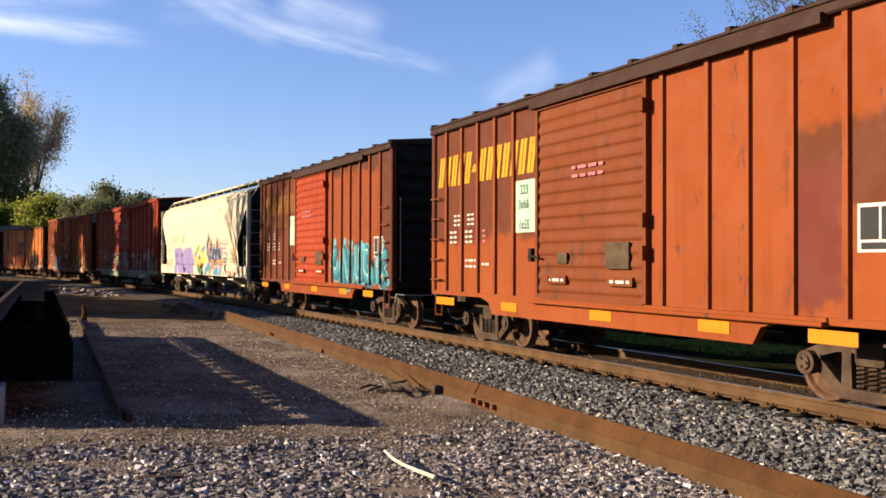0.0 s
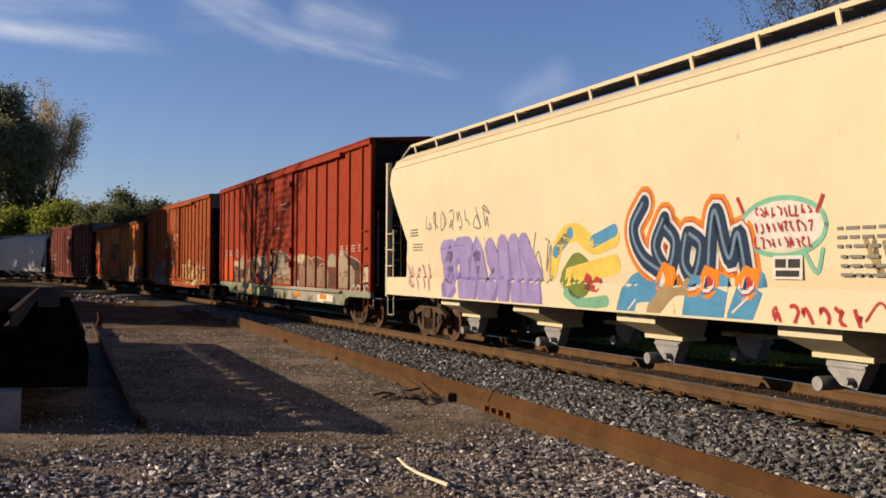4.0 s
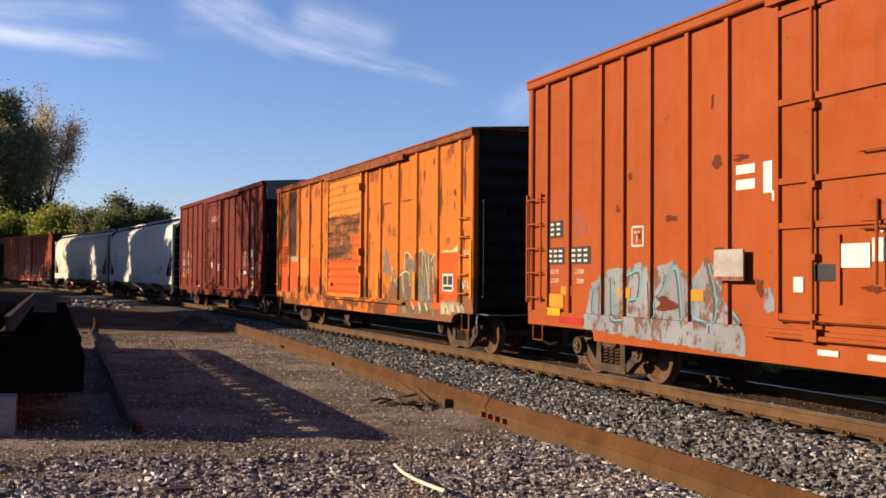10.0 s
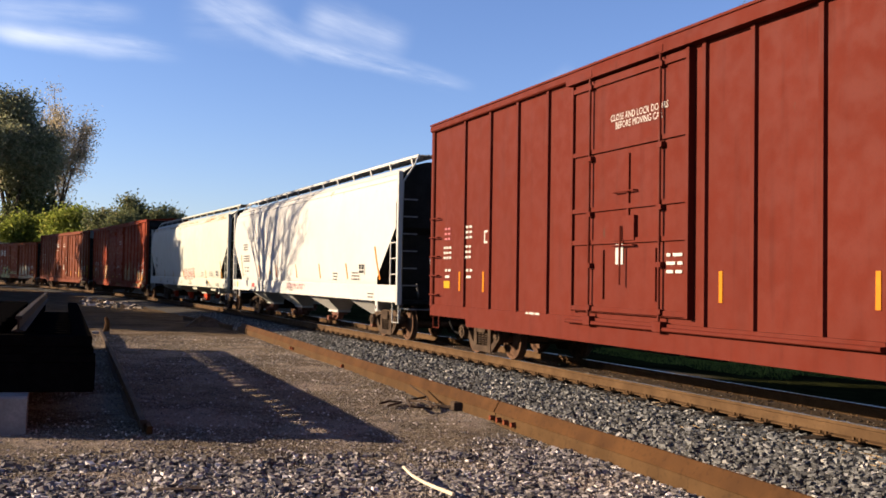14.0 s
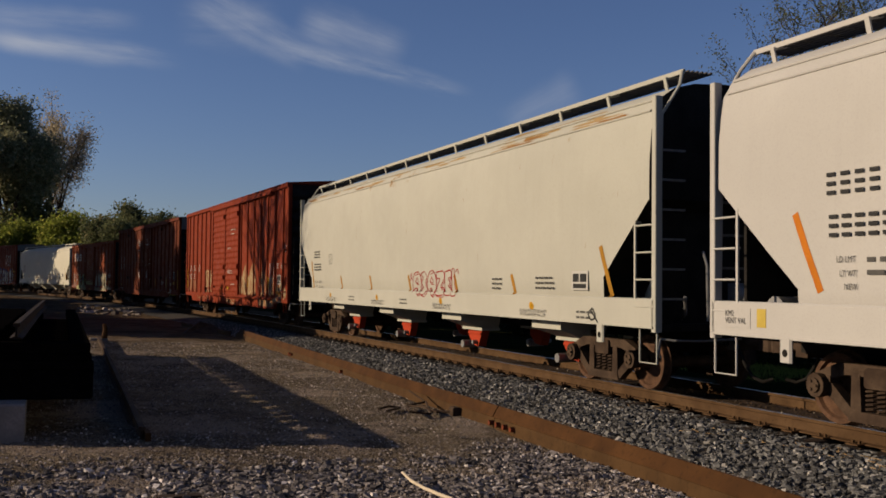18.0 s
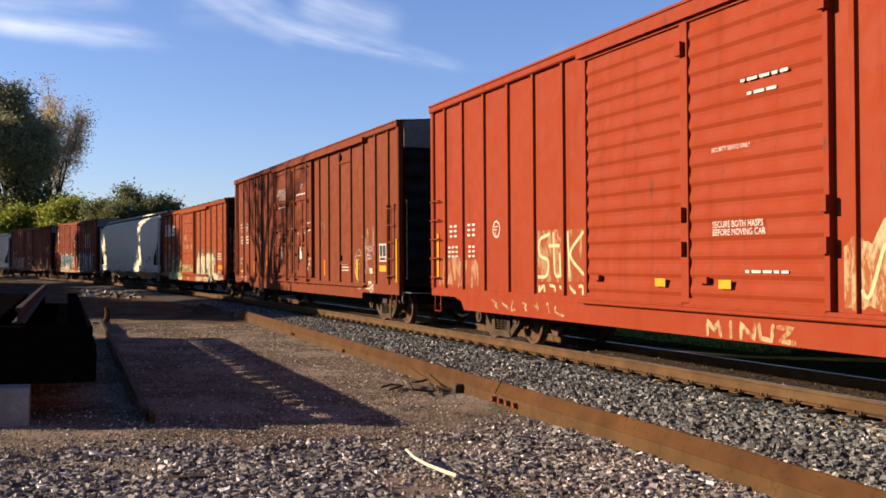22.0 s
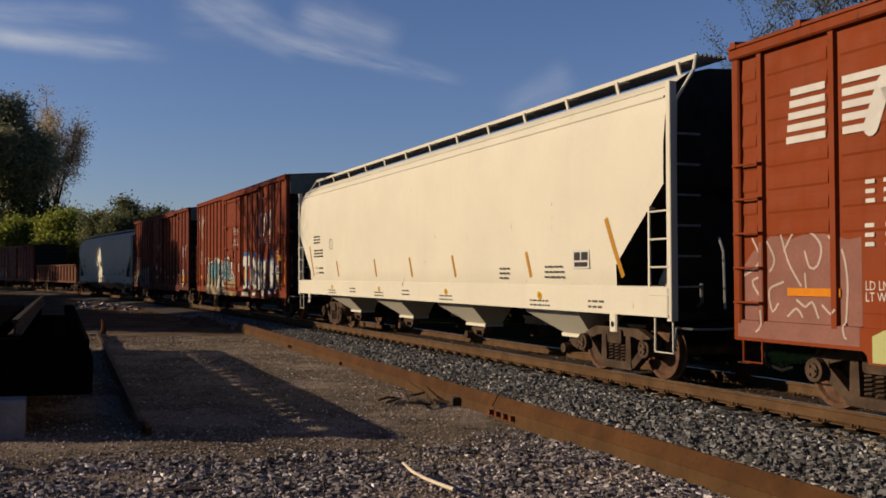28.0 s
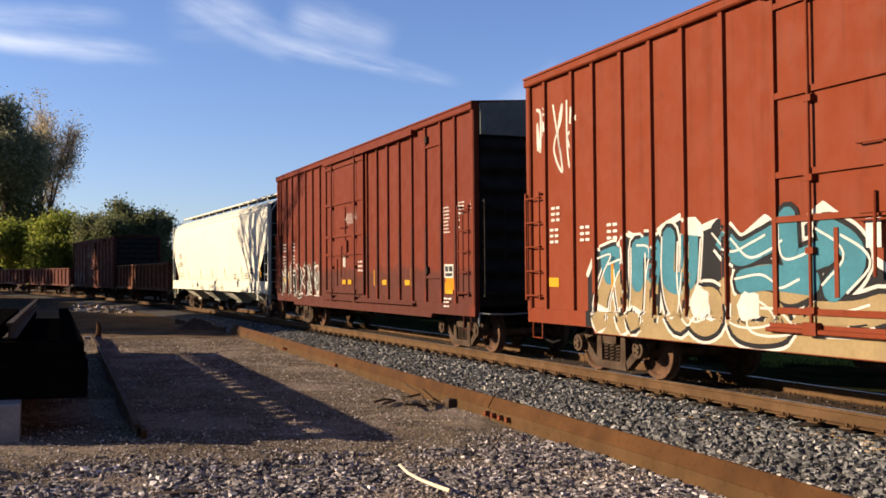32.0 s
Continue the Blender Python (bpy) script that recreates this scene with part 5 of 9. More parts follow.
DULL_GOLD = paint("worn_gold_lettering", (0.139, 0.0656, 0.0115))
BOARD = plain("weathered_board", (0.0574, 0.041, 0.0246), 0.9, vary=0.3)
for _c in (1, 2):
    c = cars[_c]
    for a, b in ((-6.1, -5.2), (-3.1, -2.5), (-0.1, 0.5), (2.5, 3.1), (4.4, 5.1)):
        plate(c, a, b, 0.75, 0.9, AMBER, -1.608)
    me = Mesh()
    for i in range(13):
        x, z0, h = -6.12 + i * 0.325, 3.13 + (0.2 if i == 5 else 0), 0.6 if i != 5 else 0.14
        for q in (0.0, 0.128):
            me.poly([(x + q, -1.567, z0), (x + q + 0.1, -1.567, z0), (x + q + 0.22, -1.567, z0 + h), (x + q + 0.12, -1.567, z0 + h)], [(0, 1, 2, 3)])
    if _c == 2:
        words(c, "FOR FRAGILE FREIGHT", -6.0, 2.72, 0.22, DULL_GOLD, -1.567, squeeze=1.15)
    part("slanted_lettering", me.data("slanted_lettering", YELLOW if _c == 1 else DULL_GOLD), c, "faded yellow slanted lettering bars")
    bars(c, -5.3, 2.32, 0.22, 2, pitch=0.8)
    bars(c, -4.66, 2.32, 0.22, 2, pitch=0.8)
    bars(c, -5.5, 1.98, 0.24, 2, pitch=0.8)
    bars(c, -4.76, 1.98, 0.24, 2, pitch=0.8)
    bars(c, -3.98, 1.98, 0.24, 1, SP_PINK if _c == 1 else None)
    small_print(c, -4.75, 1.62, 0.5, 2, 0.06)
    small_print(c, -4.0, 1.55, 0.3, 1, 0.06)
    plate(c, -2.62, -1.86, 2.12, 3.02, SP_MINT, -1.565, "paper_notice", 0.004, "pale green notice taped to the side")
    plate(c, 0.4, 1.0, 1.52, 1.9, BOARD, -1.635, "placard_holder", 0.02)
    plate(c, -1.02, -0.72, 1.59, 1.76, BOARD, -1.635, "placard_holder", 0.02)
    for a in (-1.38, 0.46):
        plate(c, a, a + 0.64, 1.27, 1.4, D1 if _c == 1 else D2, -1.635, "door_bracket", 0.03)
        small_print(c, a + 0.08, 1.31, 0.5, 1, 0.06, y=-1.667)
    lever = Mesh().tube([(-1.98, -1.66, 1.72), (-1.55, -1.69, 1.68)], 0.02, 6).box(-1.95, -1.85, -1.68, -1.6, 1.62, 1.84)
    part("door_lever", lever.data("door_lever", BLACK), c)
    consolidated(c, 5.05, 1.72, 0.6, 0.5, -1.565)
    small_print(c, -1.0 if _c == 2 else -0.6, 3.05, 0.9, 2, 0.07, SP_PINK, y=-1.632)
for x, z, t in ((-2.45, 2.78, "223"), (-2.52, 2.53, "3x66"), (-2.5, 2.18, "1x55")):
    words(cars[1], t, x, z, 0.17, SP_BLACK, -1.571, name="chalked_note")
# turquoise block piece on the second car
c = cars[2]
_body = [[(2.0, 1.85), (1.75, 1.5), (2.1, 1.3), (2.35, 1.5)], [(2.65, 0.95), (2.75, 1.85), (3.15, 1.05), (3.35, 1.8)], [(3.75, 1.9), (3.8, 1.2), (4.1, 1.15), (4.2, 1.85)],
         [(4.85, 1.75), (4.5, 1.8), (4.45, 1.3), (4.9, 1.15), (4.9, 1.45)], [(5.35, 1.9), (5.35, 1.1)], [(5.8, 1.75), (5.4, 1.5), (5.85, 1.1)]]
strokes(c, _body, 0.51, SP_CYAN, 0.003)
strokes(c, [[(x, 1.75), (x + 0.05, 2.15)] for x in (1.9, 2.75, 3.3, 4.05, 5.6)], 0.2, SP_CYAN, 0.003)
strokes(c, _body, 0.42, SP_BLACK, 0.006)
strokes(c, _body, 0.36, SP_TEAL, 0.008)
strokes(c, [[(a - 0.05, b + 0.05) for a, b in l] for l in _body], 0.18, paint("spray_turquoise", (0.0328, 0.164, 0.197)), 0.010)
strokes(c, [[(a - 0.13, b + 0.1) for a, b in l] for l in _body], 0.025, SP_WHITE, 0.013)

# many-coloured graffiti on the cream hopper
c = cars[3]
LILAC, NAVY, SKY_SPRAY = paint("spray_lilac", (0.164, 0.135, 0.271)), paint("spray_navy", (0.00984, 0.0205, 0.0451)), paint("spray_sky_blue", (0.041, 0.139, 0.246))
# lilac block letters
_block = [[(-5.0, 2.0), (-4.5, 2.02), (-4.9, 1.6), (-4.45, 1.5), (-4.9, 1.22)], [(-4.25, 2.05), (-3.75, 2.05)], [(-4.0, 2.0), (-4.0, 1.2)], [(-3.6, 1.2), (-3.35, 2.05), (-3.05, 1.2)], [(-2.75, 2.0), (-2.45, 1.6), (-2.75, 1.2)],
          [(-2.2, 2.05), (-2.15, 1.2)], [(-1.75, 2.05), (-1.6, 1.2)], [(-1.35, 2.05), (-1.2, 1.15)], [(-1.3, 1.95), (-1.0, 1.6), (-0.9, 1.15)]]
strokes(c, [[(a + 0.05, b - 0.1) for a, b in l] for l in _block], 0.5, SP_VIOLET, 0.003, True)
strokes(c, _block, 0.44, LILAC, 0.006, True)
strokes(c, [[(a - 0.2, b + 0.04) for a, b in l] for l in _block], 0.028, SP_VIOLET, 0.009, True)
strokes(c, scribble(-6.1, -2.7, 2.4, 2.85, 8, 8, 6), 0.03, GREY_PRINT, 0.004)
strokes(c, scribble(-1.0, -0.2, 1.3, 2.3, 2, 9, 7), 0.03, GREY_PRINT, 0.004)
# loose colour field between the two lettered pieces
for lines, w, mat in (([[(-0.35, 1.6), (0.0, 2.1), (0.5, 2.2), (1.0, 2.0), (1.6, 2.1)], [(0.2, 1.5), (0.9, 1.6), (1.6, 1.7)]], 0.3, SP_YELLOW), ([[(-0.2, 1.9), (0.3, 2.2)], [(1.0, 2.05), (1.6, 2.2)]], 0.2, SKY_SPRAY),
                      ([[(0.1, 1.5), (0.5, 1.75), (0.9, 1.5), (0.6, 1.3), (0.15, 1.45)]], 0.28, paint("spray_olive", (0.082, 0.107, 0.0246))), ([[(0.2, 1.25), (0.7, 1.1), (1.4, 1.15)]], 0.18, SP_GREEN), ([[(0.8, 1.45), (1.1, 1.4)]], 0.26, SP_RED)):
    strokes(c, lines, w, mat, 0.003)
# pointed navy letters with white and red edges over blue blocks
_tall = [[(2.4, 2.55), (2.12, 2.2), (2.34, 1.8), (2.88, 1.55)], [(2.88, 2.3), (2.66, 1.92), (2.95, 1.6), (3.12, 1.98), (2.9, 2.2)], [(3.39, 2.08), (3.3, 1.7), (3.52, 1.52), (3.68, 1.92), (3.45, 2.08)], [(3.8, 1.5), (3.97, 2.35), (4.23, 1.75), (4.42, 2.06), (4.55, 1.5)]]
strokes(c, [[(1.9, 1.0), (2.15, 1.35), (2.9, 1.4)], [(3.5, 1.0), (3.6, 1.4)], [(3.9, 1.0), (4.0, 1.4)], [(4.4, 0.98), (4.65, 1.45)]], 0.44, SKY_SPRAY, 0.003)
strokes(c, [[(2.6, 1.05), (3.05, 1.38), (3.4, 1.42)]], 0.26, SP_TAN, 0.0055)
strokes(c, _tall, 0.5, SP_ORANGE, 0.004)
strokes(c, _tall, 0.38, SP_RED, 0.0065)
strokes(c, _tall, 0.34, SP_WHITE, 0.009)
strokes(c, _tall, 0.24, NAVY, 0.0115)
strokes(c, [[(a - 0.03, b + 0.02) for a, b in l] for l in _tall], 0.05, paint("spray_steel_blue", (0.082, 0.123, 0.18)), 0.014)
strokes(c, [[(2.0, 1.05), (2.2, 1.2)], [(4.3, 1.1), (4.6, 1.3)]], 0.03, SP_WHITE, 0.007)
# round speech field with red scribble
area(c, lambda x: 2.12 + 0.33 * max(0.0, 1 - ((x - 5.14) / 0.68) ** 2) ** 0.5, lambda x: 2.12 - 0.28 * max(0.0, 1 - ((x - 5.14) / 0.68) ** 2) ** 0.5, 4.47, 5.81, SP_WHITE, 0.005)
strokes(c, [[(5.14 + 0.7 * math.cos(a), 2.12 + 0.33 * math.sin(a)) for a in [k * 0.349 for k in range(19)]], [(5.5, 1.82), (5.68, 1.6), (5.78, 1.85)]], 0.06, paint("spray_sea_green", (0.0984, 0.246, 0.18)), 0.007)
for k, zz in enumerate((2.3, 2.12, 1.94)):
    strokes(c, scribble(4.68, 5.65, zz - 0.07, zz + 0.06, 10, 20 + k, 4), 0.024, SP_RED, 0.009)
strokes(c, [[(4.38, 2.5), (4.5, 2.3)], [(5.8, 2.45), (5.7, 2.25)]], 0.05, SP_RED, 0.009)
strokes(c, scribble(5.0, 6.4, 0.98, 1.25, 6, 30, 5), 0.05, SP_RED, 0.005)
strokes(c, [[(6.4, 1.1), (6.6, 1.3), (6.8, 1.1), (7.0, 1.33), (7.2, 1.1), (7.5, 1.3)]], 0.03, SP_RED, 0.005)
strokes(c, scribble(6.3, 7.2, 1.5, 2.0, 3, 33, 6), 0.06, SP_TAN, 0.005)
plate(c, 7.0, 7.1, 1.74, 2.42, SP_GOLD, -1.615)
strokes(c, scribble(6.6, 7.2, 1.42, 1.85, 3, 34, 6), 0.03, GREY_PRINT, 0.006)
small_print(c, 6.0, 2.05, 0.7, 3, 0.05, GREY_PRINT, y=-1.607)
small_print(c, 6.05, 1.75, 0.6, 3, 0.05, GREY_PRINT, y=-1.607)
consolidated(c, 5.0, 1.52, 0.48, 0.27, -1.598)
bars(c, -7.0, 2.35, 0.16, 4, GREY_PRINT, y=-1.617)
bars(c, -6.85, 2.02, 0.16, 5, GREY_PRINT, y=-1.607)
wild(c, -7.3, -5.7, 1.15, 1.75, 5, 41, SP_PINK, SP_WHITE, None, 0.05, 0.02)

# pale house shapes along the foot of the red car
c = cars[4]


_under4 = (0.062, 0.017, 0.008)
ROSE = flaking("spray_dull_rose", (0.062, 0.026, 0.018), (0.115, 0.02, 0.007), 0.72, 1.6, (1, 1, 2.2), 5.0)
WARM = flaking("spray_greige", (0.145, 0.095, 0.06), _under4, 0.78, 2.0, (0.8, 0.8, 1.8), 5.1, (0.1, 0.045, 0.02))
PALE = flaking("spray_stone", (0.19, 0.15, 0.105), _under4, 0.84, 1.8, (0.7, 0.7, 2.0), 6.4, (0.115, 0.058, 0.026))
CLOUD = flaking("spray_cloud", (0.27, 0.225, 0.15), (0.15, 0.06, 0.03), 0.7, 4.0, (1, 1, 1), 7.7)
SP_BEIGE_PALE = paint("spray_off_white", (0.27, 0.255, 0.22))
_sky = roofline((-7.0, 1.4), (-6.6, 1.75), (-6.1, 1.7), (-5.4, 2.12), (-4.9, 1.75), (-4.2, 1.7), (-3.6, 2.0), (-2.9, 2.0), (-2.35, 1.75), (-2.05, 2.02), (-1.5, 2.03), (-0.75, 1.62), (-0.68, 2.14), (0.0, 2.19), (0.39, 2.07),
                (0.54, 2.16), (0.79, 2.18), (1.26, 2.13), (1.67, 2.04), (2.5, 1.82), (3.4, 1.75), (4.7, 1.98), (5.5, 1.87), (6.6, 1.7), (6.95, 1.8), (7.26, 2.14), (8.0, 1.95), (8.5, 1.87), (9.0, 1.72), (9.62, 1.4))
area(c, _sky, lambda x: 1.05, -6.95, 9.62, ROSE, 0.0025)
strokes(c, [[(x, _sky(x)) for x in np.arange(a_, b_, 0.07)] for a_, b_ in ((-5.9, -4.95), (-3.95, -2.75), (-2.05, -0.8), (-0.68, 2.5), (4.2, 5.6), (7.0, 9.0))], 0.022, SP_BEIGE_PALE, 0.0066)
for x0, x1, line, mat in ((-5.82, -5.02, ((-5.82, 1.81), (-5.37, 2.02), (-5.02, 1.8)), PALE), (-4.67, -2.22, ((-4.67, 1.09), (-4.4, 1.47), (-3.98, 1.82), (-3.68, 1.9), (-3.25, 1.94), (-2.88, 1.88), (-2.45, 1.53), (-2.22, 1.2)), WARM),
                          (-2.0, -1.62, ((-2.0, 1.95), (-1.62, 1.95)), PALE), (-1.5, -0.76, ((-1.5, 1.35), (-1.15, 1.55), (-0.9, 1.55), (-0.76, 1.45)), PALE), (-0.64, -0.03, ((-0.64, 2.08), (-0.03, 2.1)), PALE),
                          (0.19, 1.28, ((0.19, 1.6), (0.5, 1.95), (0.62, 2.08), (1.23, 2.08), (1.28, 1.5)), PALE), (1.33, 1.97, ((1.33, 1.55), (1.45, 1.71), (1.71, 1.78), (1.88, 1.73), (1.97, 1.45)), PALE),
                          (2.97, 4.6, ((2.97, 1.66), (3.63, 2.01), (4.6, 1.71)), WARM), (4.84, 5.99, ((4.84, 1.52), (5.24, 1.73), (5.63, 1.72), (5.99, 1.48)), WARM), (7.0, 8.34, ((7.0, 1.89), (7.26, 2.09), (7.82, 1.78), (8.33, 1.55), (8.34, 1.3)), PALE)):
    ragged(c, line, 1.07, mat, 4.0 + x0, 0.02, 0.005)
    strokes(c, [[(x0, 1.3)] + list(line) + [(x1, 1.2)]], 0.022, SP_BEIGE_PALE, 0.007)
ragged(c, ((-2.76, 2.1), (-2.42, 2.12), (-2.31, 1.98), (-2.11, 1.9), (-2.05, 1.72)), lambda x: 1.85 - 0.25 * (x + 2.76), CLOUD, 4.3, 0.05, 0.0045)
ragged(c, ((-7.1, 1.8), (-6.74, 1.92), (-6.4, 1.86), (-6.25, 1.9), (-6.11, 2.02), (-5.95, 1.95)), 1.68, CLOUD, 4.5, 0.05, 0.0045)
ragged(c, ((-4.57, 1.88), (-4.29, 1.96), (-4.06, 2.05), (-3.98, 1.94)), 1.84, CLOUD, 4.7, 0.04, 0.0045)
ragged(c, ((2.46, 1.92), (2.57, 2.02), (2.78, 2.04), (3.1, 2.08), (3.5, 2.02), (3.9, 1.85)), lambda x: 1.84 - 0.12 * (x - 2.46), CLOUD, 4.9, 0.05, 0.0045)
ragged(c, ((2.57, 1.25), (2.89, 1.24)), 1.06, PALE, 5.3, 0.02, 0.0065)
strokes(c, [[(-6.95, 1.6), (-6.5, 1.42), (-5.92, 1.72)], [(-6.58, 1.36), (-6.28, 1.36), (-6.3, 1.22), (-6.43, 1.16), (-6.2, 1.07)], [(-6.6, 1.34), (-6.56, 1.1)]], 0.026, SP_BEIGE_PALE, 0.008, sharp=True)
strokes(c, [[(0.19, 1.62), (0.3, 1.68), (0.45, 1.83)], [(0.17, 1.3), (0.24, 1.15)], [(1.3, 1.55), (1.33, 1.1)]], 0.03, SP_BEIGE_PALE, 0.0085)
area(c, lambda x: 1.42, lambda x: 1.15, -2.72, -2.25, paint("spray_crimson", (0.13, 0.012, 0.014)), 0.0075)
plate(c, -2.58, -2.42, 1.24, 1.34, DARK_PRINT, -1.64, "stencil_panel")
blotches(c, [(-1.2, 1.2, 0.5, 0.1), (-0.3, 1.28, 0.5, 0.12), (0.75, 1.25, 0.7, 0.14), (0.7, 1.42, 0.3, 0.06), (1.6, 1.25, 0.5, 0.1), (1.95, 1.2, 0.25, 0.16), (0.2, 1.2, 0.3, 0.16), (2.35, 1.5, 0.2, 0.5), (-3.2, 1.15, 0.8, 0.1)], paint("rust_orange_stain", (0.125, 0.042, 0.012)), 4.4, 0.0078)
ragged(c, ((5.95, 1.85), (6.05, 2.0), (6.3, 2.04), (6.65, 2.0), (6.8, 1.85)), 1.66, CLOUD, 6.1, 0.03, 0.0075)
strokes(c, scribble(6.0, 6.7, 1.6, 2.05, 5, 66, 6), 0.025, SP_GREY, 0.01)
ragged(c, ((9.0, 1.5), (9.15, 1.7), (9.4, 1.66), (9.6, 1.72)), 1.2, CLOUD, 6.2, 0.05, 0.006)
plate(c, 8.27, 8.66, 1.58, 1.82, DARK_PRINT, -1.575, "stencil_panel")
plate(c, 7.82, 7.93, 1.22, 1.64, AMBER, -1.572)
plate(c, -5.6, -5.05, 1.22, 1.56, BOARD, -1.6, "placard_holder", 0.02)
for x in (-6.9, -4.4, -1.6, 2.5, 5.35):
    plate(c, x, x + 0.6, 0.72, 0.84, AMBER, -1.612)
area(c, lambda x: 0.84, lambda x: 0.62, 5.06, 5.7, SP_WHITE, 0.005)
area(c, lambda x: 0.86, lambda x: 0.66, 5.7, 6.6, SP_WHITE, 0.005)
strokes(c, [[(x, 1.02), (x + 0.12, 1.15), (x + 0.28, 1.16), (x + 0.38, 1.0)] for x in (8.1, 8.5, 8.85, 9.2)], 0.028, SP_WHITE, 0.008)
SP_MINT_WORN = flaking("spray_mint", (0.125, 0.185, 0.1), (0.125, 0.13, 0.1), 0.62, 2.4, (1, 1, 1), 8.1)
ragged(c, ((-9.1, 0.96), (-7.6, 0.92), (-7.0, 1.0), (-6.85, 1.02), (-6.4, 0.84), (-6.2, 0.7)), 0.62, SP_MINT_WORN, 8.2, 0.04, 0.004)
ragged(c, ((-4.75, 0.9), (-3.2, 0.84), (-2.2, 0.82), (-1.95, 0.9), (-1.7, 0.7)), 0.62, SP_MINT_WORN, 8.3, 0.05, 0.004)
strokes(c, scribble(-4.7, -2.9, 0.68, 0.86, 6, 69, 3), 0.03, SP_BEIGE_PALE, 0.006)
strokes(c, scribble(0.74, 1.38, 0.69, 0.82, 5, 70, 4), 0.03, SP_YELLOW, 0.006)
strokes(c, [[(2.19, 0.71), (2.64, 0.72), (2.93, 0.89)]], 0.014, SP_GREY, 0.006)
for _a, _b in ((-8.86, -8.16), (-7.86, -7.12)):
    plate(cars[4], _a, _b, 1.1, 2.05, SP_BRIGHT, -1.568, "repaint_patch", 0.003, "bright orange repainted patch")
for c_n in (4, 10):
    c = cars[c_n]
    for x, n in ((-8.7, 2), (-7.75, 2)):
        bars(c, x, 2.1, 0.25, n, pitch=0.95)
    for x, n in ((-8.78, 3), (-7.7, 2)):
        bars(c, x, 1.68, 0.23, n, SP_WHITE if c_n == 10 else SP_PINK, y=-1.573, pitch=0.85)
    strokes(c, [[(-6.38 + 0.15 * math.cos(a), 2.2 + 0.15 * math.sin(a)) for a in [k * 0.524 for k in range(13)]]], 0.03, SP_WHITE, 0.004, name="plate_badge")
    small_print(c, -6.45, 2.24, 0.15, 2, 0.03, SP_WHITE)
    bars(c, -6.41, 2.08, 0.07, 1, SP_WHITE)
    dx = 0.0 if c_n == 4 else 0.09
    words(c, "SECURITY DEVICE ONLY", 0.09 + 2 * dx, 2.95, 0.058, None, -1.634)
    for x, z, n in ((0.76, 3.74, 7), (0.88, 3.57, 5)):
        small_print(c, x + dx, z, 0.12 * n, 1, 0.05, y=-1.634)
    if c_n == 10:
        words(c, "SECURE BOTH HASPS\nBEFORE MOVING CAR", 0.28, 2.0, 0.085, None, -1.634)
        small_print(c, 0.91, 1.44, 0.75, 1, 0.045, y=-1.634)
    data_panel(c, 7.1, 2.22, 4 if c_n == 4 else 8, 0.07)
    data_panel(c, 8.12, 2.22, 3, 0.07)

# orange paint sprayed on the wheels and truck of the red car
for _car, _end in ((cars[4], -1), (cars[14], 1)):
    for tr in [o for o in _car.children if o.name.startswith("truck") and o.matrix_local.translation.x * _end > 0]:
        for ws in [o for o in tr.children if o.name.startswith("wheelset") and (_end < 0 or o.matrix_local.translation.x > 0)]:
            me = Mesh().lathe([(0.1, -0.862), (0.13, -0.86), (0.2, -0.795), (0.34, -0.775), (0.36, -0.818), (0.41, -0.818), (0.41, -0.8), (0.34, -0.76), (0.2, -0.78), (0.1, -0.85)], 0, 0, 0, 28)
            part("sprayed_face", me.data("sprayed_wheel", paint("wheel_orange", (0.4, 0.1, 0.006) if _end < 0 else (0.15, 0.05, 0.012))), ws, "orange spray paint on the wheel")

# scaling paint, silver and cream graffiti on the rusty car
c = cars[5]
SILVER = flaking("silver_spray", (0.135, 0.142, 0.152), (0.095, 0.035, 0.014), 0.72, 2.6, (1.6, 1.6, 0.9), 5.2, (0.07, 0.05, 0.045))
CREAM_WORN = flaking("flaking_cream_spray", (0.36, 0.275, 0.13), (0.1, 0.026, 0.008), 0.52, 2.3, (0.8, 0.8, 1.5), 5.6, (0.2, 0.09, 0.025))
CREAM_THIN = flaking("thin_cream_spray", (0.3, 0.21, 0.1), (0.125, 0.03, 0.007), 0.42, 2.6, (0.8, 0.8, 1.8), 5.9)
ragged(c, ((-6.2, 1.1), (-6.05, 1.5), (-5.8, 1.62), (-5.42, 1.74), (-5.1, 1.72), (-4.74, 1.82), (-4.4, 1.7), (-3.93, 1.84), (-3.6, 1.64), (-3.45, 1.62), (-3.2, 1.88), (-2.97, 1.68), (-2.85, 1.4), (-2.62, 1.15), (-2.4, 0.9)), lambda x: 0.8 - 0.035 * (x + 6.2), SILVER, 5.1, 0.05)
ragged(c, ((-2.12, 1.48), (-2.0, 1.5), (-1.92, 1.3)), 1.22, SILVER, 5.15, 0.03)
_lines = [[(-6.05, 0.95), (-6.0, 1.35), (-5.75, 1.5), (-5.75, 1.0)], [(-5.5, 1.6), (-5.45, 1.0), (-5.15, 0.95)], [(-5.1, 1.6), (-4.75, 1.65), (-4.8, 1.3), (-5.0, 1.25)], [(-4.45, 1.55), (-4.4, 0.95)], [(-4.3, 1.3), (-3.9, 1.7), (-3.75, 1.0)], [(-3.5, 1.5), (-3.55, 1.1), (-3.2, 1.0)], [(-3.2, 1.75), (-3.05, 1.3), (-3.1, 0.9)], [(-2.9, 1.3), (-2.6, 1.05)]]
strokes(c, _lines, 0.03, paint("silver_outline", (0.05, 0.045, 0.05)), 0.0055)
strokes(c, [[(a_ + 0.05, b_ + 0.03) for a_, b_ in l] for l in _lines], 0.02, SP_CYAN, 0.0075)
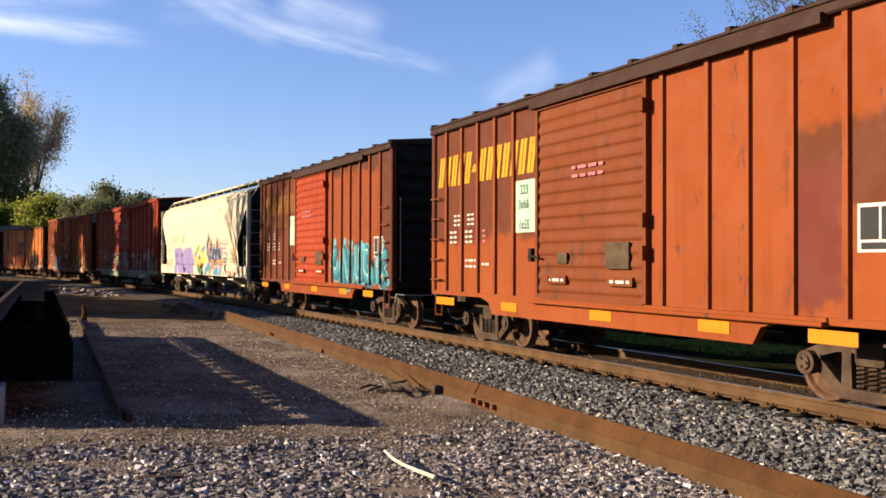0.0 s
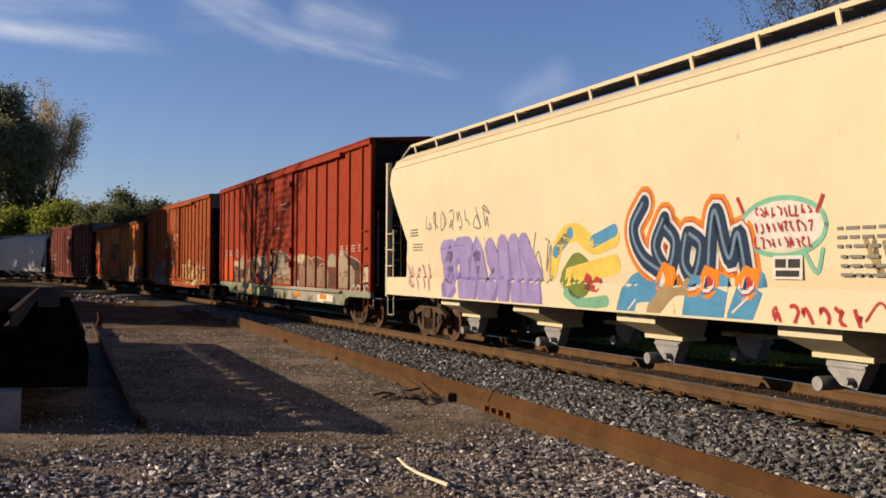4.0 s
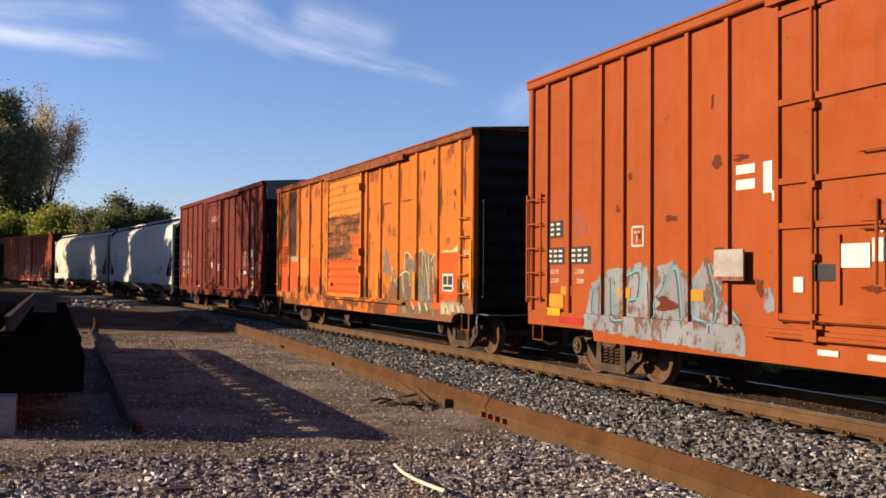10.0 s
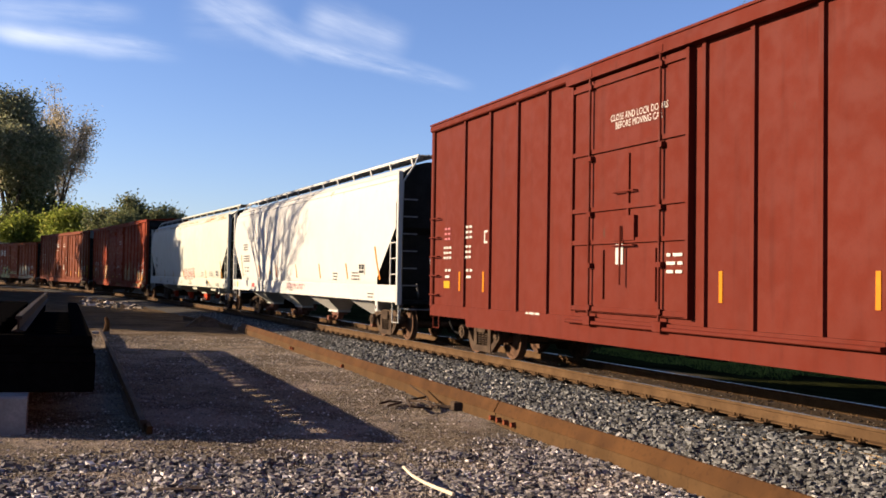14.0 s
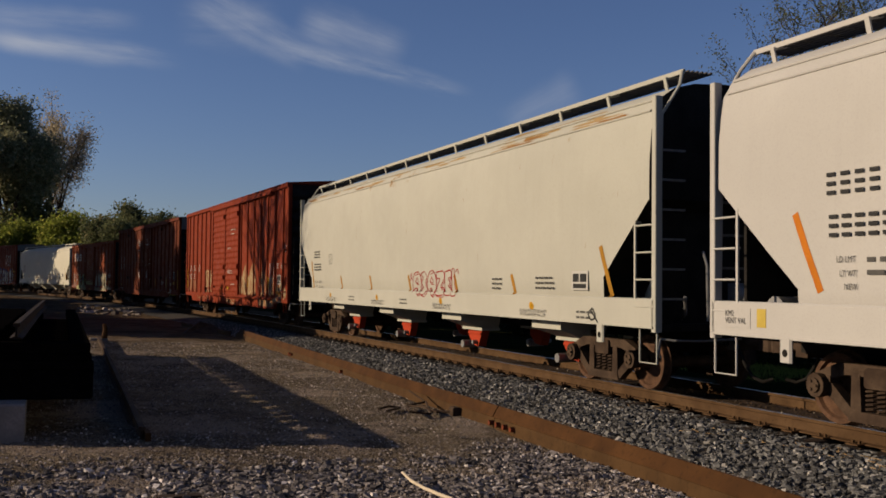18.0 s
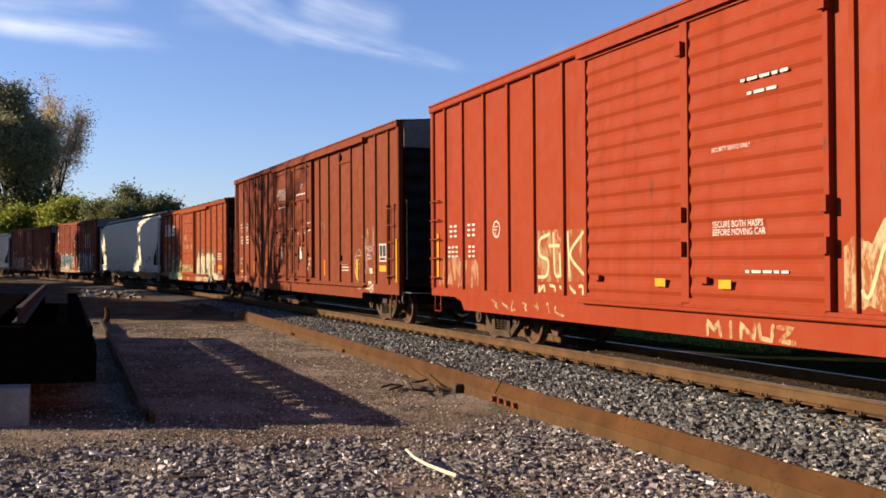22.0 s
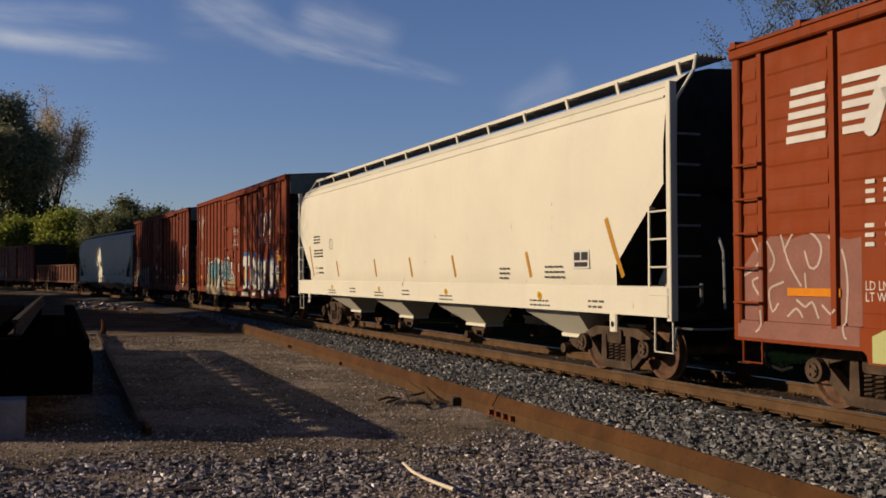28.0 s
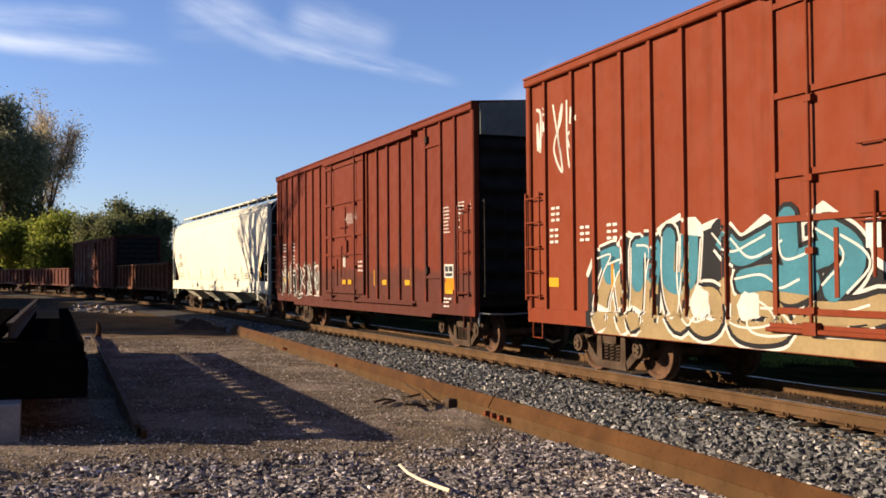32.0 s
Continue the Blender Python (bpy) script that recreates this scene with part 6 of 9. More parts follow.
ragged(c, ((1.7, 1.7), (2.1, 1.8), (2.39, 1.86), (2.7, 1.7), (3.05, 1.75), (3.34, 1.93), (3.74, 2.02), (4.08, 1.9), (4.35, 1.85), (4.55, 1.4), (4.62, 1.1)), lambda x: 0.84 - 0.03 * (x - 1.7), CREAM_WORN, 5.2, 0.09)
ragged(c, ((4.62, 1.25), (5.0, 1.45), (5.14, 1.7), (5.45, 1.82), (5.8, 1.7), (5.95, 1.4), (6.12, 0.95)), 0.78, CREAM_THIN, 5.3, 0.07)
ragged(c, ((1.62, 1.0), (3.0, 1.02), (4.6, 1.0), (6.15, 0.98)), lambda x: 0.82 - 0.03 * (x - 1.7), CREAM_WORN, 5.4, 0.03, 0.0042)
strokes(c, [[(5.05, 1.55), (5.2, 1.76), (5.45, 1.82), (5.7, 1.76), (5.82, 1.6)], [(5.38, 1.72), (5.42, 1.3), (5.4, 0.98)], [(5.48, 1.7), (5.55, 1.3), (5.55, 1.0)], [(3.35, 1.88), (3.7, 1.98), (4.05, 1.86)]], 0.085, SP_CREAM, 0.0055)
_r5 = random.Random(72)
SCRAPE = paint("rust_brown_spray", (0.062, 0.011, 0.0026))
STAIN = paint("thin_rust_stain", (0.112, 0.0195, 0.0032))
_bays5 = [2.4, 3.18, 3.97, 4.78, 5.61, 6.39]
blotches(c, [(b_ + _r5.choice((-1, 1)) * abs(_r5.gauss(0.18, 0.12)), _r5.triangular(1.1, 4.0, 2.0), _r5.uniform(0.08, 0.42), _r5.uniform(0.03, 0.12)) for b_ in _bays5 for _ in range(13)], STAIN, 5.5, label="short smears of rust")
blotches(c, [(b_ + _r5.choice((-1, 1)) * abs(_r5.gauss(0.2, 0.12)), _r5.triangular(1.1, 3.4, 1.9), _r5.uniform(0.06, 0.3), _r5.uniform(0.025, 0.1)) for b_ in _bays5 for _ in range(5)], SCRAPE, 5.6, 0.0062, label="dark scraped rust")
blotches(c, [(-2.97, 3.05, 0.22, 0.14), (-2.54, 3.06, 0.3, 0.08), (-3.99, 2.4, 0.35, 0.1), (-3.08, 3.83, 0.06, 0.2), (-4.97, 3.05, 0.12, 0.1), (-2.86, 1.95, 0.4, 0.08), (-4.74, 2.2, 0.1, 0.16), (-4.2, 1.25, 0.6, 0.2), (-2.2, 1.5, 0.14, 0.2), (-5.3, 2.6, 0.1, 0.1), (-1.2, 1.15, 0.5, 0.08), (0.4, 1.2, 0.7, 0.07), (-0.4, 1.5, 0.3, 0.08), (0.9, 2.6, 0.3, 0.06), (-1.5, 2.7, 0.2, 0.08), (0.2, 1.05, 0.5, 0.08)], SCRAPE, 5.7, 0.0042, label="dark scraped rust")
for x in (-7.0, -5.3, -3.6, 0.15, 2.6, 4.4):
    plate(c, x, x + 0.35, 1.3, 1.45, SP_GOLD, -1.565)
for x0, x1, z0, n in ((-7.4, -6.95, 2.24, 2), (-7.46, -6.9, 1.8, 3), (-6.69, -6.08, 1.8, 3)):
    plate(c, x0, x1, z0, z0 + 0.28, DARK_PRINT, -1.563, "stencil_panel", 0.003)
    bars(c, x0 + 0.04, z0 + 0.04, 0.2, n, y=-1.568, pitch=(x1 - x0) / n / 0.2 * 0.93)
words(c, "LD LMT", -7.37, 1.65, 0.075, None, -1.565)
words(c, "213700", -6.55, 1.65, 0.075, None, -1.565)
words(c, "LT WT", -7.34, 1.5, 0.075, None, -1.565)
words(c, "72300", -6.5, 1.5, 0.075, None, -1.565)
plate(c, -7.4, -6.92, 1.1, 1.32, SP_GOLD, -1.565)
plate(c, -7.38, -6.95, 0.97, 1.09, YELLOW, -1.612)
strokes(c, [[(-4.92, 2.05), (-4.92, 2.32), (-4.64, 2.32), (-4.64, 2.05), (-4.92, 2.05)]], 0.025, WHITE, 0.004, sharp=True, name="plate_badge")
words(c, "PLATE", -4.78, 2.22, 0.045, None, -1.566, align="CENTER")
words(c, "F", -4.78, 2.09, 0.1, None, -1.566, align="CENTER")
blotches(c, [(-6.4, 2.42, 0.5, 0.36)], paint("faded_rose_patch", (0.15, 0.04, 0.025)), 5.8, 0.0026, "overspray", "faded rose overspray")
for x0, x1, z0, z1 in ((-2.62, -2.28, 2.86, 2.97), (-2.62, -2.28, 2.67, 2.79), (-2.13, -1.98, 2.6, 2.97), (-1.98, -1.9, 2.5, 2.62)):
    plate(c, x0, x1, z0, z1, WHITE, -1.562, "paper_notice", 0.003)
plate(c, -2.9, -2.35, 1.6, 1.95, CONCRETE, -1.66, "placard_holder", 0.02)
plate(c, -2.93, -2.32, 1.57, 1.62, RUST_GATE, -1.67, "placard_holder", 0.03)
words(c, "CLOSE AND LOCK\nDOORS BEFORE\nMOVING CAR", 0.37, 3.27, 0.1, None, -1.635, align="CENTER")
for x0, x1, z0, z1, m_ in ((-0.91, -0.45, 1.72, 1.97, WHITE), (-0.42, -0.24, 1.78, 2.02, WHITE), (-1.3, -0.92, 1.58, 1.76, DARK_PRINT), (-1.55, -1.4, 1.45, 1.62, WHITE)):
    plate(c, x0, x1, z0, z1, m_, -1.632, "paper_notice", 0.003)
strokes(c, [[(-0.5, 2.36), (-0.3, 2.42), (-0.1, 2.36)], [(-0.3, 2.28), (-0.36, 2.18), (-0.3, 2.08), (-0.24, 2.18), (-0.3, 2.28)]], 0.03, SP_WHITE, 0.006)
strokes(c, scribble(0.1, 0.5, 1.55, 1.8, 3, 73, 4), 0.018, SP_WHITE, 0.006)
for x in (-1.2, -0.5):
    plate(c, x, x + 0.3, 0.78, 0.84, WHITE, -1.612)
for k, t in enumerate(("EXW  10-8", "EXH  16-9", "EW    9-7", "IL", "IW", "FLR H", "EMPTY CG", "CU. FT.")):
    words(c, t, 6.45, 2.36 - k * 0.1, 0.07, None, -1.565)
small_print(c, 6.98, 2.36, 0.18, 8, 0.052)
consolidated(c, 6.45, 1.28, 0.58, 0.32, -1.57)
plate(c, 6.5, 7.0, 1.08, 1.25, SP_GOLD, -1.57)
plate(c, 6.52, 6.98, 0.99, 1.06, YELLOW, -1.612)
plate(c, 4.72, 5.78, 0.65, 0.77, paint("red_board", (0.207, 0.0139, 0.00918)), -1.612, "sign_board")
words(c, "2 INCH HF COMP SHOES", 4.78, 0.68, 0.075, None, -1.622)
plate(c, -7.0, -6.2, 0.86, 0.96, paint("red_board_b", (0.207, 0.0139, 0.00918)), -1.612, "sign_board")
words(c, "LIFT AND JACK HERE", 6.6, 0.84, 0.07, None, -1.612)

# bright orange patches on the yellow car
c = cars[6]
WORN_PALE = flaking("worn_pale_spray", (0.2, 0.185, 0.135), (0.1, 0.05, 0.022), 0.66, 3.0, (1.6, 1.6, 0.7), 6.1)
WORN = flaking("worn_grey_spray", (0.115, 0.098, 0.068), (0.11, 0.04, 0.011), 0.54, 2.4, (2.0, 2.0, 0.6), 6.2, (0.05, 0.04, 0.035))
SMOKE = paint("grey_overspray", (0.1, 0.075, 0.06))
BROWN_STAIN, AMBER_STAIN = paint("brown_rust_stain", (0.055, 0.02, 0.007)), paint("thin_brown_stain", (0.15, 0.045, 0.007))
for x0, x1, z0, z1 in ((-7.46, -6.66, 0.95, 2.8), (-6.35, -5.35, 1.14, 2.0), (-4.1, -3.0, 1.25, 2.1), (6.16, 7.1, 1.08, 2.09)):
    plate(c, x0, x1, z0, z1, SP_BRIGHT, -1.563, "repaint_patch", 0.003, "bright orange repainted patch")
area(c, lambda x: 1.06, lambda x: 0.92, 4.6, 5.05, SP_BRIGHT, 0.006, name="repaint_patch")
area(c, lambda x: 1.2, lambda x: 0.9, 5.85, 6.35, SP_BRIGHT, 0.006, name="repaint_patch")
area(c, lambda x: 0.95, lambda x: 0.72, 3.2, 3.75, SP_BRIGHT, 0.006, name="repaint_patch")
PEEL_DARK = flaking("bared_door_steel", (0.042, 0.017, 0.008), (0.19, 0.062, 0.01), 0.62, 1.6, (0.45, 0.45, 3.4), 6.6, (0.09, 0.03, 0.01))
ragged(c, ((-1.85, 3.2), (-0.8, 3.26), (0.3, 3.2), (1.08, 3.22)), lambda x: 1.97, PEEL, 6.3, 0.06, 0.003, "peeled_paint", "peeling yellow and brown paint on the door")
ragged(c, ((-1.8, 3.18), (-0.5, 3.22), (1.0, 3.16)), 2.92, PEEL_DARK, 6.4, 0.07, 0.0045, "peeled_paint")
ragged(c, ((-1.82, 2.42), (-0.6, 2.36), (0.45, 2.4)), 2.05, PEEL_DARK, 6.5, 0.07, 0.0045, "peeled_paint")
ragged(c, ((-1.82, 2.8), (-1.0, 2.72), (0.2, 2.75)), 2.62, PEEL_DARK, 6.7, 0.06, 0.0045, "peeled_paint")
area(c, lambda x: 1.99, lambda x: 1.1, -1.82, 1.08, SP_BRIGHT, 0.004, name="repaint_patch", label="bright orange repainted patch")
area(c, lambda x: 2.68, lambda x: 1.97, 0.42, 1.08, SP_BRIGHT, 0.006, name="repaint_patch", label="bright orange repainted patch")
ragged(c, ((-6.55, 4.28), (-5.58, 4.28)), 2.2, paint("bare_brown", (0.034, 0.014, 0.008)), 6.8, 0.03, 0.003, "bare_patch", "scraped brown patch of bare steel")
plate(c, -6.4, -5.4, 2.02, 2.17, WORN_PALE, -1.563, "repaint_patch", 0.003)
plate(c, -5.0, -4.2, 1.5, 2.12, paint("tan_repaint", (0.27, 0.115, 0.02)), -1.563, "repaint_patch", 0.003)
blotches(c, [(-7.2, 3.3, 0.5, 0.7), (2.75, 1.95, 0.5, 0.55), (3.0, 1.7, 0.3, 0.3)], SMOKE, 6.5, 0.0026, "overspray", "grey overspray")
_r6 = random.Random(64)
_posts6 = [*RIB50L, *RIB50R]
blotches(c, [(p_ + 0.13 + 0.05 * _r6.random(), _r6.uniform(1.5, 4.0), _r6.uniform(0.05, 0.12), _r6.uniform(0.3, 1.1)) for p_ in _posts6 for _ in range(2)], BROWN_STAIN, 6.6, label="brown rust down beside the posts")
blotches(c, [(max(-7.4, min(7.4, p_ + _r6.uniform(-0.6, 0.6))), _r6.triangular(1.05, 3.4, 1.1), _r6.uniform(0.08, 0.5), _r6.uniform(0.05, 0.3)) for p_ in _posts6 for _ in range(3)], AMBER_STAIN, 6.7, 0.0024, label="thin brown stains")
blotches(c, [(5.3, 3.8, 0.1, 0.3), (5.84, 4.05, 0.09, 0.16), (6.97, 3.3, 0.12, 0.14), (6.95, 3.05, 0.05, 0.2), (2.9, 3.33, 0.7, 0.04), (4.2, 3.32, 0.85, 0.04), (-0.36, 3.95, 0.06, 0.26), (-5.2, 3.6, 0.12, 0.7), (-2.2, 3.0, 0.16, 0.3), (1.28, 2.2, 0.12, 1.0), (1.3, 1.6, 0.1, 0.5)], BROWN_STAIN, 6.9, 0.005, label="brown rust spots")
consolidated(c, 6.37, 1.28, 0.55, 0.36, -1.57)
for t_, x, z, s_ in ((4, -7.3, 2.28, 0.24), (5, -7.32, 1.85, 0.22)):
    bars(c, x, z, s_, t_, DARK_PRINT, y=-1.567, pitch=0.72 if t_ == 4 else 0.6)
plate(c, 7.82, 7.92, 1.15, 2.3, AMBER, -1.63)
for x in (2.3, 4.76):
    plate(c, x, x + 0.17, 1.08, 1.67, SP_ORANGE, -1.58 - 0.05, "reflector", 0.004)
ragged(c, ((3.25, 1.62), (3.35, 1.8), (3.6, 1.5), (3.9, 1.66), (4.2, 1.72), (4.5, 1.66), (4.62, 1.3)), 1.1, WORN, 6.15, 0.05)
ragged(c, ((4.1, 1.85), (4.2, 2.12), (4.45, 2.08), (4.62, 1.9), (4.95, 2.12), (5.2, 2.18), (5.55, 2.06), (5.8, 2.04), (6.05, 2.08)), 0.74, WORN, 6.25, 0.03, 0.0028)
ragged(c, ((6.3, 2.1), (6.5, 2.14), (6.8, 2.12), (6.95, 2.16), (7.12, 2.24)), 2.07, SP_CREAM, 6.3, 0.02, 0.005)
ragged(c, ((6.35, 1.06), (6.8, 1.08), (7.4, 1.06), (7.55, 0.95)), 0.8, WORN_PALE, 6.35, 0.03, 0.004)
strokes(c, [[(3.27, 1.45), (3.3, 1.82), (3.42, 1.6), (3.55, 1.35), (3.85, 1.62), (4.2, 1.7), (4.45, 1.64), (4.5, 1.35)], [(3.75, 1.35), (3.8, 1.62), (4.0, 1.6), (4.1, 1.2)], [(4.1, 1.72), (4.16, 2.14), (4.35, 2.12), (4.5, 2.04), (4.62, 1.95)],
            [(4.95, 2.1), (5.2, 2.2), (5.35, 2.05), (5.5, 1.6), (5.55, 1.25)], [(5.2, 2.15), (5.22, 1.6)], [(5.55, 2.05), (5.62, 1.6), (5.6, 1.1)], [(5.72, 1.9), (5.85, 2.06), (6.05, 2.02)], [(5.8, 1.8), (5.85, 1.4)]], 0.026, SP_CREAM, 0.0065, sharp=True)
strokes(c, [[(x, 1.05), (x + 0.05, 0.95), (x + 0.13, 0.84)] for x in (4.7, 5.1, 5.5, 6.4, 6.65, 6.95, 7.2)], 0.05, SP_CREAM, 0.0065)
blotches(c, [(4.75, 1.75, 0.2, 0.24), (5.05, 1.35, 0.2, 0.3), (5.75, 1.1, 0.25, 0.12)], paint("blue_grey_spray", (0.055, 0.062, 0.07)), 6.95, 0.006, "graffiti")
strokes(c, scribble(7.35, 7.8, 1.95, 2.15, 4, 83, 5), 0.018, SP_WHITE, 0.005)
strokes(c, scribble(7.35, 7.8, 1.35, 1.52, 4, 84, 5), 0.018, SP_WHITE, 0.005)

# stencils of the plug-door cars
for c_n, A in ((7, 8.15), (14, 8.07), (15, 8.03)):
    c = cars[c_n]
    if c_n != 14:
        bars(c, -A + 0.75, 2.42, 0.26, 2, SP_PINK if c_n == 7 else None, pitch=0.7)
        bars(c, -A + 1.9, 2.42, 0.26, 2, pitch=0.7)
        bars(c, -A + 0.7, 2.02, 0.26, 3, pitch=0.6)
        bars(c, -A + 1.9, 2.02, 0.26, 2, pitch=0.6)
        small_print(c, -A + 0.8, 1.75, 0.3, 2, 0.07)
        small_print(c, -A + 1.95, 1.75, 0.3, 2, 0.07)
    if c_n == 7:
        words(c, "CLOSE AND LOCK DOORS\nBEFORE MOVING CAR", 0.17, 3.99, 0.105, None, -1.632, align="CENTER")
    else:
        words(c, "CLOSE AND LOCK\nBOTH DOORS BEFORE\nMOVING CAR", *((0.3, 3.2) if c_n == 15 else (0.45, 3.42)), 0.085, None, -1.632, align="CENTER")
        if c_n == 14:
            words(c, "VERROUILLER LA\nPORTE AVANT DE\nDEPLACER LE WAGON", 0.45, 2.98, 0.085, None, -1.632, align="CENTER")
            words(c, "OPEN   CLOSE\nOUVRE  FERMEZ", 0.0, 2.42, 0.06, None, -1.632, align="CENTER")
            words(c, "RELEASE ROD", 0.75, 0.76, 0.07, None, -1.61)
    xa, xb, za = {7: (5.3, 6.4, 2.42), 14: (6.68, 6.68, 2.36), 15: (6.45, 7.2, 3.0)}[c_n]
    if c_n == 14:
        for k, s_ in enumerate(("EXH. W.", "EXW. H.", "H.", "EMPTY C.G.", "FLOOR H.")):
            words(c, s_, xa, za - k * 0.12, 0.065, None, -1.565)
        small_print(c, xa + 0.42, za, 0.18, 5, 0.06)
    else:
        data_panel(c, xa, za, 8, 0.07)
    if c_n != 14:
        data_panel(c, xb, za + 0.06, 4, 0.07)
    consolidated(c, {7: 6.38, 14: 6.68, 15: 6.47}[c_n], {7: 1.5, 14: 1.55, 15: 1.55}[c_n], 0.46, 0.34 if c_n != 15 else 0.28, -1.57)
    plate(c, *{7: (6.38, 6.88, 1.18, 1.33), 14: (7.42, 7.85, 2.07, 2.25), 15: (6.5, 6.9, 1.22, 1.45)}[c_n], YELLOW, -1.57 if c_n != 14 else -1.72)
    small_print(c, 6.3, 1.1, 0.6, 1, 0.05)
    small_print(c, 6.5, 1.03, 0.35, 2, 0.045, y=-1.607)
    for x in (-6.6, -5.4, 1.95, 4.5):
        plate(c, x, x + 0.07, 1.35, 1.75, AMBER if c_n != 15 else SP_GOLD, -1.563)
    plate(c, -A + 0.72, -A + 1.05, 1.4, 1.55, YELLOW, -1.563)
    plate(c, -0.4, -0.2, 1.85, 2.15, WHITE, -1.635, "paper_notice", 0.003)
    small_print(c, 0.9, 1.95, 0.4, 3, 0.06, y=-1.632)
    small_print(c, -3.4, 1.0, 0.6, 1, 0.05, y=-1.607)
c = cars[7]
plate(c, 7.1, 7.18, 1.2, 2.05, YELLOW, -1.563)
plate(c, 5.25, 5.6, 1.55, 1.7, WHITE, -1.563, "paper_notice", 0.003)
plate(c, -5.35, -5.1, 2.3, 2.55, WHITE, -1.562, "plate_badge", 0.003)
plate(c, -5.3, -5.15, 2.34, 2.51, P7, -1.566, "plate_badge", 0.002)

# hoppers: small print and the slanting yellow stripes
MID_PRINT = paint("faded_dark_print", (0.06, 0.058, 0.054))
TOP_STRIPES = {8: (-8.34, 2.43, -7.97, 8.2, 2.4, 8.55), 9: (-8.52, 2.24, -8.3, 8.53, 2.2, 8.83), 13: (-8.76, 2.46, -8.34, 8.5, 2.43, 8.92), 16: (-8.2, 2.4, -7.9, 8.2, 2.4, 8.5)}
LOW_STRIPES = {8: (-5.19, -2.42, 0.3, 3.05, 5.75), 9: (-5.4, -2.77, 0.08, 2.8, 5.45), 13: (-5.85, -2.5, 0.04, 2.55, 5.87), 16: (-5.5, -2.5, 0.0, 2.5, 5.5)}
# left end of the reporting mark, its height, character height
MARK_AT = {8: (-7.83, 2.6, 0.24), 9: (-8.19, 2.34, 0.2), 13: (-8.26, 2.54, 0.22), 16: (-7.8, 2.54, 0.22)}
for c_n in (8, 9, 13, 16):
    c, A = cars[c_n], {8: 9.85, 9: 9.95, 13: 10.1, 16: 9.55}[c_n]
    mx, mz, ms = MARK_AT[c_n]
    bars(c, mx, mz, ms, 4, DARK_PRINT, y=-1.62, pitch=0.85)
    bars(c, mx + 0.03, mz - ms * 1.9, ms, 5 if c_n == 9 else 6, DARK_PRINT, y=-1.618, pitch=0.78)
    lz = {8: 1.87, 9: 1.58, 13: 1.76, 16: 1.76}[c_n]
    words(c, "LD LMT", mx + 0.12, lz, 0.07, MID_PRINT, -1.603)
    words(c, "LT WT", mx + 0.16, lz - 0.15, 0.07, MID_PRINT, -1.6)
    if c_n == 9:
        words(c, "220600 LB", mx + 0.52, lz, 0.07, MID_PRINT, -1.603)
        words(c, "65400 LB", mx + 0.58, lz - 0.15, 0.07, MID_PRINT, -1.6)
    else:
        small_print(c, mx + 0.55, lz, 0.5, 2, 0.07, MID_PRINT, y=-1.6)
    if c_n == 8:
        words(c, "NEW", mx + 0.22, lz - 0.29, 0.07, MID_PRINT, -1.594)
    px, pz = mx + {8: 1.6, 9: 1.63, 13: 1.72, 16: 1.6}[c_n], mz - 0.2
    strokes(c, [[(px, pz), (px + 0.29, pz), (px + 0.29, pz + 0.27), (px, pz + 0.27), (px, pz)]], 0.016, MID_PRINT, 0.004, sharp=True, name="plate_badge")
    words(c, "PLATE", px + 0.145, pz + 0.19, 0.035, MID_PRINT, -1.617, align="CENTER")
    words(c, "C", px + 0.145, pz + 0.06, 0.09, MID_PRINT, -1.617, align="CENTER")
    stripe = SP_ORANGE if c_n == 8 else SP_GOLD
    x0, z0, x1, x2, z2, x3 = TOP_STRIPES[c_n]
    for u, z, v in ((x0, z0, x1), (x2, z2, x3)):
        strokes(c, [[(u, z), (v, 1.43 if c_n == 9 else 1.55)]], 0.1, stripe, 0.004, sharp=True, name="reflector", caps=False)
    for u in LOW_STRIPES[c_n]:
        strokes(c, [[(u, 1.78 if c_n == 9 else 1.98), (u + 0.14, 1.43 if c_n == 9 else 1.54)]], 0.1, stripe, 0.004, sharp=True, name="reflector", caps=False)
    consolidated(c, {8: 6.9, 9: 7.66, 13: 7.5, 16: 6.9}[c_n], 1.52 if c_n == 9 else 1.68, 0.5, 0.3, -1.6)
    small_print(c, A - 5.3, 1.68, 0.4, 3, 0.045, MID_PRINT, y=-1.6)
    small_print(c, A - 3.55, 1.7, 0.65, 3, 0.045, MID_PRINT, y=-1.6)
    for u in {8: (), 9: (-6.33, -2.1, 2.14, 6.3), 13: (-6.23, -2.06, 2.27, 6.4), 16: (-2.0, 2.2)}[c_n]:
        strokes(c, [[(u - 0.03, 1.24), (u + 0.03, 1.22)]], 0.12, YELLOW, 0.003, name="reflector")
        if c_n == 9:
            words(c, "CLOSE HOPPER GATES AND ROOF\nHATCHES BEFORE MOVING CAR", u + 0.05, 1.12, 0.055, MID_PRINT, -1.624, align="CENTER")
        else:
            small_print(c, u - 0.35, 1.13, 0.7, 2, 0.04, MID_PRINT, y=-1.624)
    small_print(c, -0.4, 1.2, 0.5, 2, 0.045, MID_PRINT, y=-1.624)
    small_print(c, -4.5, 1.2, 0.5, 2, 0.045, MID_PRINT, y=-1.624)
    small_print(c, A - 2.1, 1.16, 0.45, 2, 0.045, MID_PRINT, y=-1.624)
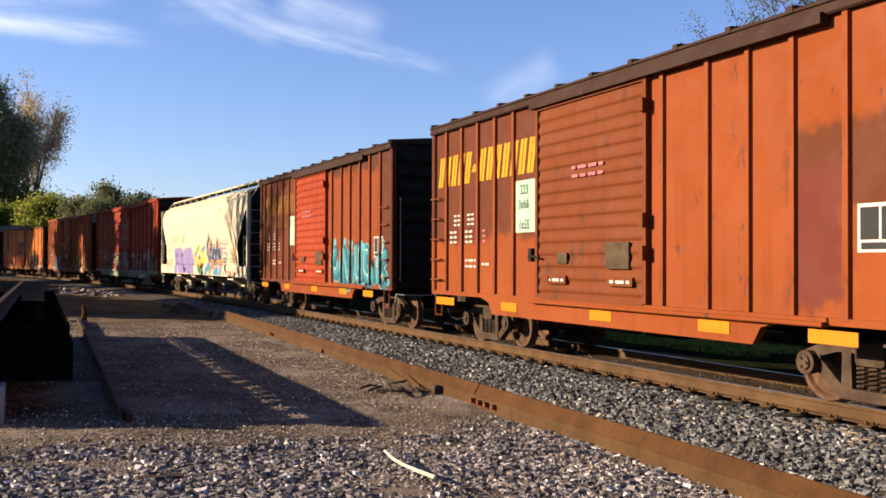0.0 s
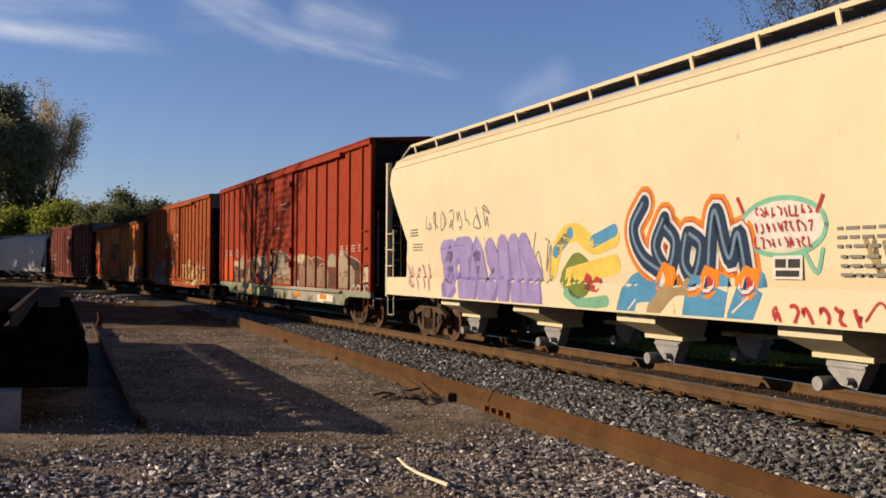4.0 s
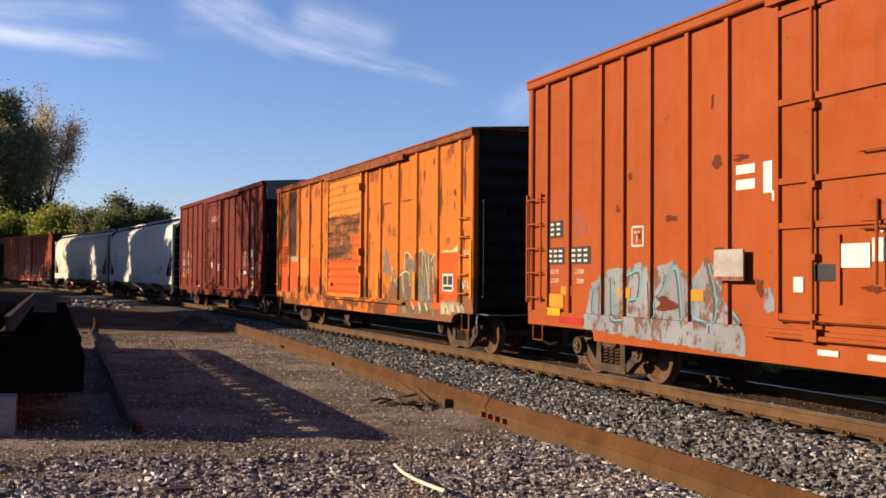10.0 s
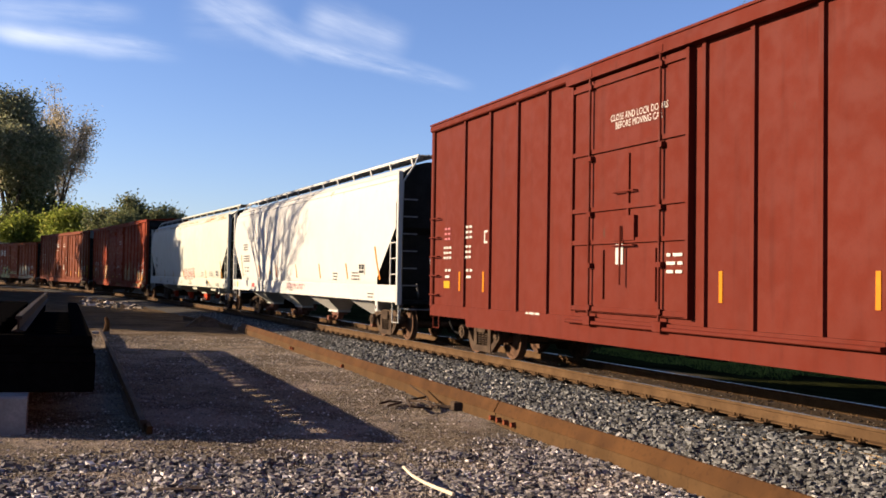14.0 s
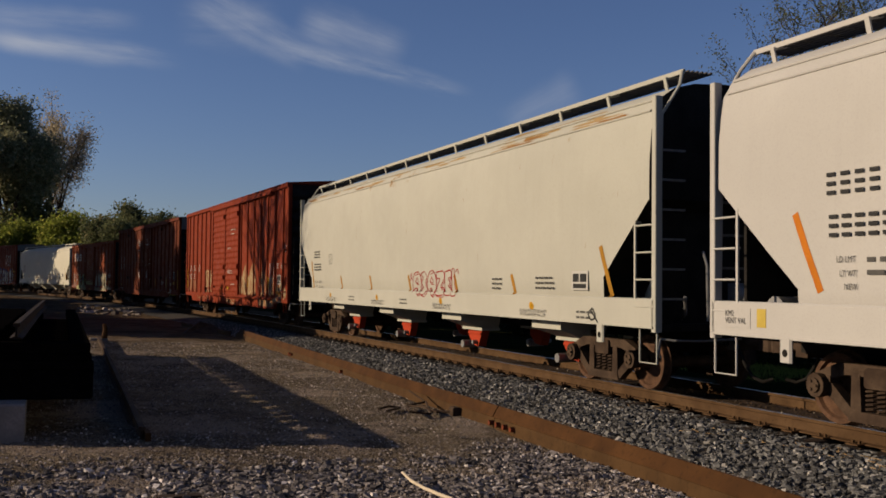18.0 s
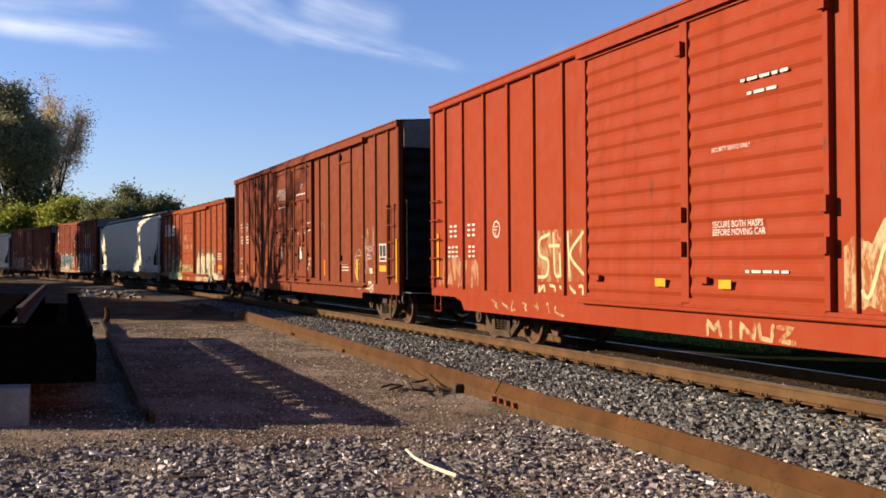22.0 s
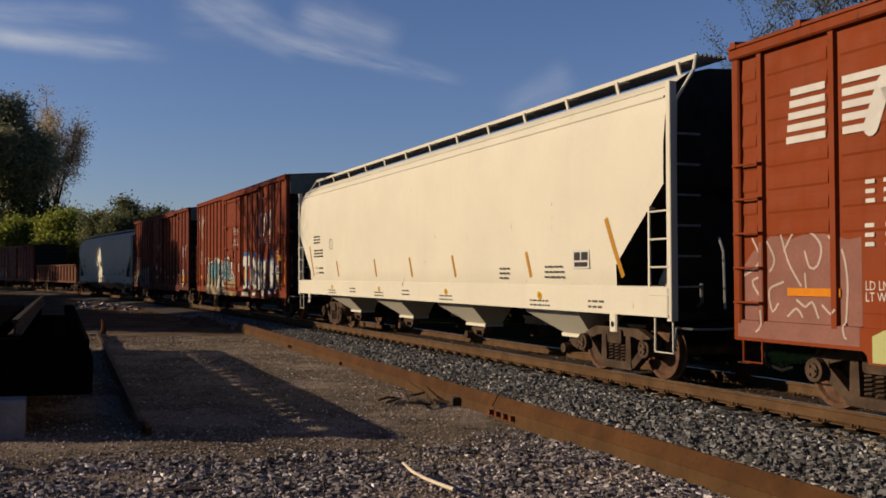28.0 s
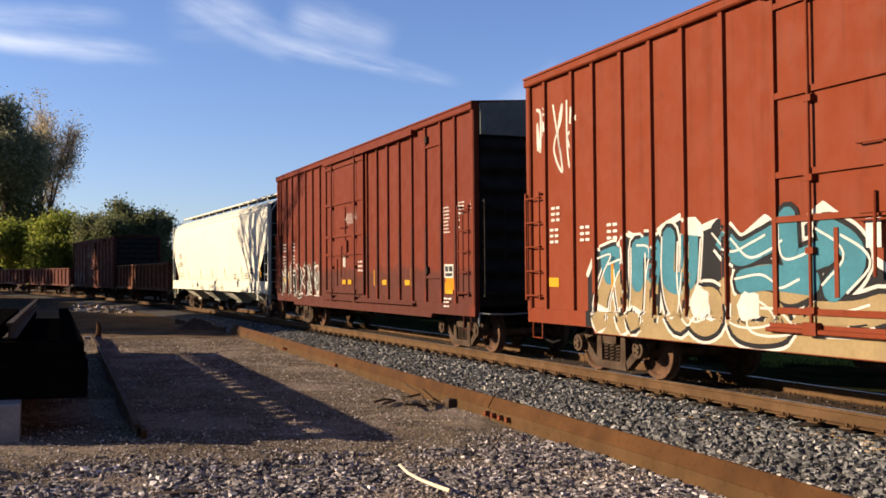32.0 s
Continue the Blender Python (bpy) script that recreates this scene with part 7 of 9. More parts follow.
    for x in (A - 1.38, -A + 1.38):
        eye = part("towing_eye", Mesh().box(x - 0.1, x + 0.1, -1.645, -1.6, 0.74, 1.02, 0.03).data("towing_eye", {8: H8, 9: H9}.get(c_n, H13)), c)
        # solid black plug paints the dark of the eye's opening
        part("eye_hole", Mesh().tube([(x, -1.648, 0.85), (x, -1.6, 0.85)], 0.045, 12).data("eye_hole", BLACK), eye)
strokes(cars[8], [[(-3.38, 1.72), (-3.33, 1.7)]], 0.14, YELLOW, 0.003, name="reflector")
# red outlined letters between the stripes of the grey-cream hopper
c = cars[9]
_r9 = random.Random(92)
blotches(c, [(_r9.uniform(-8.8, 8.8), _r9.triangular(4.1, 4.42, 4.22), _r9.uniform(0.3, 1.3), _r9.uniform(0.015, 0.05)) for _ in range(46)], paint("thin_rust_run", (0.27, 0.185, 0.085)), 9.2, 0.004, label="thin rust runs along the roof edge")
blotches(c, [(5.4, 4.14, 1.2, 0.05), (6.3, 4.1, 0.9, 0.04), (6.0, 4.2, 0.7, 0.05), (8.6, 4.14, 1.0, 0.05), (-9.1, 4.2, 0.8, 0.07), (1.6, 4.12, 0.9, 0.04), (-4.0, 4.16, 0.8, 0.04)], paint("rust_run", (0.2, 0.105, 0.035)), 9.3, 0.006, label="brown rust runs along the roof edge")
_az = [[(0.42, 1.4), (0.36, 1.6), (0.5, 1.82), (0.78, 1.84), (0.88, 1.7), (0.86, 1.38), (0.7, 1.36), (0.66, 1.48), (0.52, 1.48), (0.42, 1.4)], [(0.54, 1.62), (0.66, 1.72), (0.72, 1.6), (0.54, 1.62)],
       [(0.9, 1.8), (1.12, 1.86), (1.26, 1.74), (1.16, 1.6), (1.28, 1.44), (1.1, 1.34), (0.9, 1.38), (0.96, 1.48), (1.04, 1.5), (0.94, 1.6), (1.04, 1.72), (0.9, 1.8)],
       [(1.34, 1.38), (1.28, 1.62), (1.42, 1.84), (1.68, 1.86), (1.78, 1.68), (1.74, 1.36), (1.58, 1.36), (1.54, 1.48), (1.44, 1.48), (1.34, 1.38)], [(1.44, 1.62), (1.54, 1.74), (1.62, 1.62), (1.44, 1.62)],
       [(1.82, 1.84), (2.2, 1.86), (2.26, 1.72), (2.04, 1.52), (2.24, 1.5), (2.24, 1.36), (1.84, 1.36), (1.82, 1.5), (2.02, 1.7), (1.84, 1.7), (1.82, 1.84)],
       [(2.3, 1.84), (2.62, 1.88), (2.62, 1.74), (2.46, 1.7), (2.58, 1.62), (2.46, 1.54), (2.64, 1.5), (2.62, 1.36), (2.32, 1.38), (2.28, 1.6), (2.3, 1.84)],
       [(2.68, 1.88), (2.8, 1.9), (2.82, 1.5), (2.94, 1.48), (2.92, 1.36), (2.68, 1.36), (2.66, 1.6), (2.68, 1.88)],
       [(0.22, 1.74), (0.3, 1.82), (0.34, 1.74)], [(0.2, 1.66), (0.28, 1.72), (0.36, 1.66)], [(2.88, 1.84), (2.98, 1.9), (3.02, 1.8)]]
strokes(c, _az, 0.026, SP_RED, 0.004)
strokes(c, [[(x + 0.05, z - 0.04) for x, z in l[2:7]] for l in _az[:7]], 0.018, SP_RED, 0.004)
strokes(c, [[(8.2, 1.15), (8.32, 1.24), (8.42, 1.12), (8.3, 1.06), (8.2, 1.15)], [(8.3, 1.2), (8.5, 1.02)]], 0.03, SP_BLACK, 0.004)
plate(cars[8], -6.19, -5.73, 1.15, 1.3, paint("red_label", (0.276, 0.0461, 0.0461)), -1.622, "sign_board")
part("vent_label", Mesh().box(-9.6, -9.1, -1.626, -1.618, 1.1, 1.34).data("vent_label", H8), cars[8])
words(cars[8], "KM2\nVENT VAL", -9.57, 1.24, 0.075, MID_PRINT, -1.627)
plate(cars[8], -8.98, -8.82, 1.12, 1.34, SP_YELLOW, -1.622, "paper_notice", 0.004)
words(cars[8], "LINED CAR WEAR RUBBER SHOES WHEN ENTERING\nSHARP OBJECTS MUST NOT CONTACT LINING", -0.75, 1.27, 0.085, SP_PINK, -1.624)

# whitish worn graffiti on the tomato red car
c = cars[10]
HAZE = flaking("faded_cream_spray", (0.29, 0.205, 0.115), (0.16, 0.05, 0.018), 0.52, 2.6, (2.0, 2.0, 0.7), 10.1, (0.2, 0.12, 0.06))
THIN = flaking("faded_rose_spray", (0.23, 0.125, 0.068), (0.14, 0.03, 0.01), 0.42, 2.4, (2.2, 2.2, 0.55), 10.4)
ragged(c, ((-9.35, 1.7), (-8.7, 1.75), (-8.0, 1.6), (-7.4, 1.65), (-7.2, 1.5)), 1.1, THIN, 10.1, 0.08)
ragged(c, ((2.42, 1.7), (2.6, 1.9), (2.8, 1.75), (3.0, 2.05), (3.3, 2.3), (3.5, 2.1), (3.9, 1.7), (4.1, 2.0), (4.4, 2.25), (4.6, 2.4), (4.85, 2.2), (5.0, 1.8)), 1.07, HAZE, 10.2, 0.1)
ragged(c, ((5.75, 1.6), (5.9, 2.0), (6.1, 2.15), (6.35, 1.95), (6.55, 2.0), (6.85, 1.75)), 1.02, THIN, 10.3, 0.1)
ragged(c, ((5.75, 0.95), (6.0, 1.08), (6.3, 0.98), (6.6, 1.05), (7.2, 0.9), (7.8, 1.0), (8.5, 0.95), (9.0, 0.95)), 0.68, HAZE, 10.35, 0.05, 0.0042)
ragged(c, ((6.95, 1.6), (7.2, 1.8), (7.5, 1.75), (7.8, 1.7), (7.95, 1.5)), 1.04, THIN, 10.4, 0.1)
ragged(c, ((8.0, 1.4), (8.2, 1.6), (8.5, 1.45), (8.8, 1.6), (9.1, 1.45), (9.4, 1.2)), 1.0, HAZE, 10.5, 0.08)
strokes(c, [[(2.55, 1.6), (2.75, 1.2), (3.0, 1.75), (3.1, 1.15)], [(3.2, 1.9), (3.3, 1.1), (3.6, 1.3)], [(3.95, 1.8), (3.95, 1.15), (4.35, 1.2)], [(4.15, 1.6), (4.5, 1.9), (4.45, 1.15)], [(6.0, 1.9), (6.1, 1.4), (6.35, 1.1)], [(6.4, 1.85), (6.2, 1.3), (5.9, 1.1)],
            [(8.15, 1.45), (8.4, 1.15), (8.7, 1.5)], [(9.0, 1.4), (9.15, 1.1), (9.25, 1.35)]], 0.045, SP_CREAM, 0.006)
strokes(c, [[(x, 1.12), (x + 0.03, 1.5), (x + 0.14, 1.12)] for x in (7.05, 7.3, 7.55)] + [[(7.1, 1.4), (7.2, 1.58), (7.35, 1.45), (7.5, 1.6), (7.75, 1.5)], [(5.85, 1.75), (6.1, 1.55), (6.4, 1.75)], [(6.62, 1.8), (6.6, 1.15)]], 0.026, SP_CREAM, 0.006)
plate(c, 7.1, 7.4, 1.58, 1.72, SP_CREAM, -1.568, "paper_notice", 0.003)
strokes(c, scribble(-6.6, -3.6, 0.68, 0.88, 7, 111, 4), 0.04, HAZE, 0.005)
_k = [[(0, 0), (0.04, 1), (0.5, 0.35), (0.85, 1), (1, 0)], [(0.5, 0), (0.5, 1)], [(0, 0), (0, 1), (0.9, 0), (0.95, 1)], [(0, 1), (0.1, 0.1), (0.8, 0), (0.9, 1)], [(0, 0.95), (0.9, 0.95), (0.1, 0.05), (1, 0)]]
for i, line in enumerate(_k):
    strokes(c, [[(0.12 + 0.33 * i + 0.27 * u, 0.655 + 0.17 * v) for u, v in line]], 0.06, HAZE, 0.005, sharp=True)
area(c, lambda x: 2.12, lambda x: 1.24, -4.68, -3.8, THIN, 0.003)
area(c, lambda x: 2.1, lambda x: 1.26, -3.68, -2.98, THIN, 0.003)
strokes(c, [[(-4.25, 2.05), (-4.6, 1.95), (-4.6, 1.7), (-4.3, 1.6), (-4.35, 1.35), (-4.65, 1.32)], [(-4.1, 2.05), (-4.05, 1.4), (-3.9, 1.35)], [(-4.25, 1.85), (-3.9, 1.85)], [(-3.88, 1.7), (-3.86, 1.35)],
            [(-3.6, 2.05), (-3.55, 1.35)], [(-3.1, 2.05), (-3.52, 1.7), (-3.05, 1.35)]], 0.055, SP_CREAM, 0.006)
strokes(c, scribble(-4.7, -3.0, 1.05, 1.2, 5, 115, 4), 0.05, SP_CREAM, 0.005)
strokes(c, scribble(9.1, 9.5, 2.6, 2.85, 2, 114, 4), 0.04, SP_WHITE, 0.005)
for x in (-0.96, 0.43, 3.55, 6.75):
    plate(c, x, x + 0.24, 1.24 if x < 3 else 1.35, 1.75 if x > 3 else 1.35, YELLOW, -1.66 if x < 2 else -1.563)
plate(c, -9.42, -9.33, 1.25, 2.2, YELLOW, -1.575)
consolidated(c, 8.22, 1.5, 0.46, 0.33, -1.567)
plate(c, 8.12, 8.72, 1.14, 1.26, AMBER, -1.575)

# double plug doors with stencils
c = cars[11]
bars(c, -8.67, 2.83, 0.32, 2, pitch=1.0)
bars(c, -7.6, 2.83, 0.32, 2, pitch=1.0)
bars(c, -8.7, 2.34, 0.3, 3, pitch=0.78)
bars(c, -7.66, 2.34, 0.3, 2, pitch=0.8)
words(c, "LD LMT  207100", -8.75, 1.7, 0.085)
words(c, "LT WT    78900", -8.75, 1.53, 0.085)
plate(c, -8.2, -8.1, 1.82, 1.92, SP_CREAM, -1.563, "paper_notice", 0.003)
plate(c, -8.73, -8.05, 1.19, 1.27, YELLOW, -1.563)
words(c, "2 INCH HF COMP SHOES", -8.75, 0.98, 0.045, None, -1.61)
words(c, "LIFT, JACK\nAND PULL\nHERE", -7.6, 0.97, 0.055, None, -1.61, align="CENTER")
strokes(c, [[(-5.37, 2.36), (-5.1, 2.36), (-5.1, 2.63), (-5.37, 2.63), (-5.37, 2.36)]], 0.022, SP_WHITE, 0.003, sharp=True, name="plate_badge")
words(c, "PLATE", -5.235, 2.54, 0.045, align="CENTER")
words(c, "F", -5.235, 2.4, 0.09, align="CENTER")
words(c, "CLOSE AND LOCK\nBOTH DOORS BEFORE\nMOVING CAR", -1.6, 4.0, 0.12, None, -1.632, align="CENTER")
words(c, "OPENING\nTOTAL", 0.9, 4.05, 0.08, None, -1.632, align="CENTER")
small_print(c, 0.35, 3.75, 1.2, 1, 0.08, y=-1.632)
small_print(c, -2.15, 3.45, 1.1, 1, 0.06, y=-1.632)
words(c, "CLOSE THIS DOOR FIRST", -1.55, 2.42, 0.075, None, -1.64, align="CENTER")
words(c, "OPEN THIS DOOR FIRST", 0.95, 2.48, 0.08, None, -1.64, align="CENTER")
for x in (-1.6, 0.85):
    words(c, "OPEN CLOSE", x, 2.28, 0.07, None, -1.635, align="CENTER")
    strokes(c, [[(x - 0.12, 2.2), (x - 0.02, 1.95)], [(x + 0.12, 2.2), (x + 0.02, 1.95)]], 0.05, SP_WHITE, 0.02, sharp=True, name="lettering")
    plate(c, x - 0.12, x + 0.12, 1.7, 1.95, WHITE, -1.635, "paper_notice", 0.003)
small_print(c, 1.5, 2.8, 0.6, 3, 0.06, y=-1.632)
words(c, "UNLATCH\nTO CLOSE\nDOOR", 1.75, 1.65, 0.07, None, -1.632)
words(c, "SEAL", -0.7, 1.35, 0.09, None, -1.632)
words(c, "SEAL", 1.6, 1.35, 0.09, None, -1.632)
for x in (-6.33, -4.2, 3.25):
    plate(c, x, x + 0.1, 1.2, 1.65, AMBER, -1.563)
plate(c, -9.63, -9.53, 1.26, 2.2, YELLOW, -1.575)
plate(c, 9.53, 9.62, 1.1, 2.15, YELLOW, -1.63)
for k, t in enumerate(("EXH", "EXW", "EW", "IL", "IW", "IH", "CU FT", "", "EMPTY CG", "FLOOR HT")):
    words(c, t, 7.2, 2.4 - k * 0.083, 0.065, None, -1.565)
for k, t in enumerate(("17-0", "10-8", "9-2", "60-9", "9-6", "13-1")):
    words(c, t, 7.66, 2.42 - k * 0.083, 0.06, None, -1.565)
words(c, "LIFT, JACK\nAND PULL\nHERE", 7.66, 0.96, 0.075, None, -1.61, align="CENTER")
consolidated(c, 8.2, 1.6, 0.5, 0.45, -1.57)
plate(c, 8.2, 8.7, 1.35, 1.5, YELLOW, -1.57)
small_print(c, 5.05, 1.52, 0.6, 3, 0.045)
plate(c, 7.4, 7.63, 1.29, 1.43, SP_CREAM, -1.563, "paper_notice", 0.003)
plate(c, 7.31, 7.55, 1.03, 1.09, SP_CREAM, -1.563, "paper_notice", 0.003)
FAINT, OUTLINE = flaking("worn_rose_spray", (0.2, 0.125, 0.1), (0.12, 0.032, 0.016), 0.5, 4.0, (1, 1, 1), 11.3), paint("dull_grey_outline", (0.12, 0.08, 0.065))
_loops = [[(6.37, 1.88), (6.2, 1.7), (6.19, 1.4), (6.32, 1.18), (6.45, 1.12), (6.5, 0.95), (6.65, 0.88), (6.85, 0.92), (6.88, 1.2), (6.84, 1.6), (6.7, 1.84), (6.5, 1.92), (6.37, 1.88)],
          [(7.06, 2.2), (7.08, 1.6), (7.05, 1.0), (7.2, 0.9), (7.55, 0.9), (7.82, 1.0), (7.88, 1.4), (7.84, 1.7), (7.65, 1.86), (7.35, 1.88), (7.18, 1.72), (7.16, 1.45)],
          [(7.1, 1.95), (7.35, 2.0), (7.6, 1.97), (7.8, 2.05), (7.78, 1.92), (7.5, 1.9)], [(6.8, 2.1), (6.85, 2.22), (7.0, 2.27)]]
strokes(c, _loops, 0.06, FAINT, 0.003)
strokes(c, [[(x + 0.035, z) for x, z in l] for l in _loops], 0.022, OUTLINE, 0.006)
strokes(c, [[(x - 0.02, z + 0.01) for x, z in l[2:6]] for l in _loops[:2]], 0.03, SP_CREAM, 0.007)
strokes(c, [[(6.2, 1.55), (6.3, 1.6), (6.34, 1.45), (6.24, 1.42)], [(6.5, 1.4), (6.62, 1.2), (6.62, 0.95)], [(7.1, 1.3), (7.25, 1.48), (7.45, 1.3), (7.5, 1.05)], [(7.12, 1.3), (7.24, 1.32), (7.22, 1.6)]], 0.03, OUTLINE, 0.006)
strokes(c, [[(6.25 + 0.04 * i, 1.75 - 0.11 * (i % 4)), (6.32 + 0.04 * i, 1.77 - 0.11 * (i % 4))] for i in range(9)] + [[(7.76, 1.6 - 0.13 * i), (7.84, 1.62 - 0.13 * i)] for i in range(5)], 0.025, SP_CREAM, 0.008, sharp=True)
plate(c, 6.35, 6.49, 1.15, 1.64, YELLOW, -1.575)
strokes(c, scribble(2.95, 3.4, 2.3, 3.0, 2, 120, 7), 0.018, FAINT, 0.004)
strokes(c, [[(-5.75, 1.95), (-5.95, 1.6), (-5.7, 1.3), (-5.4, 1.5), (-5.5, 1.95)], [(-5.0, 1.95), (-5.1, 1.3)]], 0.06, P18, 0.004)

# stripes, marks and graffiti on the oxide red car
c = cars[12]
_posts = [-8.0, *RIB50L, -1.98]
_bays = list(zip(_posts, _posts[1:])) + list(zip([1.18, *RIB50R], [*RIB50R, 8.0]))
for a, b in _bays:
    for i in range(8):
        z = 2.02 + i * 0.27
        part("pressed_rib", Mesh().prism([(-1.559, z), (-1.571, z + 0.03), (-1.571, z + 0.08), (-1.559, z + 0.2)], a + 0.1, b - 0.1, "x").data("pressed_rib", P12), c)
for i in range(5):
    z = 3.07 + i * 0.135
    plate(c, -7.12 + 0.02 * i, -6.5, z, z + 0.08, WHITE, -1.575, "logo_stripe", 0.003)
    plate(c, -6.25, -5.8 + 0.05 * i, z, z + 0.08, WHITE, -1.575, "logo_stripe", 0.003)
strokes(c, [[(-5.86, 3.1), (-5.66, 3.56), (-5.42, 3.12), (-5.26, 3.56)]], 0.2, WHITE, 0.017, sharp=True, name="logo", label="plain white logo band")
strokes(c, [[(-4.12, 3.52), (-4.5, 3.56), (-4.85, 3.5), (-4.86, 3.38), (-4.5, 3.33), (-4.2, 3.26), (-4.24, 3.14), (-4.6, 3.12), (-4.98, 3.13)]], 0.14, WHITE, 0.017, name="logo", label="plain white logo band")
bars(c, -5.94, 2.32, 0.24, 3, y=-1.575, pitch=1.0)
bars(c, -5.96, 1.87, 0.24, 3, pitch=1.15)
bars(c, -4.73, 1.87, 0.24, 3, pitch=1.15)
GREY_BOARD = plain("weathered_grey_board", (0.085, 0.08, 0.068), 0.9, vary=0.3)
ROSE_WASH, PALE_LINE = paint("worn_rose_wash", (0.15, 0.068, 0.052)), paint("worn_pale_line", (0.29, 0.235, 0.2))
area(c, roofline((-8.0, 1.6), (-7.75, 1.85), (-7.4, 2.05), (-7.1, 1.98), (-6.75, 2.06), (-6.4, 2.0), (-6.2, 1.95), (-6.0, 1.98)), lambda x: 0.83, -7.98, -6.02, ROSE_WASH, 0.0025)
strokes(c, [[(-7.75, 2.02), (-7.62, 1.8), (-7.7, 1.66), (-7.98, 1.52), (-8.0, 1.3), (-7.92, 1.1)], [(-7.52, 2.02), (-7.36, 1.75), (-7.5, 1.58), (-7.75, 1.5), (-7.6, 1.28), (-7.55, 1.0), (-7.65, 0.9)],
            [(-7.25, 2.05), (-7.12, 1.72), (-6.92, 1.45)], [(-7.2, 1.85), (-7.0, 2.08), (-6.75, 2.04), (-6.6, 1.88), (-6.66, 1.68), (-6.78, 1.66), (-6.86, 1.85)], [(-6.5, 2.0), (-6.3, 1.85), (-6.22, 1.5), (-6.25, 1.0), (-6.2, 0.9)],
            [(-7.2, 1.5), (-7.45, 1.4), (-7.4, 1.15), (-7.3, 1.25)], [(-7.0, 1.3), (-6.85, 1.22), (-6.75, 1.28), (-6.65, 1.1)], [(-6.6, 1.25), (-6.45, 1.15), (-6.3, 1.25)], [(-7.15, 1.1), (-7.0, 1.2), (-6.9, 1.1)], [(-6.86, 1.6), (-6.84, 1.4)]], 0.028, PALE_LINE, 0.006)
plate(c, -7.13, -6.31, 1.34, 1.43, AMBER, -1.572)
# pale lime piece with grey edged letters
LIME_WASH, LIME_DEEP = car_paint("pale_lime_spray", (0.25, 0.26, 0.105), 0.18, 0.35, seed=21, pale=(0.32, 0.31, 0.17), dark=(0.09, 0.06, 0.03)), paint("lime_spray", (0.16, 0.21, 0.05))
EDGE_GREY = paint("edge_grey_spray", (0.045, 0.05, 0.05))
area(c, roofline((-5.85, 0.95), (-5.5, 1.1), (-5.2, 1.25), (-5.12, 1.86), (-4.9, 1.84), (-4.6, 1.72), (-3.9, 1.84), (-3.6, 1.8), (-3.2, 1.95), (-2.94, 1.9), (-2.7, 1.74), (-2.4, 1.72), (-2.0, 1.68)), lambda x: 0.68, -5.85, -2.0, LIME_WASH, 0.003)
area(c, roofline((-1.98, 1.5), (-1.4, 1.3), (-0.9, 1.45), (-0.3, 1.2), (0.3, 1.3), (0.9, 1.1)), lambda x: 0.98, -1.95, 0.95, LIME_WASH, 0.003)
strokes(c, [[(-5.1, 1.5), (-4.98, 1.8)], [(-3.4, 1.3), (-3.1, 1.8), (-2.9, 1.85)], [(-2.6, 1.2), (-2.3, 1.6)], [(-4.6, 0.9), (-4.3, 1.15)]], 0.22, LIME_DEEP, 0.0065)
strokes(c, [[(-5.12, 1.84), (-4.75, 1.76), (-4.5, 1.7), (-4.2, 1.8), (-3.9, 1.84), (-3.6, 1.8), (-3.2, 1.95), (-2.94, 1.9), (-2.7, 1.74), (-2.0, 1.68)], [(-4.9, 0.72), (-4.8, 1.0), (-4.6, 1.15), (-4.45, 0.9), (-4.3, 0.72)], [(-4.25, 0.75), (-4.1, 1.1), (-3.95, 0.8)],
            [(-3.45, 0.75), (-3.3, 1.05), (-3.1, 1.25), (-2.9, 1.05), (-2.8, 0.75)], [(-3.2, 0.8), (-3.05, 1.02), (-2.98, 0.8)], [(-2.7, 1.3), (-2.5, 1.15), (-2.35, 0.8), (-2.15, 1.0), (-2.0, 1.3)], [(-3.6, 1.28), (-3.35, 1.2), (-3.2, 1.3)], [(-5.5, 0.9), (-5.3, 1.12), (-5.1, 0.9)]], 0.035, EDGE_GREY, 0.009)
strokes(c, [[(-2.62, 0.82), (-2.5, 1.02)], [(-2.25, 1.2), (-2.12, 1.36)], [(-3.02, 1.08), (-2.9, 0.9)], [(-4.42, 1.1), (-4.36, 0.95)]], 0.11, EDGE_GREY, 0.0075)
strokes(c, [[(-5.2, 1.3), (-5.3, 1.02), (-5.5, 0.95), (-5.3, 0.85)], [(-5.12, 1.0), (-5.2, 0.8)]], 0.1, SP_CREAM, 0.0095)
for x0, x1 in ((-6.0, -5.18), (-4.83, -3.95)):
    plate(c, x0, x1, 1.18, 1.59, P12, -1.566, "repaint_patch", 0.004)
words(c, "LD LMT\nLT WT", -5.97, 1.42, 0.1, None, -1.571)
words(c, "154200\n65900", -4.72, 1.42, 0.11, None, -1.571)
plate(c, -3.66, -3.05, 1.37, 1.76, GREY_BOARD, -1.575, "placard_holder", 0.025)
plate(c, -2.48, -2.2, 1.14, 1.34, BOARD, -1.575, "placard_holder", 0.02)
plate(c, -2.28, -1.99, 2.23, 2.47, WHITE, -1.575, "paper_notice", 0.004)
strokes(c, [[(-2.45, 2.95), (-2.02, 2.95), (-2.02, 3.07), (-2.45, 3.07), (-2.45, 2.95)], [(-3.3, 2.42), (-3.3, 2.26), (-3.24, 2.25)], [(-3.05, 2.42), (-3.05, 2.26), (-3.1, 2.25)]], 0.018, SP_WHITE, 0.016, sharp=True, name="notice_frame")
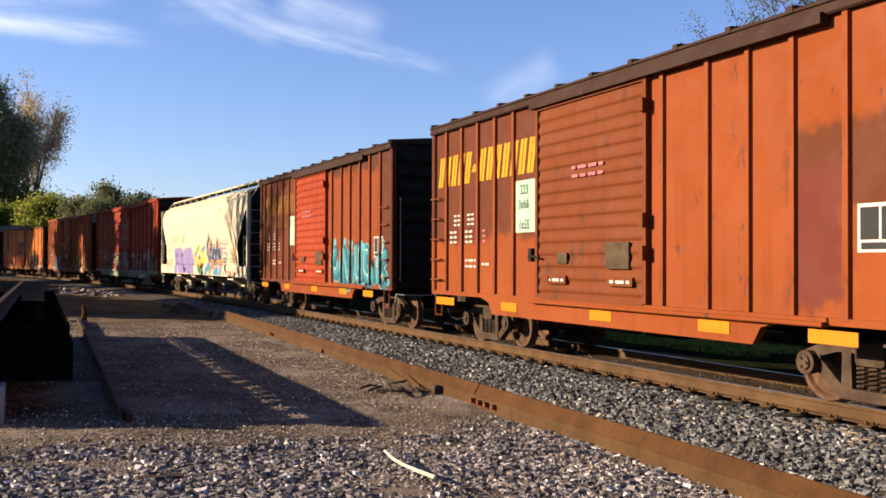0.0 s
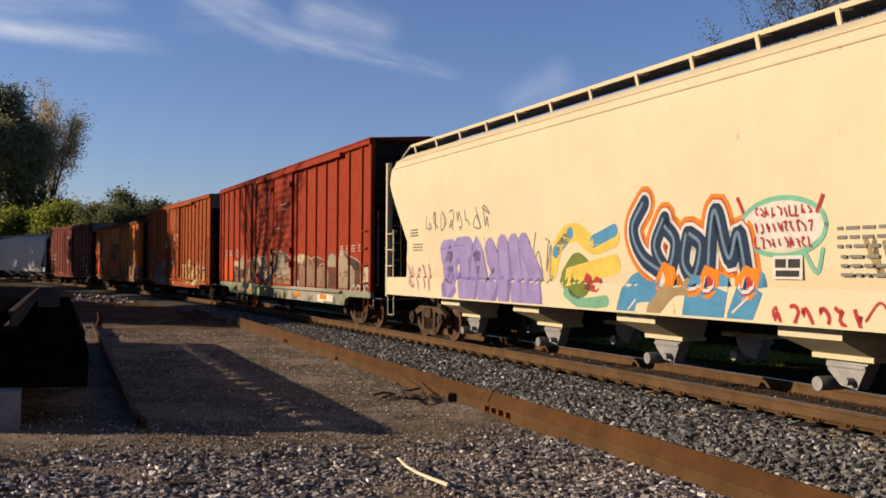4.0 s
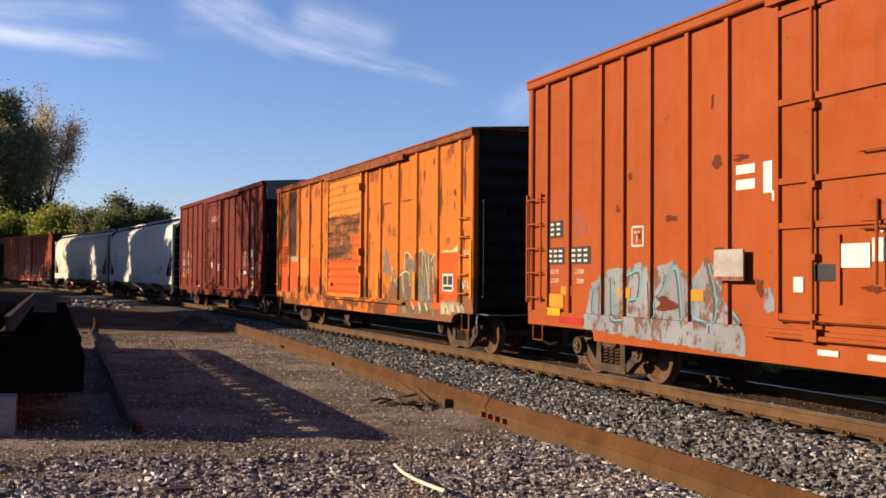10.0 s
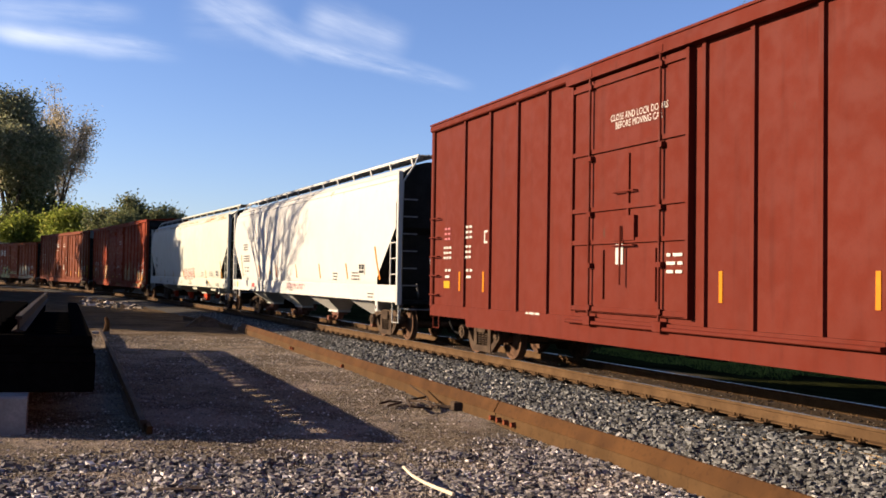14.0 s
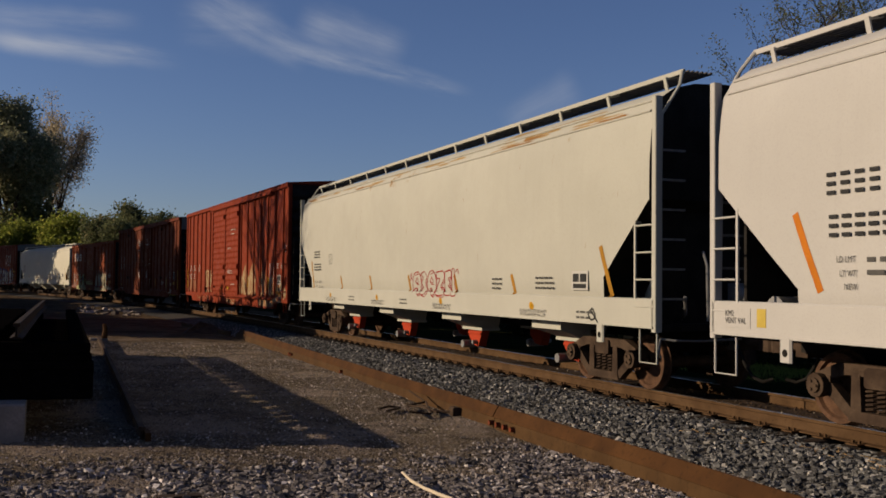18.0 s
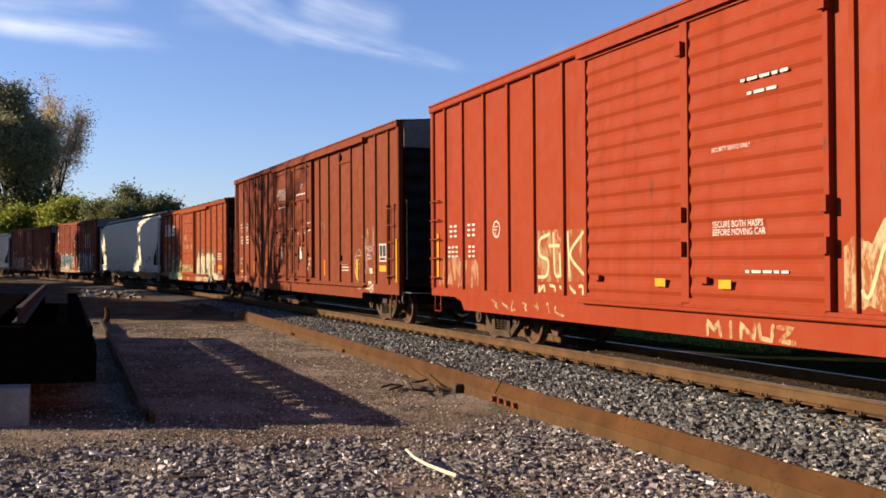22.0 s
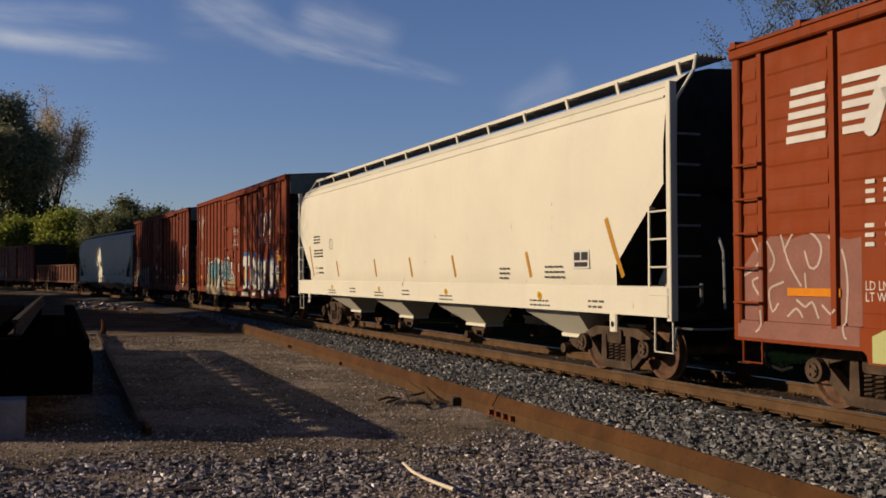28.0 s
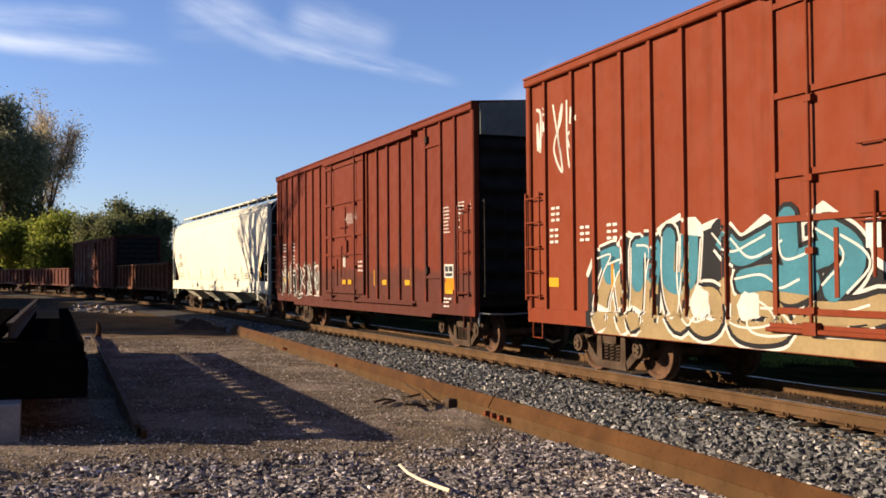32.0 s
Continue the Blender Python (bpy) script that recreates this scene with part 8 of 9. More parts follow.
# white piece with black edges beside the door
BONE = flaking("bone_white_spray", (0.3, 0.275, 0.2), (0.15, 0.08, 0.04), 0.8, 2.6, (1, 1, 1.2), 12.2, (0.26, 0.2, 0.1))
ragged(c, ((1.55, 1.3), (1.68, 1.7), (1.85, 1.72), (2.08, 2.0), (2.3, 1.85), (2.6, 1.8), (2.85, 2.0), (3.1, 1.85), (3.4, 1.92), (3.6, 1.75), (3.9, 1.95), (4.23, 2.04), (4.6, 1.92), (4.85, 1.9), (5.12, 1.97), (5.35, 1.75), (5.46, 1.5), (5.4, 1.2), (5.55, 1.0)), 0.69, BONE, 12.1, 0.04)
ragged(c, ((5.5, 1.1), (6.1, 1.12), (6.5, 1.0), (7.0, 0.95), (7.4, 0.9)), 0.8, BONE, 12.3, 0.05, 0.0035)
ragged(c, ((-1.9, 1.5), (-1.5, 1.6), (-1.1, 1.4), (-0.6, 1.35), (0.1, 1.45), (0.6, 1.3), (1.0, 1.35)), 1.06, CREAM_THIN, 12.4, 0.08)
strokes(c, [[(1.66, 1.72), (1.8, 1.78), (1.95, 1.98), (2.1, 2.02), (2.2, 1.9), (2.15, 1.7)], [(2.7, 1.8), (2.8, 2.0), (2.95, 2.02), (3.0, 1.85)], [(3.35, 1.85), (3.5, 1.95), (3.6, 1.85)], [(4.0, 1.95), (4.2, 2.06), (4.4, 2.0)], [(4.9, 1.9), (5.1, 2.0), (5.3, 1.9), (5.38, 1.6), (5.46, 1.5)]], 0.03, SP_CREAM, 0.0075)
strokes(c, [[(1.9, 1.6), (1.82, 1.3), (2.0, 1.1), (2.25, 1.25), (2.3, 1.55), (2.1, 1.66), (1.9, 1.6)], [(2.35, 1.6), (2.6, 1.3), (2.75, 1.5), (2.95, 1.1)], [(3.0, 1.7), (3.15, 1.45), (3.1, 1.15), (3.35, 1.05)], [(3.2, 1.56), (3.6, 1.64), (3.9, 1.65), (4.2, 1.4), (4.35, 1.2)], [(3.75, 1.6), (3.7, 1.3), (3.9, 1.1)],
            [(4.3, 1.6), (4.44, 1.47), (4.8, 1.5), (5.16, 1.6), (5.2, 1.3), (5.05, 1.1)], [(4.6, 1.45), (4.55, 1.2), (4.8, 1.08)]], 0.032, EDGE_GREY, 0.0075)
strokes(c, [[(1.7, 0.72), (1.8, 0.95), (2.0, 0.74)], [(2.2, 0.72), (2.3, 0.92), (2.5, 0.9), (2.55, 0.72)], [(3.2, 0.72), (3.4, 0.9), (3.6, 0.72)], [(4.2, 0.74), (4.35, 0.98), (4.6, 0.95), (4.65, 0.74)], [(4.85, 0.74), (4.95, 0.95), (5.2, 0.95), (5.3, 0.74)]], 0.04, EDGE_GREY, 0.0085)
strokes(c, [[(2.55, 1.5), (2.7, 1.25), (2.85, 1.15)]], 0.14, paint("pale_orange_spray", (0.26, 0.12, 0.04)), 0.0062)
ragged(c, ((1.6, 1.05), (2.0, 1.1), (2.3, 1.06)), 0.95, paint("pale_blue_spray", (0.14, 0.17, 0.23)), 12.6, 0.03, 0.006)
strokes(c, scribble(5.5, 7.3, 0.86, 1.1, 5, 133, 4), 0.045, SP_CREAM, 0.006)
strokes(c, [[(-1.3, 2.75), (-1.2, 2.98), (-1.1, 2.76), (-0.95, 3.05), (-0.85, 2.74)], [(-0.7, 3.0), (-0.6, 2.74), (-0.45, 3.0)], [(-1.5, 2.6), (-1.48, 2.3)], [(-1.2, 2.6), (-1.0, 2.32), (-0.75, 2.35), (-0.7, 2.55)], [(-0.6, 2.3), (-0.3, 2.58)], [(-0.3, 2.3), (-0.25, 2.6)], [(0.4, 2.5), (0.45, 2.25), (0.55, 2.5)], [(0.6, 2.55), (0.62, 2.2)], [(-0.95, 3.2), (-0.9, 3.3)]], 0.026, SP_CREAM, 0.006)
strokes(c, scribble(-1.7, 0.9, 1.3, 1.6, 6, 135, 4), 0.04, SP_CREAM, 0.006)
consolidated(c, 5.3, 1.5, 0.42, 0.28, -1.575)
for x, z in ((-3.57, 0.7), (-0.5, 0.72), (3.4, 0.72), (6.22, 1.3)):
    plate(c, x, x + 0.45, z, z + 0.11, AMBER, -1.612 if z < 1 else -1.565)
plate(c, 6.25, 7.1, 1.28, 1.46, AMBER, -1.568, "repaint_patch", 0.003)
small_print(c, 6.2, 1.95, 0.8, 3, 0.06)
bars(c, 6.3, 1.1, 0.12, 4, pitch=1.0)

# large block piece and teal wild-style piece
SP_TEAL_B = paint("spray_petrol", (0.0287, 0.107, 0.139))
c = cars[14]
_hook = [(4.62, 3.82), (4.3, 3.82), (4.18, 3.7), (4.18, 3.15), (4.3, 3.06), (4.7, 3.06), (4.85, 3.2), (4.98, 3.7), (5.1, 3.8), (5.25, 3.7), (5.42, 3.2), (5.55, 3.08), (5.72, 3.2), (5.78, 3.88)]
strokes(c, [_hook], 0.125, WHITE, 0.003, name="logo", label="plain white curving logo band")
for x, n in ((3.64, 1), (4.15, 3), (4.95, 3), (5.7, 2)):
    bars(c, x, 2.76, 0.15, n, pitch=0.8)
_I, _G = [[(1.5, 2.12), (2.6, 2.12)], [(2.05, 2.1), (2.05, 1.0)], [(1.5, 0.96), (2.6, 0.96)]], [[(3.75, 1.95), (3.4, 2.1), (3.08, 1.85), (3.02, 1.3), (3.3, 1.0), (3.7, 1.05), (3.75, 1.4), (3.45, 1.45)]]
_N, _UP = [[(4.15, 0.92), (4.15, 2.08), (4.85, 0.95), (4.9, 2.08)]], [[(5.45, 1.6), (5.97, 2.12), (6.55, 1.6)], [(5.97, 2.1), (5.93, 0.9)]]
_all = [(l, False if g is _G else True) for g in (_I, _G, _N, _UP) for l in g]
for lines, sharp in (([l for l, s_ in _all if s_], True), ([l for l, s_ in _all if not s_], False)):
    strokes(c, [[(a + 0.04, b + 0.07) for a, b in l] for l in lines], 0.6, SP_BLUE, 0.003, sharp, caps=False)
    strokes(c, [[(a + 0.13, b - 0.02) for a, b in l] for l in lines], 0.44, SP_BLACK, 0.0055, sharp, caps=False)
    strokes(c, lines, 0.45, SP_BLACK, 0.0075, sharp, caps=False)
    strokes(c, lines, 0.4, SP_WHITE, 0.0095, sharp, caps=False)
_r = random.Random(9)
_spots = [(x + _r.uniform(-0.14, 0.14), z) for x in (2.05, 3.06, 3.6, 4.15, 4.88, 5.95) for z in np.arange(1.1, 2.0, 0.17)]
strokes(c, [[(x, z), (x + 0.07, z + 0.02)] for x, z in _spots[::2]], 0.07, SP_YELLOW, 0.013)
strokes(c, [[(x, z), (x + 0.07, z + 0.02)] for x, z in _spots[1::2]], 0.07, SP_BLUE, 0.013)
strokes(c, scribble(6.4, 7.1, 1.15, 1.5, 3, 140, 4), 0.16, SP_YELLOW, 0.005)
strokes(c, scribble(6.4, 7.1, 1.15, 1.5, 3, 141, 4), 0.09, SP_BLUE, 0.007)
_spikes = ((-6.1, 1.6), (-5.8, 2.0), (-5.3, 1.95), (-5.0, 2.2), (-4.5, 2.05), (-4.05, 2.25), (-3.6, 2.38), (-3.35, 2.15), (-2.9, 2.25), (-2.5, 1.98), (-2.0, 2.25), (-1.6, 2.0), (-1.0, 2.33), (-0.65, 2.1), (-0.35, 1.75), (0.2, 1.45), (0.3, 1.2))
area(c, roofline(*_spikes), lambda x: 0.71, -6.1, 0.3, SP_BLACK, 0.002)
strokes(c, [list(_spikes)], 0.09, SP_WHITE, 0.0026, sharp=True)
area(c, lambda x: 1.4 + 0.2 * math.sin(2 * x), lambda x: 0.71, -5.9, 0.3, SP_TAN, 0.0026)
_piece = [[(-5.69, 1.8), (-5.25, 1.86), (-5.46, 1.59), (-5.66, 1.25), (-5.7, 0.95)], [(-5.16, 1.65), (-5.12, 1.3), (-5.02, 0.95)], [(-4.69, 1.95), (-4.7, 1.49), (-4.76, 0.95)], [(-4.55, 1.98), (-4.24, 1.92), (-4.33, 1.49), (-4.39, 0.95)],
          [(-3.92, 2.08), (-3.94, 1.54), (-3.83, 1.12), (-3.61, 1.0), (-3.49, 1.54), (-3.42, 2.1)], [(-3.25, 1.26), (-3.34, 1.05), (-3.13, 0.95), (-2.9, 1.05), (-2.97, 1.26), (-3.2, 1.28)], [(-2.83, 2.08), (-2.48, 1.84), (-2.06, 1.94), (-1.83, 2.02)],
          [(-2.4, 1.5), (-1.9, 1.55), (-1.55, 1.4), (-1.2, 1.5)], [(-2.48, 1.2), (-2.45, 0.98), (-2.09, 0.92), (-1.68, 1.0), (-1.91, 1.22), (-2.3, 1.24)], [(-1.55, 2.2), (-1.46, 1.74), (-0.95, 1.82)], [(-0.95, 2.05), (-0.63, 1.88), (-0.56, 1.7), (-0.87, 1.43)], [(-1.12, 1.14), (-0.56, 1.16), (-0.2, 1.24)]]
_high = [[p for p in l if p[1] > 1.4] for l in _piece]
strokes(c, _piece, 0.5, SP_WHITE, 0.003)
strokes(c, _piece, 0.42, SP_BLACK, 0.0055)
strokes(c, _piece, 0.3, SP_TAN, 0.008)
strokes(c, [l for l in _high if len(l) > 1], 0.3, SP_TEAL_B, 0.0105)
strokes(c, [[(a - 0.16, b + 0.03) for a, b in l] for l in _piece], 0.028, SP_WHITE, 0.0135)
strokes(c, [[(a + 0.2, b - 0.05) for a, b in l] for l in _piece[::2]], 0.03, SP_WHITE, 0.0135)
strokes(c, scribble(-7.85, -7.3, 3.6, 4.6, 2, 144, 6), 0.06, SP_WHITE, 0.004)
strokes(c, scribble(-7.2, -6.4, 3.3, 4.5, 2, 145, 7), 0.05, SP_WHITE, 0.004)
strokes(c, scribble(7.25, 7.95, 3.2, 3.9, 3, 146, 6), 0.045, P18, 0.004)
strokes(c, scribble(6.7, 7.05, 2.55, 3.2, 2, 147, 6), 0.05, P18, 0.004)
bars(c, -7.25, 2.48, 0.24, 2, pitch=0.7)
bars(c, -7.3, 2.12, 0.24, 2, pitch=0.7)
bars(c, -6.3, 2.12, 0.24, 2, pitch=0.7)
bars(c, -5.5, 2.12, 0.24, 2, pitch=0.7)
plate(c, 7.78, 7.9, 1.2, 2.02, AMBER, -1.59)
plate(c, 7.57, 8.0, 2.08, 2.2, AMBER, -1.59)
plate(c, 1.75, 1.85, 1.35, 1.75, AMBER, -1.58)
plate(c, -0.1, 0.3, 0.86, 0.95, AMBER, -1.612)

# black and white piece on the dull red car
c = cars[15]
wild(c, -7.9, -3.0, 1.0, 2.0, 8, 150, SP_BLACK, SP_WHITE, None, 0.12, 0.03, 6)
strokes(c, scribble(-7.9, -3.0, 1.0, 2.0, 7, 151, 5), 0.05, SP_WHITE, 0.011)
for x in (-0.45, 0.05, 2.6, 4.15):
    plate(c, x, x + 0.3, 1.38, 1.5, YELLOW, -1.64 if x < 1 else -1.57)
plate(c, 6.55, 7.0, 1.3, 1.55, AMBER, -1.575)
c = cars[18]
strokes(c, scribble(-7.5, -3.0, 1.0, 2.2, 6, 160, 5), 0.1, SP_GREY, 0.005)


# ---- the yard: spare rails, stacked track panels, litter
def bent_rail(pts, z, mat, name="rail", ring=None):
    """A rail lying along a bent line of (x, y); ring: its section, where it does not stand upright."""
    me = Mesh()
    ring = ring or [(o, 0.18 + h) for o, h in RAIL]
    n = len(ring)
    V, F = [], []
    P = [Vector(p) for p in pts]
    for i, p in enumerate(P):
        t = (P[min(i + 1, len(P) - 1)] - P[max(i - 1, 0)]).normalized()
        q = Vector((t.y, -t.x))
        V += [(p.x + q.x * o, p.y + q.y * o, z + h) for o, h in ring]
        if i:
            b = (i - 1) * n
            F += [(b + k, b + (k + 1) % n, b + n + (k + 1) % n, b + n + k) for k in range(n)]
    F += [tuple(range(n)), tuple(range(len(V) - n, len(V)))]
    return me.poly(V, F).data(name, mat)


def lying_line(y0, y1, shift, n=40):
    """The long rail beside the ballast."""
    ys = [y0 + (y1 - y0) * i / n for i in range(n + 1)]
    return [(float(np.interp(y, [-4, 5, 8, 12, 18, 34], [5.14, 5.33, 5.43, 5.46, 5.5, 5.72])) + shift, y) for y in ys]


# two rails tipped over on their sides, foot towards the yard, one on the other
TIPPED_LOW = [(-0.112, 0.0), (-0.098, 0.15), (-0.086, 0.156), (-0.07, 0.1), (0.03, 0.09), (0.04, 0.12), (0.075, 0.12), (0.075, 0.035), (0.04, 0.035), (0.03, 0.065), (-0.07, 0.055), (-0.092, 0.0)]
TIPPED_TOP = [(-0.122, 0.158), (-0.118, 0.178), (-0.052, 0.298), (-0.038, 0.302), (-0.04, 0.272), (-0.062, 0.24), (0.05, 0.2), (0.06, 0.23), (0.092, 0.215), (0.055, 0.135), (0.025, 0.148), (0.04, 0.178), (-0.078, 0.21), (-0.104, 0.16)]
RAIL_NUT = rusty("red_rust_nut", (0.09, 0.02, 0.009), light=(0.16, 0.045, 0.018), scale=9)
r = thing("spare_rail", "long tan-brown rail tipped over on the ground beside the ballast", "rail", "rails lying in the yard")
part("rail_bar", bent_rail(lying_line(-2.0, 11.86, 0.0), GROUND_Z - 0.01, RAIL_TAN, ring=TIPPED_LOW), r)
part("rail_bar", bent_rail(lying_line(11.88, 34.0, 0.0), GROUND_Z - 0.01, RAIL_TAN, ring=TIPPED_LOW), r)
for y0, n in ((11.25, 4), (19.6, 1), (24.6, 2)):
    for i in range(n):
        y = y0 + i * 0.22
        x = lying_line(y, y + 0.1, 0, 1)[0][0]
        part("bolt", Mesh().tube([(x - 0.165, y, GROUND_Z + 0.075), (x - 0.13, y, GROUND_Z + 0.075), (x - 0.09, y, GROUND_Z + 0.075)], 0.036, 6).data("bolt", RAIL_NUT), r, "red-rusted bolt")
r = thing("spare_rail", "second rust-orange rail lying on its side on the first", "rail", "rails lying in the yard")
part("rail_bar", bent_rail(lying_line(-2.0, 11.9, 0.02), GROUND_Z - 0.01, RAIL_RUST, ring=TIPPED_TOP), r)
part("rail_bar", bent_rail(lying_line(11.93, 33.6, 0.02), GROUND_Z - 0.01, RAIL_RUST, ring=TIPPED_TOP), r)
r = thing("spare_rail", "dark rail lying in the shade of the stacked panels", "rail", "rails lying in the yard")
# darker steel than the other spare rails: the stack's shade is in its colour
part("rail_bar", bent_rail([(0.9, 11.5), (0.94, 15), (1.0, 22), (1.06, 31)], GROUND_Z - 0.01, TRUCK), r)
part("joint_bar", Mesh().box(0.93, 0.99, 11.35, 11.75, GROUND_Z + 0.03, GROUND_Z + 0.12).data("joint_bar", RAIL_RUST), r)
r = thing("spare_rail", "short rusty rail end lying beyond the long rail", "rail", "rails lying in the yard")
part("rail_bar", bent_rail([(5.5, 34.5), (5.1, 38.5), (4.7, 42)], GROUND_Z - 0.01, RAIL_BROWN), r)


# rail steel darkened with the shade of the stack
STACK_IRON = rusty("dark_rail_steel", (0.02, 0.014, 0.01), light=(0.04, 0.026, 0.018), scale=3)


def timber_layer(z, h, step, w, label, x0=-2.3, x1=0.38, y0=12.05, length=13.6):
    """One layer of the stack: cross timbers laid side by side or spaced."""
    p = thing("track_panel", label, "track panel", "stacked track panels")
    rng = random.Random(int(z * 100) + 3)
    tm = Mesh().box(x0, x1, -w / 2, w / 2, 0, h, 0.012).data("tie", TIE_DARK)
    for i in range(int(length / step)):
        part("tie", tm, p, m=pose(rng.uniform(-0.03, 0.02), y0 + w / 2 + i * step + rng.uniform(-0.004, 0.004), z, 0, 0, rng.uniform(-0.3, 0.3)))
    return p


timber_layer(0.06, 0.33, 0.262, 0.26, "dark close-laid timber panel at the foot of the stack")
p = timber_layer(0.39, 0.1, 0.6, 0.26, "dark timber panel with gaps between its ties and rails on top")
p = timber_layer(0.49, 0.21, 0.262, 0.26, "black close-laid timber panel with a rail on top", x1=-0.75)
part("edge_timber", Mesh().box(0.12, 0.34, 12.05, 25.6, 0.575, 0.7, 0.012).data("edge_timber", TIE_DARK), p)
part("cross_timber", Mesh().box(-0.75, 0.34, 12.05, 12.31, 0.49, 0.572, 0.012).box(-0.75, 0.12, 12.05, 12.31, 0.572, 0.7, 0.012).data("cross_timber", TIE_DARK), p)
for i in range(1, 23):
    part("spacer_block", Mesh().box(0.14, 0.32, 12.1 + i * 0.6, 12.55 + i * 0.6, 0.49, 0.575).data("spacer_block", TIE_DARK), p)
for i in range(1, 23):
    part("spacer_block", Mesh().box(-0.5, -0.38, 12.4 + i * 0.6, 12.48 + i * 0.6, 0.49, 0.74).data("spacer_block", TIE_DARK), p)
part("rail_bar", bent_rail([(-0.45, 11.95), (-0.42, 18.8), (-0.38, 26.0)], 0.74, STACK_IRON), p)
part("rail_bar", bent_rail([(-1.9, 11.95), (-1.9, 18.8), (-1.9, 25.4)], 0.7, STACK_IRON), p)
for x, y, w in ((-0.62, 11.62, 0.62), (-2.2, 11.7, 0.6), (-0.6, 17.6, 0.62), (-2.1, 17.6, 0.6), (-0.6, 23.4, 0.62), (-2.1, 23.4, 0.6)):
    thing("concrete_block", "weathered grey concrete block under the stacked panels", "concrete block", "blocks under the stack",
          data=Mesh().box(x - w / 2, x + w / 2, y, y + 0.62, GROUND_Z - 0.03, 0.06, 0.02).data("concrete_block", CONCRETE))
v = thing("rail_fitting", "small rusty rail fitting standing at the rail's end", "fitting")
part("base_plate", Mesh().box(0.85, 1.35, 30.9, 31.2, GROUND_Z - 0.01, GROUND_Z + 0.08).data("base_plate", CONCRETE), v)
part("post", Mesh().tube([(1.25, 31.0, GROUND_Z + 0.06), (1.27, 31.0, GROUND_Z + 0.36), (1.22, 31.0, GROUND_Z + 0.5)], 0.09, 8, 0.05).data("post", RAIL_RUST), v)
STICK = [(3.02, 8.72, GROUND_Z + 0.09), (3.0, 8.42, GROUND_Z + 0.07), (3.02, 8.14, GROUND_Z + 0.06), (3.06, 7.9, GROUND_Z + 0.055), (3.11, 7.68, GROUND_Z + 0.05)]
FRAME_AT = [(4.86, 13.95), (5.2, 14.05), (4.89, 13.0), (4.56, 12.93), (4.86, 13.95), (4.95, 13.5), (5.02, 13.1)]
CLAMP_AT, ROD_AT = [(4.34, 13.69), (4.55, 13.85), (4.7, 13.8)], [(5.02, 13.4), (5.3, 13.12)]
thing("wooden_stick", "bent pale barkless stick lying on gravel", "stick",
      data=Mesh().tube(STICK, 0.012, 8, 0.018).data("wooden_stick", plain("pale_wood", (0.5, 0.42, 0.3), 0.7, vary=0.15), True))
WIRE = (GROUND_Z + 0.06, GROUND_Z + 0.1)
thing("wire_frame", "bent square of rusty steel wire lying on the ground", "scrap wire",
      data=Mesh().tube([(*q, WIRE[i % 2]) for i, q in enumerate(FRAME_AT)], 0.016, 6).tube([(*FRAME_AT[1], WIRE[1]), (FRAME_AT[1][0] - 0.1, FRAME_AT[1][1] + 0.5, WIRE[1] + 0.12)], 0.012, 6).data("wire_frame", TRUCK))
thing("scrap_bar", "rusty bent steel strap lying on the ground", "scrap metal",
      data=Mesh().tube([(*CLAMP_AT[0], GROUND_Z + 0.05), (*CLAMP_AT[1], GROUND_Z + 0.07), (*CLAMP_AT[2], GROUND_Z + 0.05), (CLAMP_AT[0][0] + 0.05, CLAMP_AT[0][1] - 0.25, GROUND_Z + 0.05)], 0.018, 6).data("scrap_bar", TRUCK))
thing("scrap_bar", "rusty steel rod with a clamp lying by the rail", "scrap metal",
      data=Mesh().tube([(*ROD_AT[0], GROUND_Z + 0.05), (*ROD_AT[1], GROUND_Z + 0.06)], 0.022, 6).box(ROD_AT[1][0] - 0.06, ROD_AT[1][0] + 0.06, ROD_AT[1][1] - 0.08, ROD_AT[1][1] + 0.08, GROUND_Z, GROUND_Z + 0.14, 0.02).data("scrap_bar", TRUCK))
thing("scrap_bar", "flat dark steel strap lying half in gravel", "scrap metal",
      data=Mesh().box(0.78, 1.14, 8.25, 8.34, GROUND_Z + 0.0, GROUND_Z + 0.06).data("scrap_bar", TRUCK))
thing("scrap_lump", "low dark lump of old steel scrap on the ground", "scrap metal",
      data=Mesh().poly([(4.1, 36.2, GROUND_Z - 0.02), (5.7, 36.0, GROUND_Z - 0.02), (5.6, 37.4, GROUND_Z - 0.02), (4.2, 37.3, GROUND_Z - 0.02), (4.7, 36.6, GROUND_Z + 0.4), (5.2, 36.7, GROUND_Z + 0.32)],
                       [(0, 1, 5, 4), (1, 2, 5), (2, 3, 4, 5), (3, 0, 4), (0, 3, 2, 1)]).data("scrap_lump", TRUCK))


# ---- loose stone
BLOCK = np.array([(x, y, z) for x in (-0.8, 0.8) for y in (-0.75, 0.75) for z in (-0.7, 0.7)])
BLOCK_F = np.array([(0, 1, 3), (0, 3, 2), (4, 6, 7), (4, 7, 5), (0, 4, 5), (0, 5, 1), (2, 3, 7), (2, 7, 6), (0, 2, 6), (0, 6, 4), (1, 5, 7), (1, 7, 3)])
OCT = np.array([(0, 0, -0.8), (1, 0, 0), (0, 1, 0.1), (-1, 0, 0), (0, -1, -0.1), (0, 0, 0.9)])
OCT_F = np.array([(0, 2, 1), (0, 3, 2), (0, 4, 3), (0, 1, 4), (5, 1, 2), (5, 2, 3), (5, 3, 4), (5, 4, 1)])


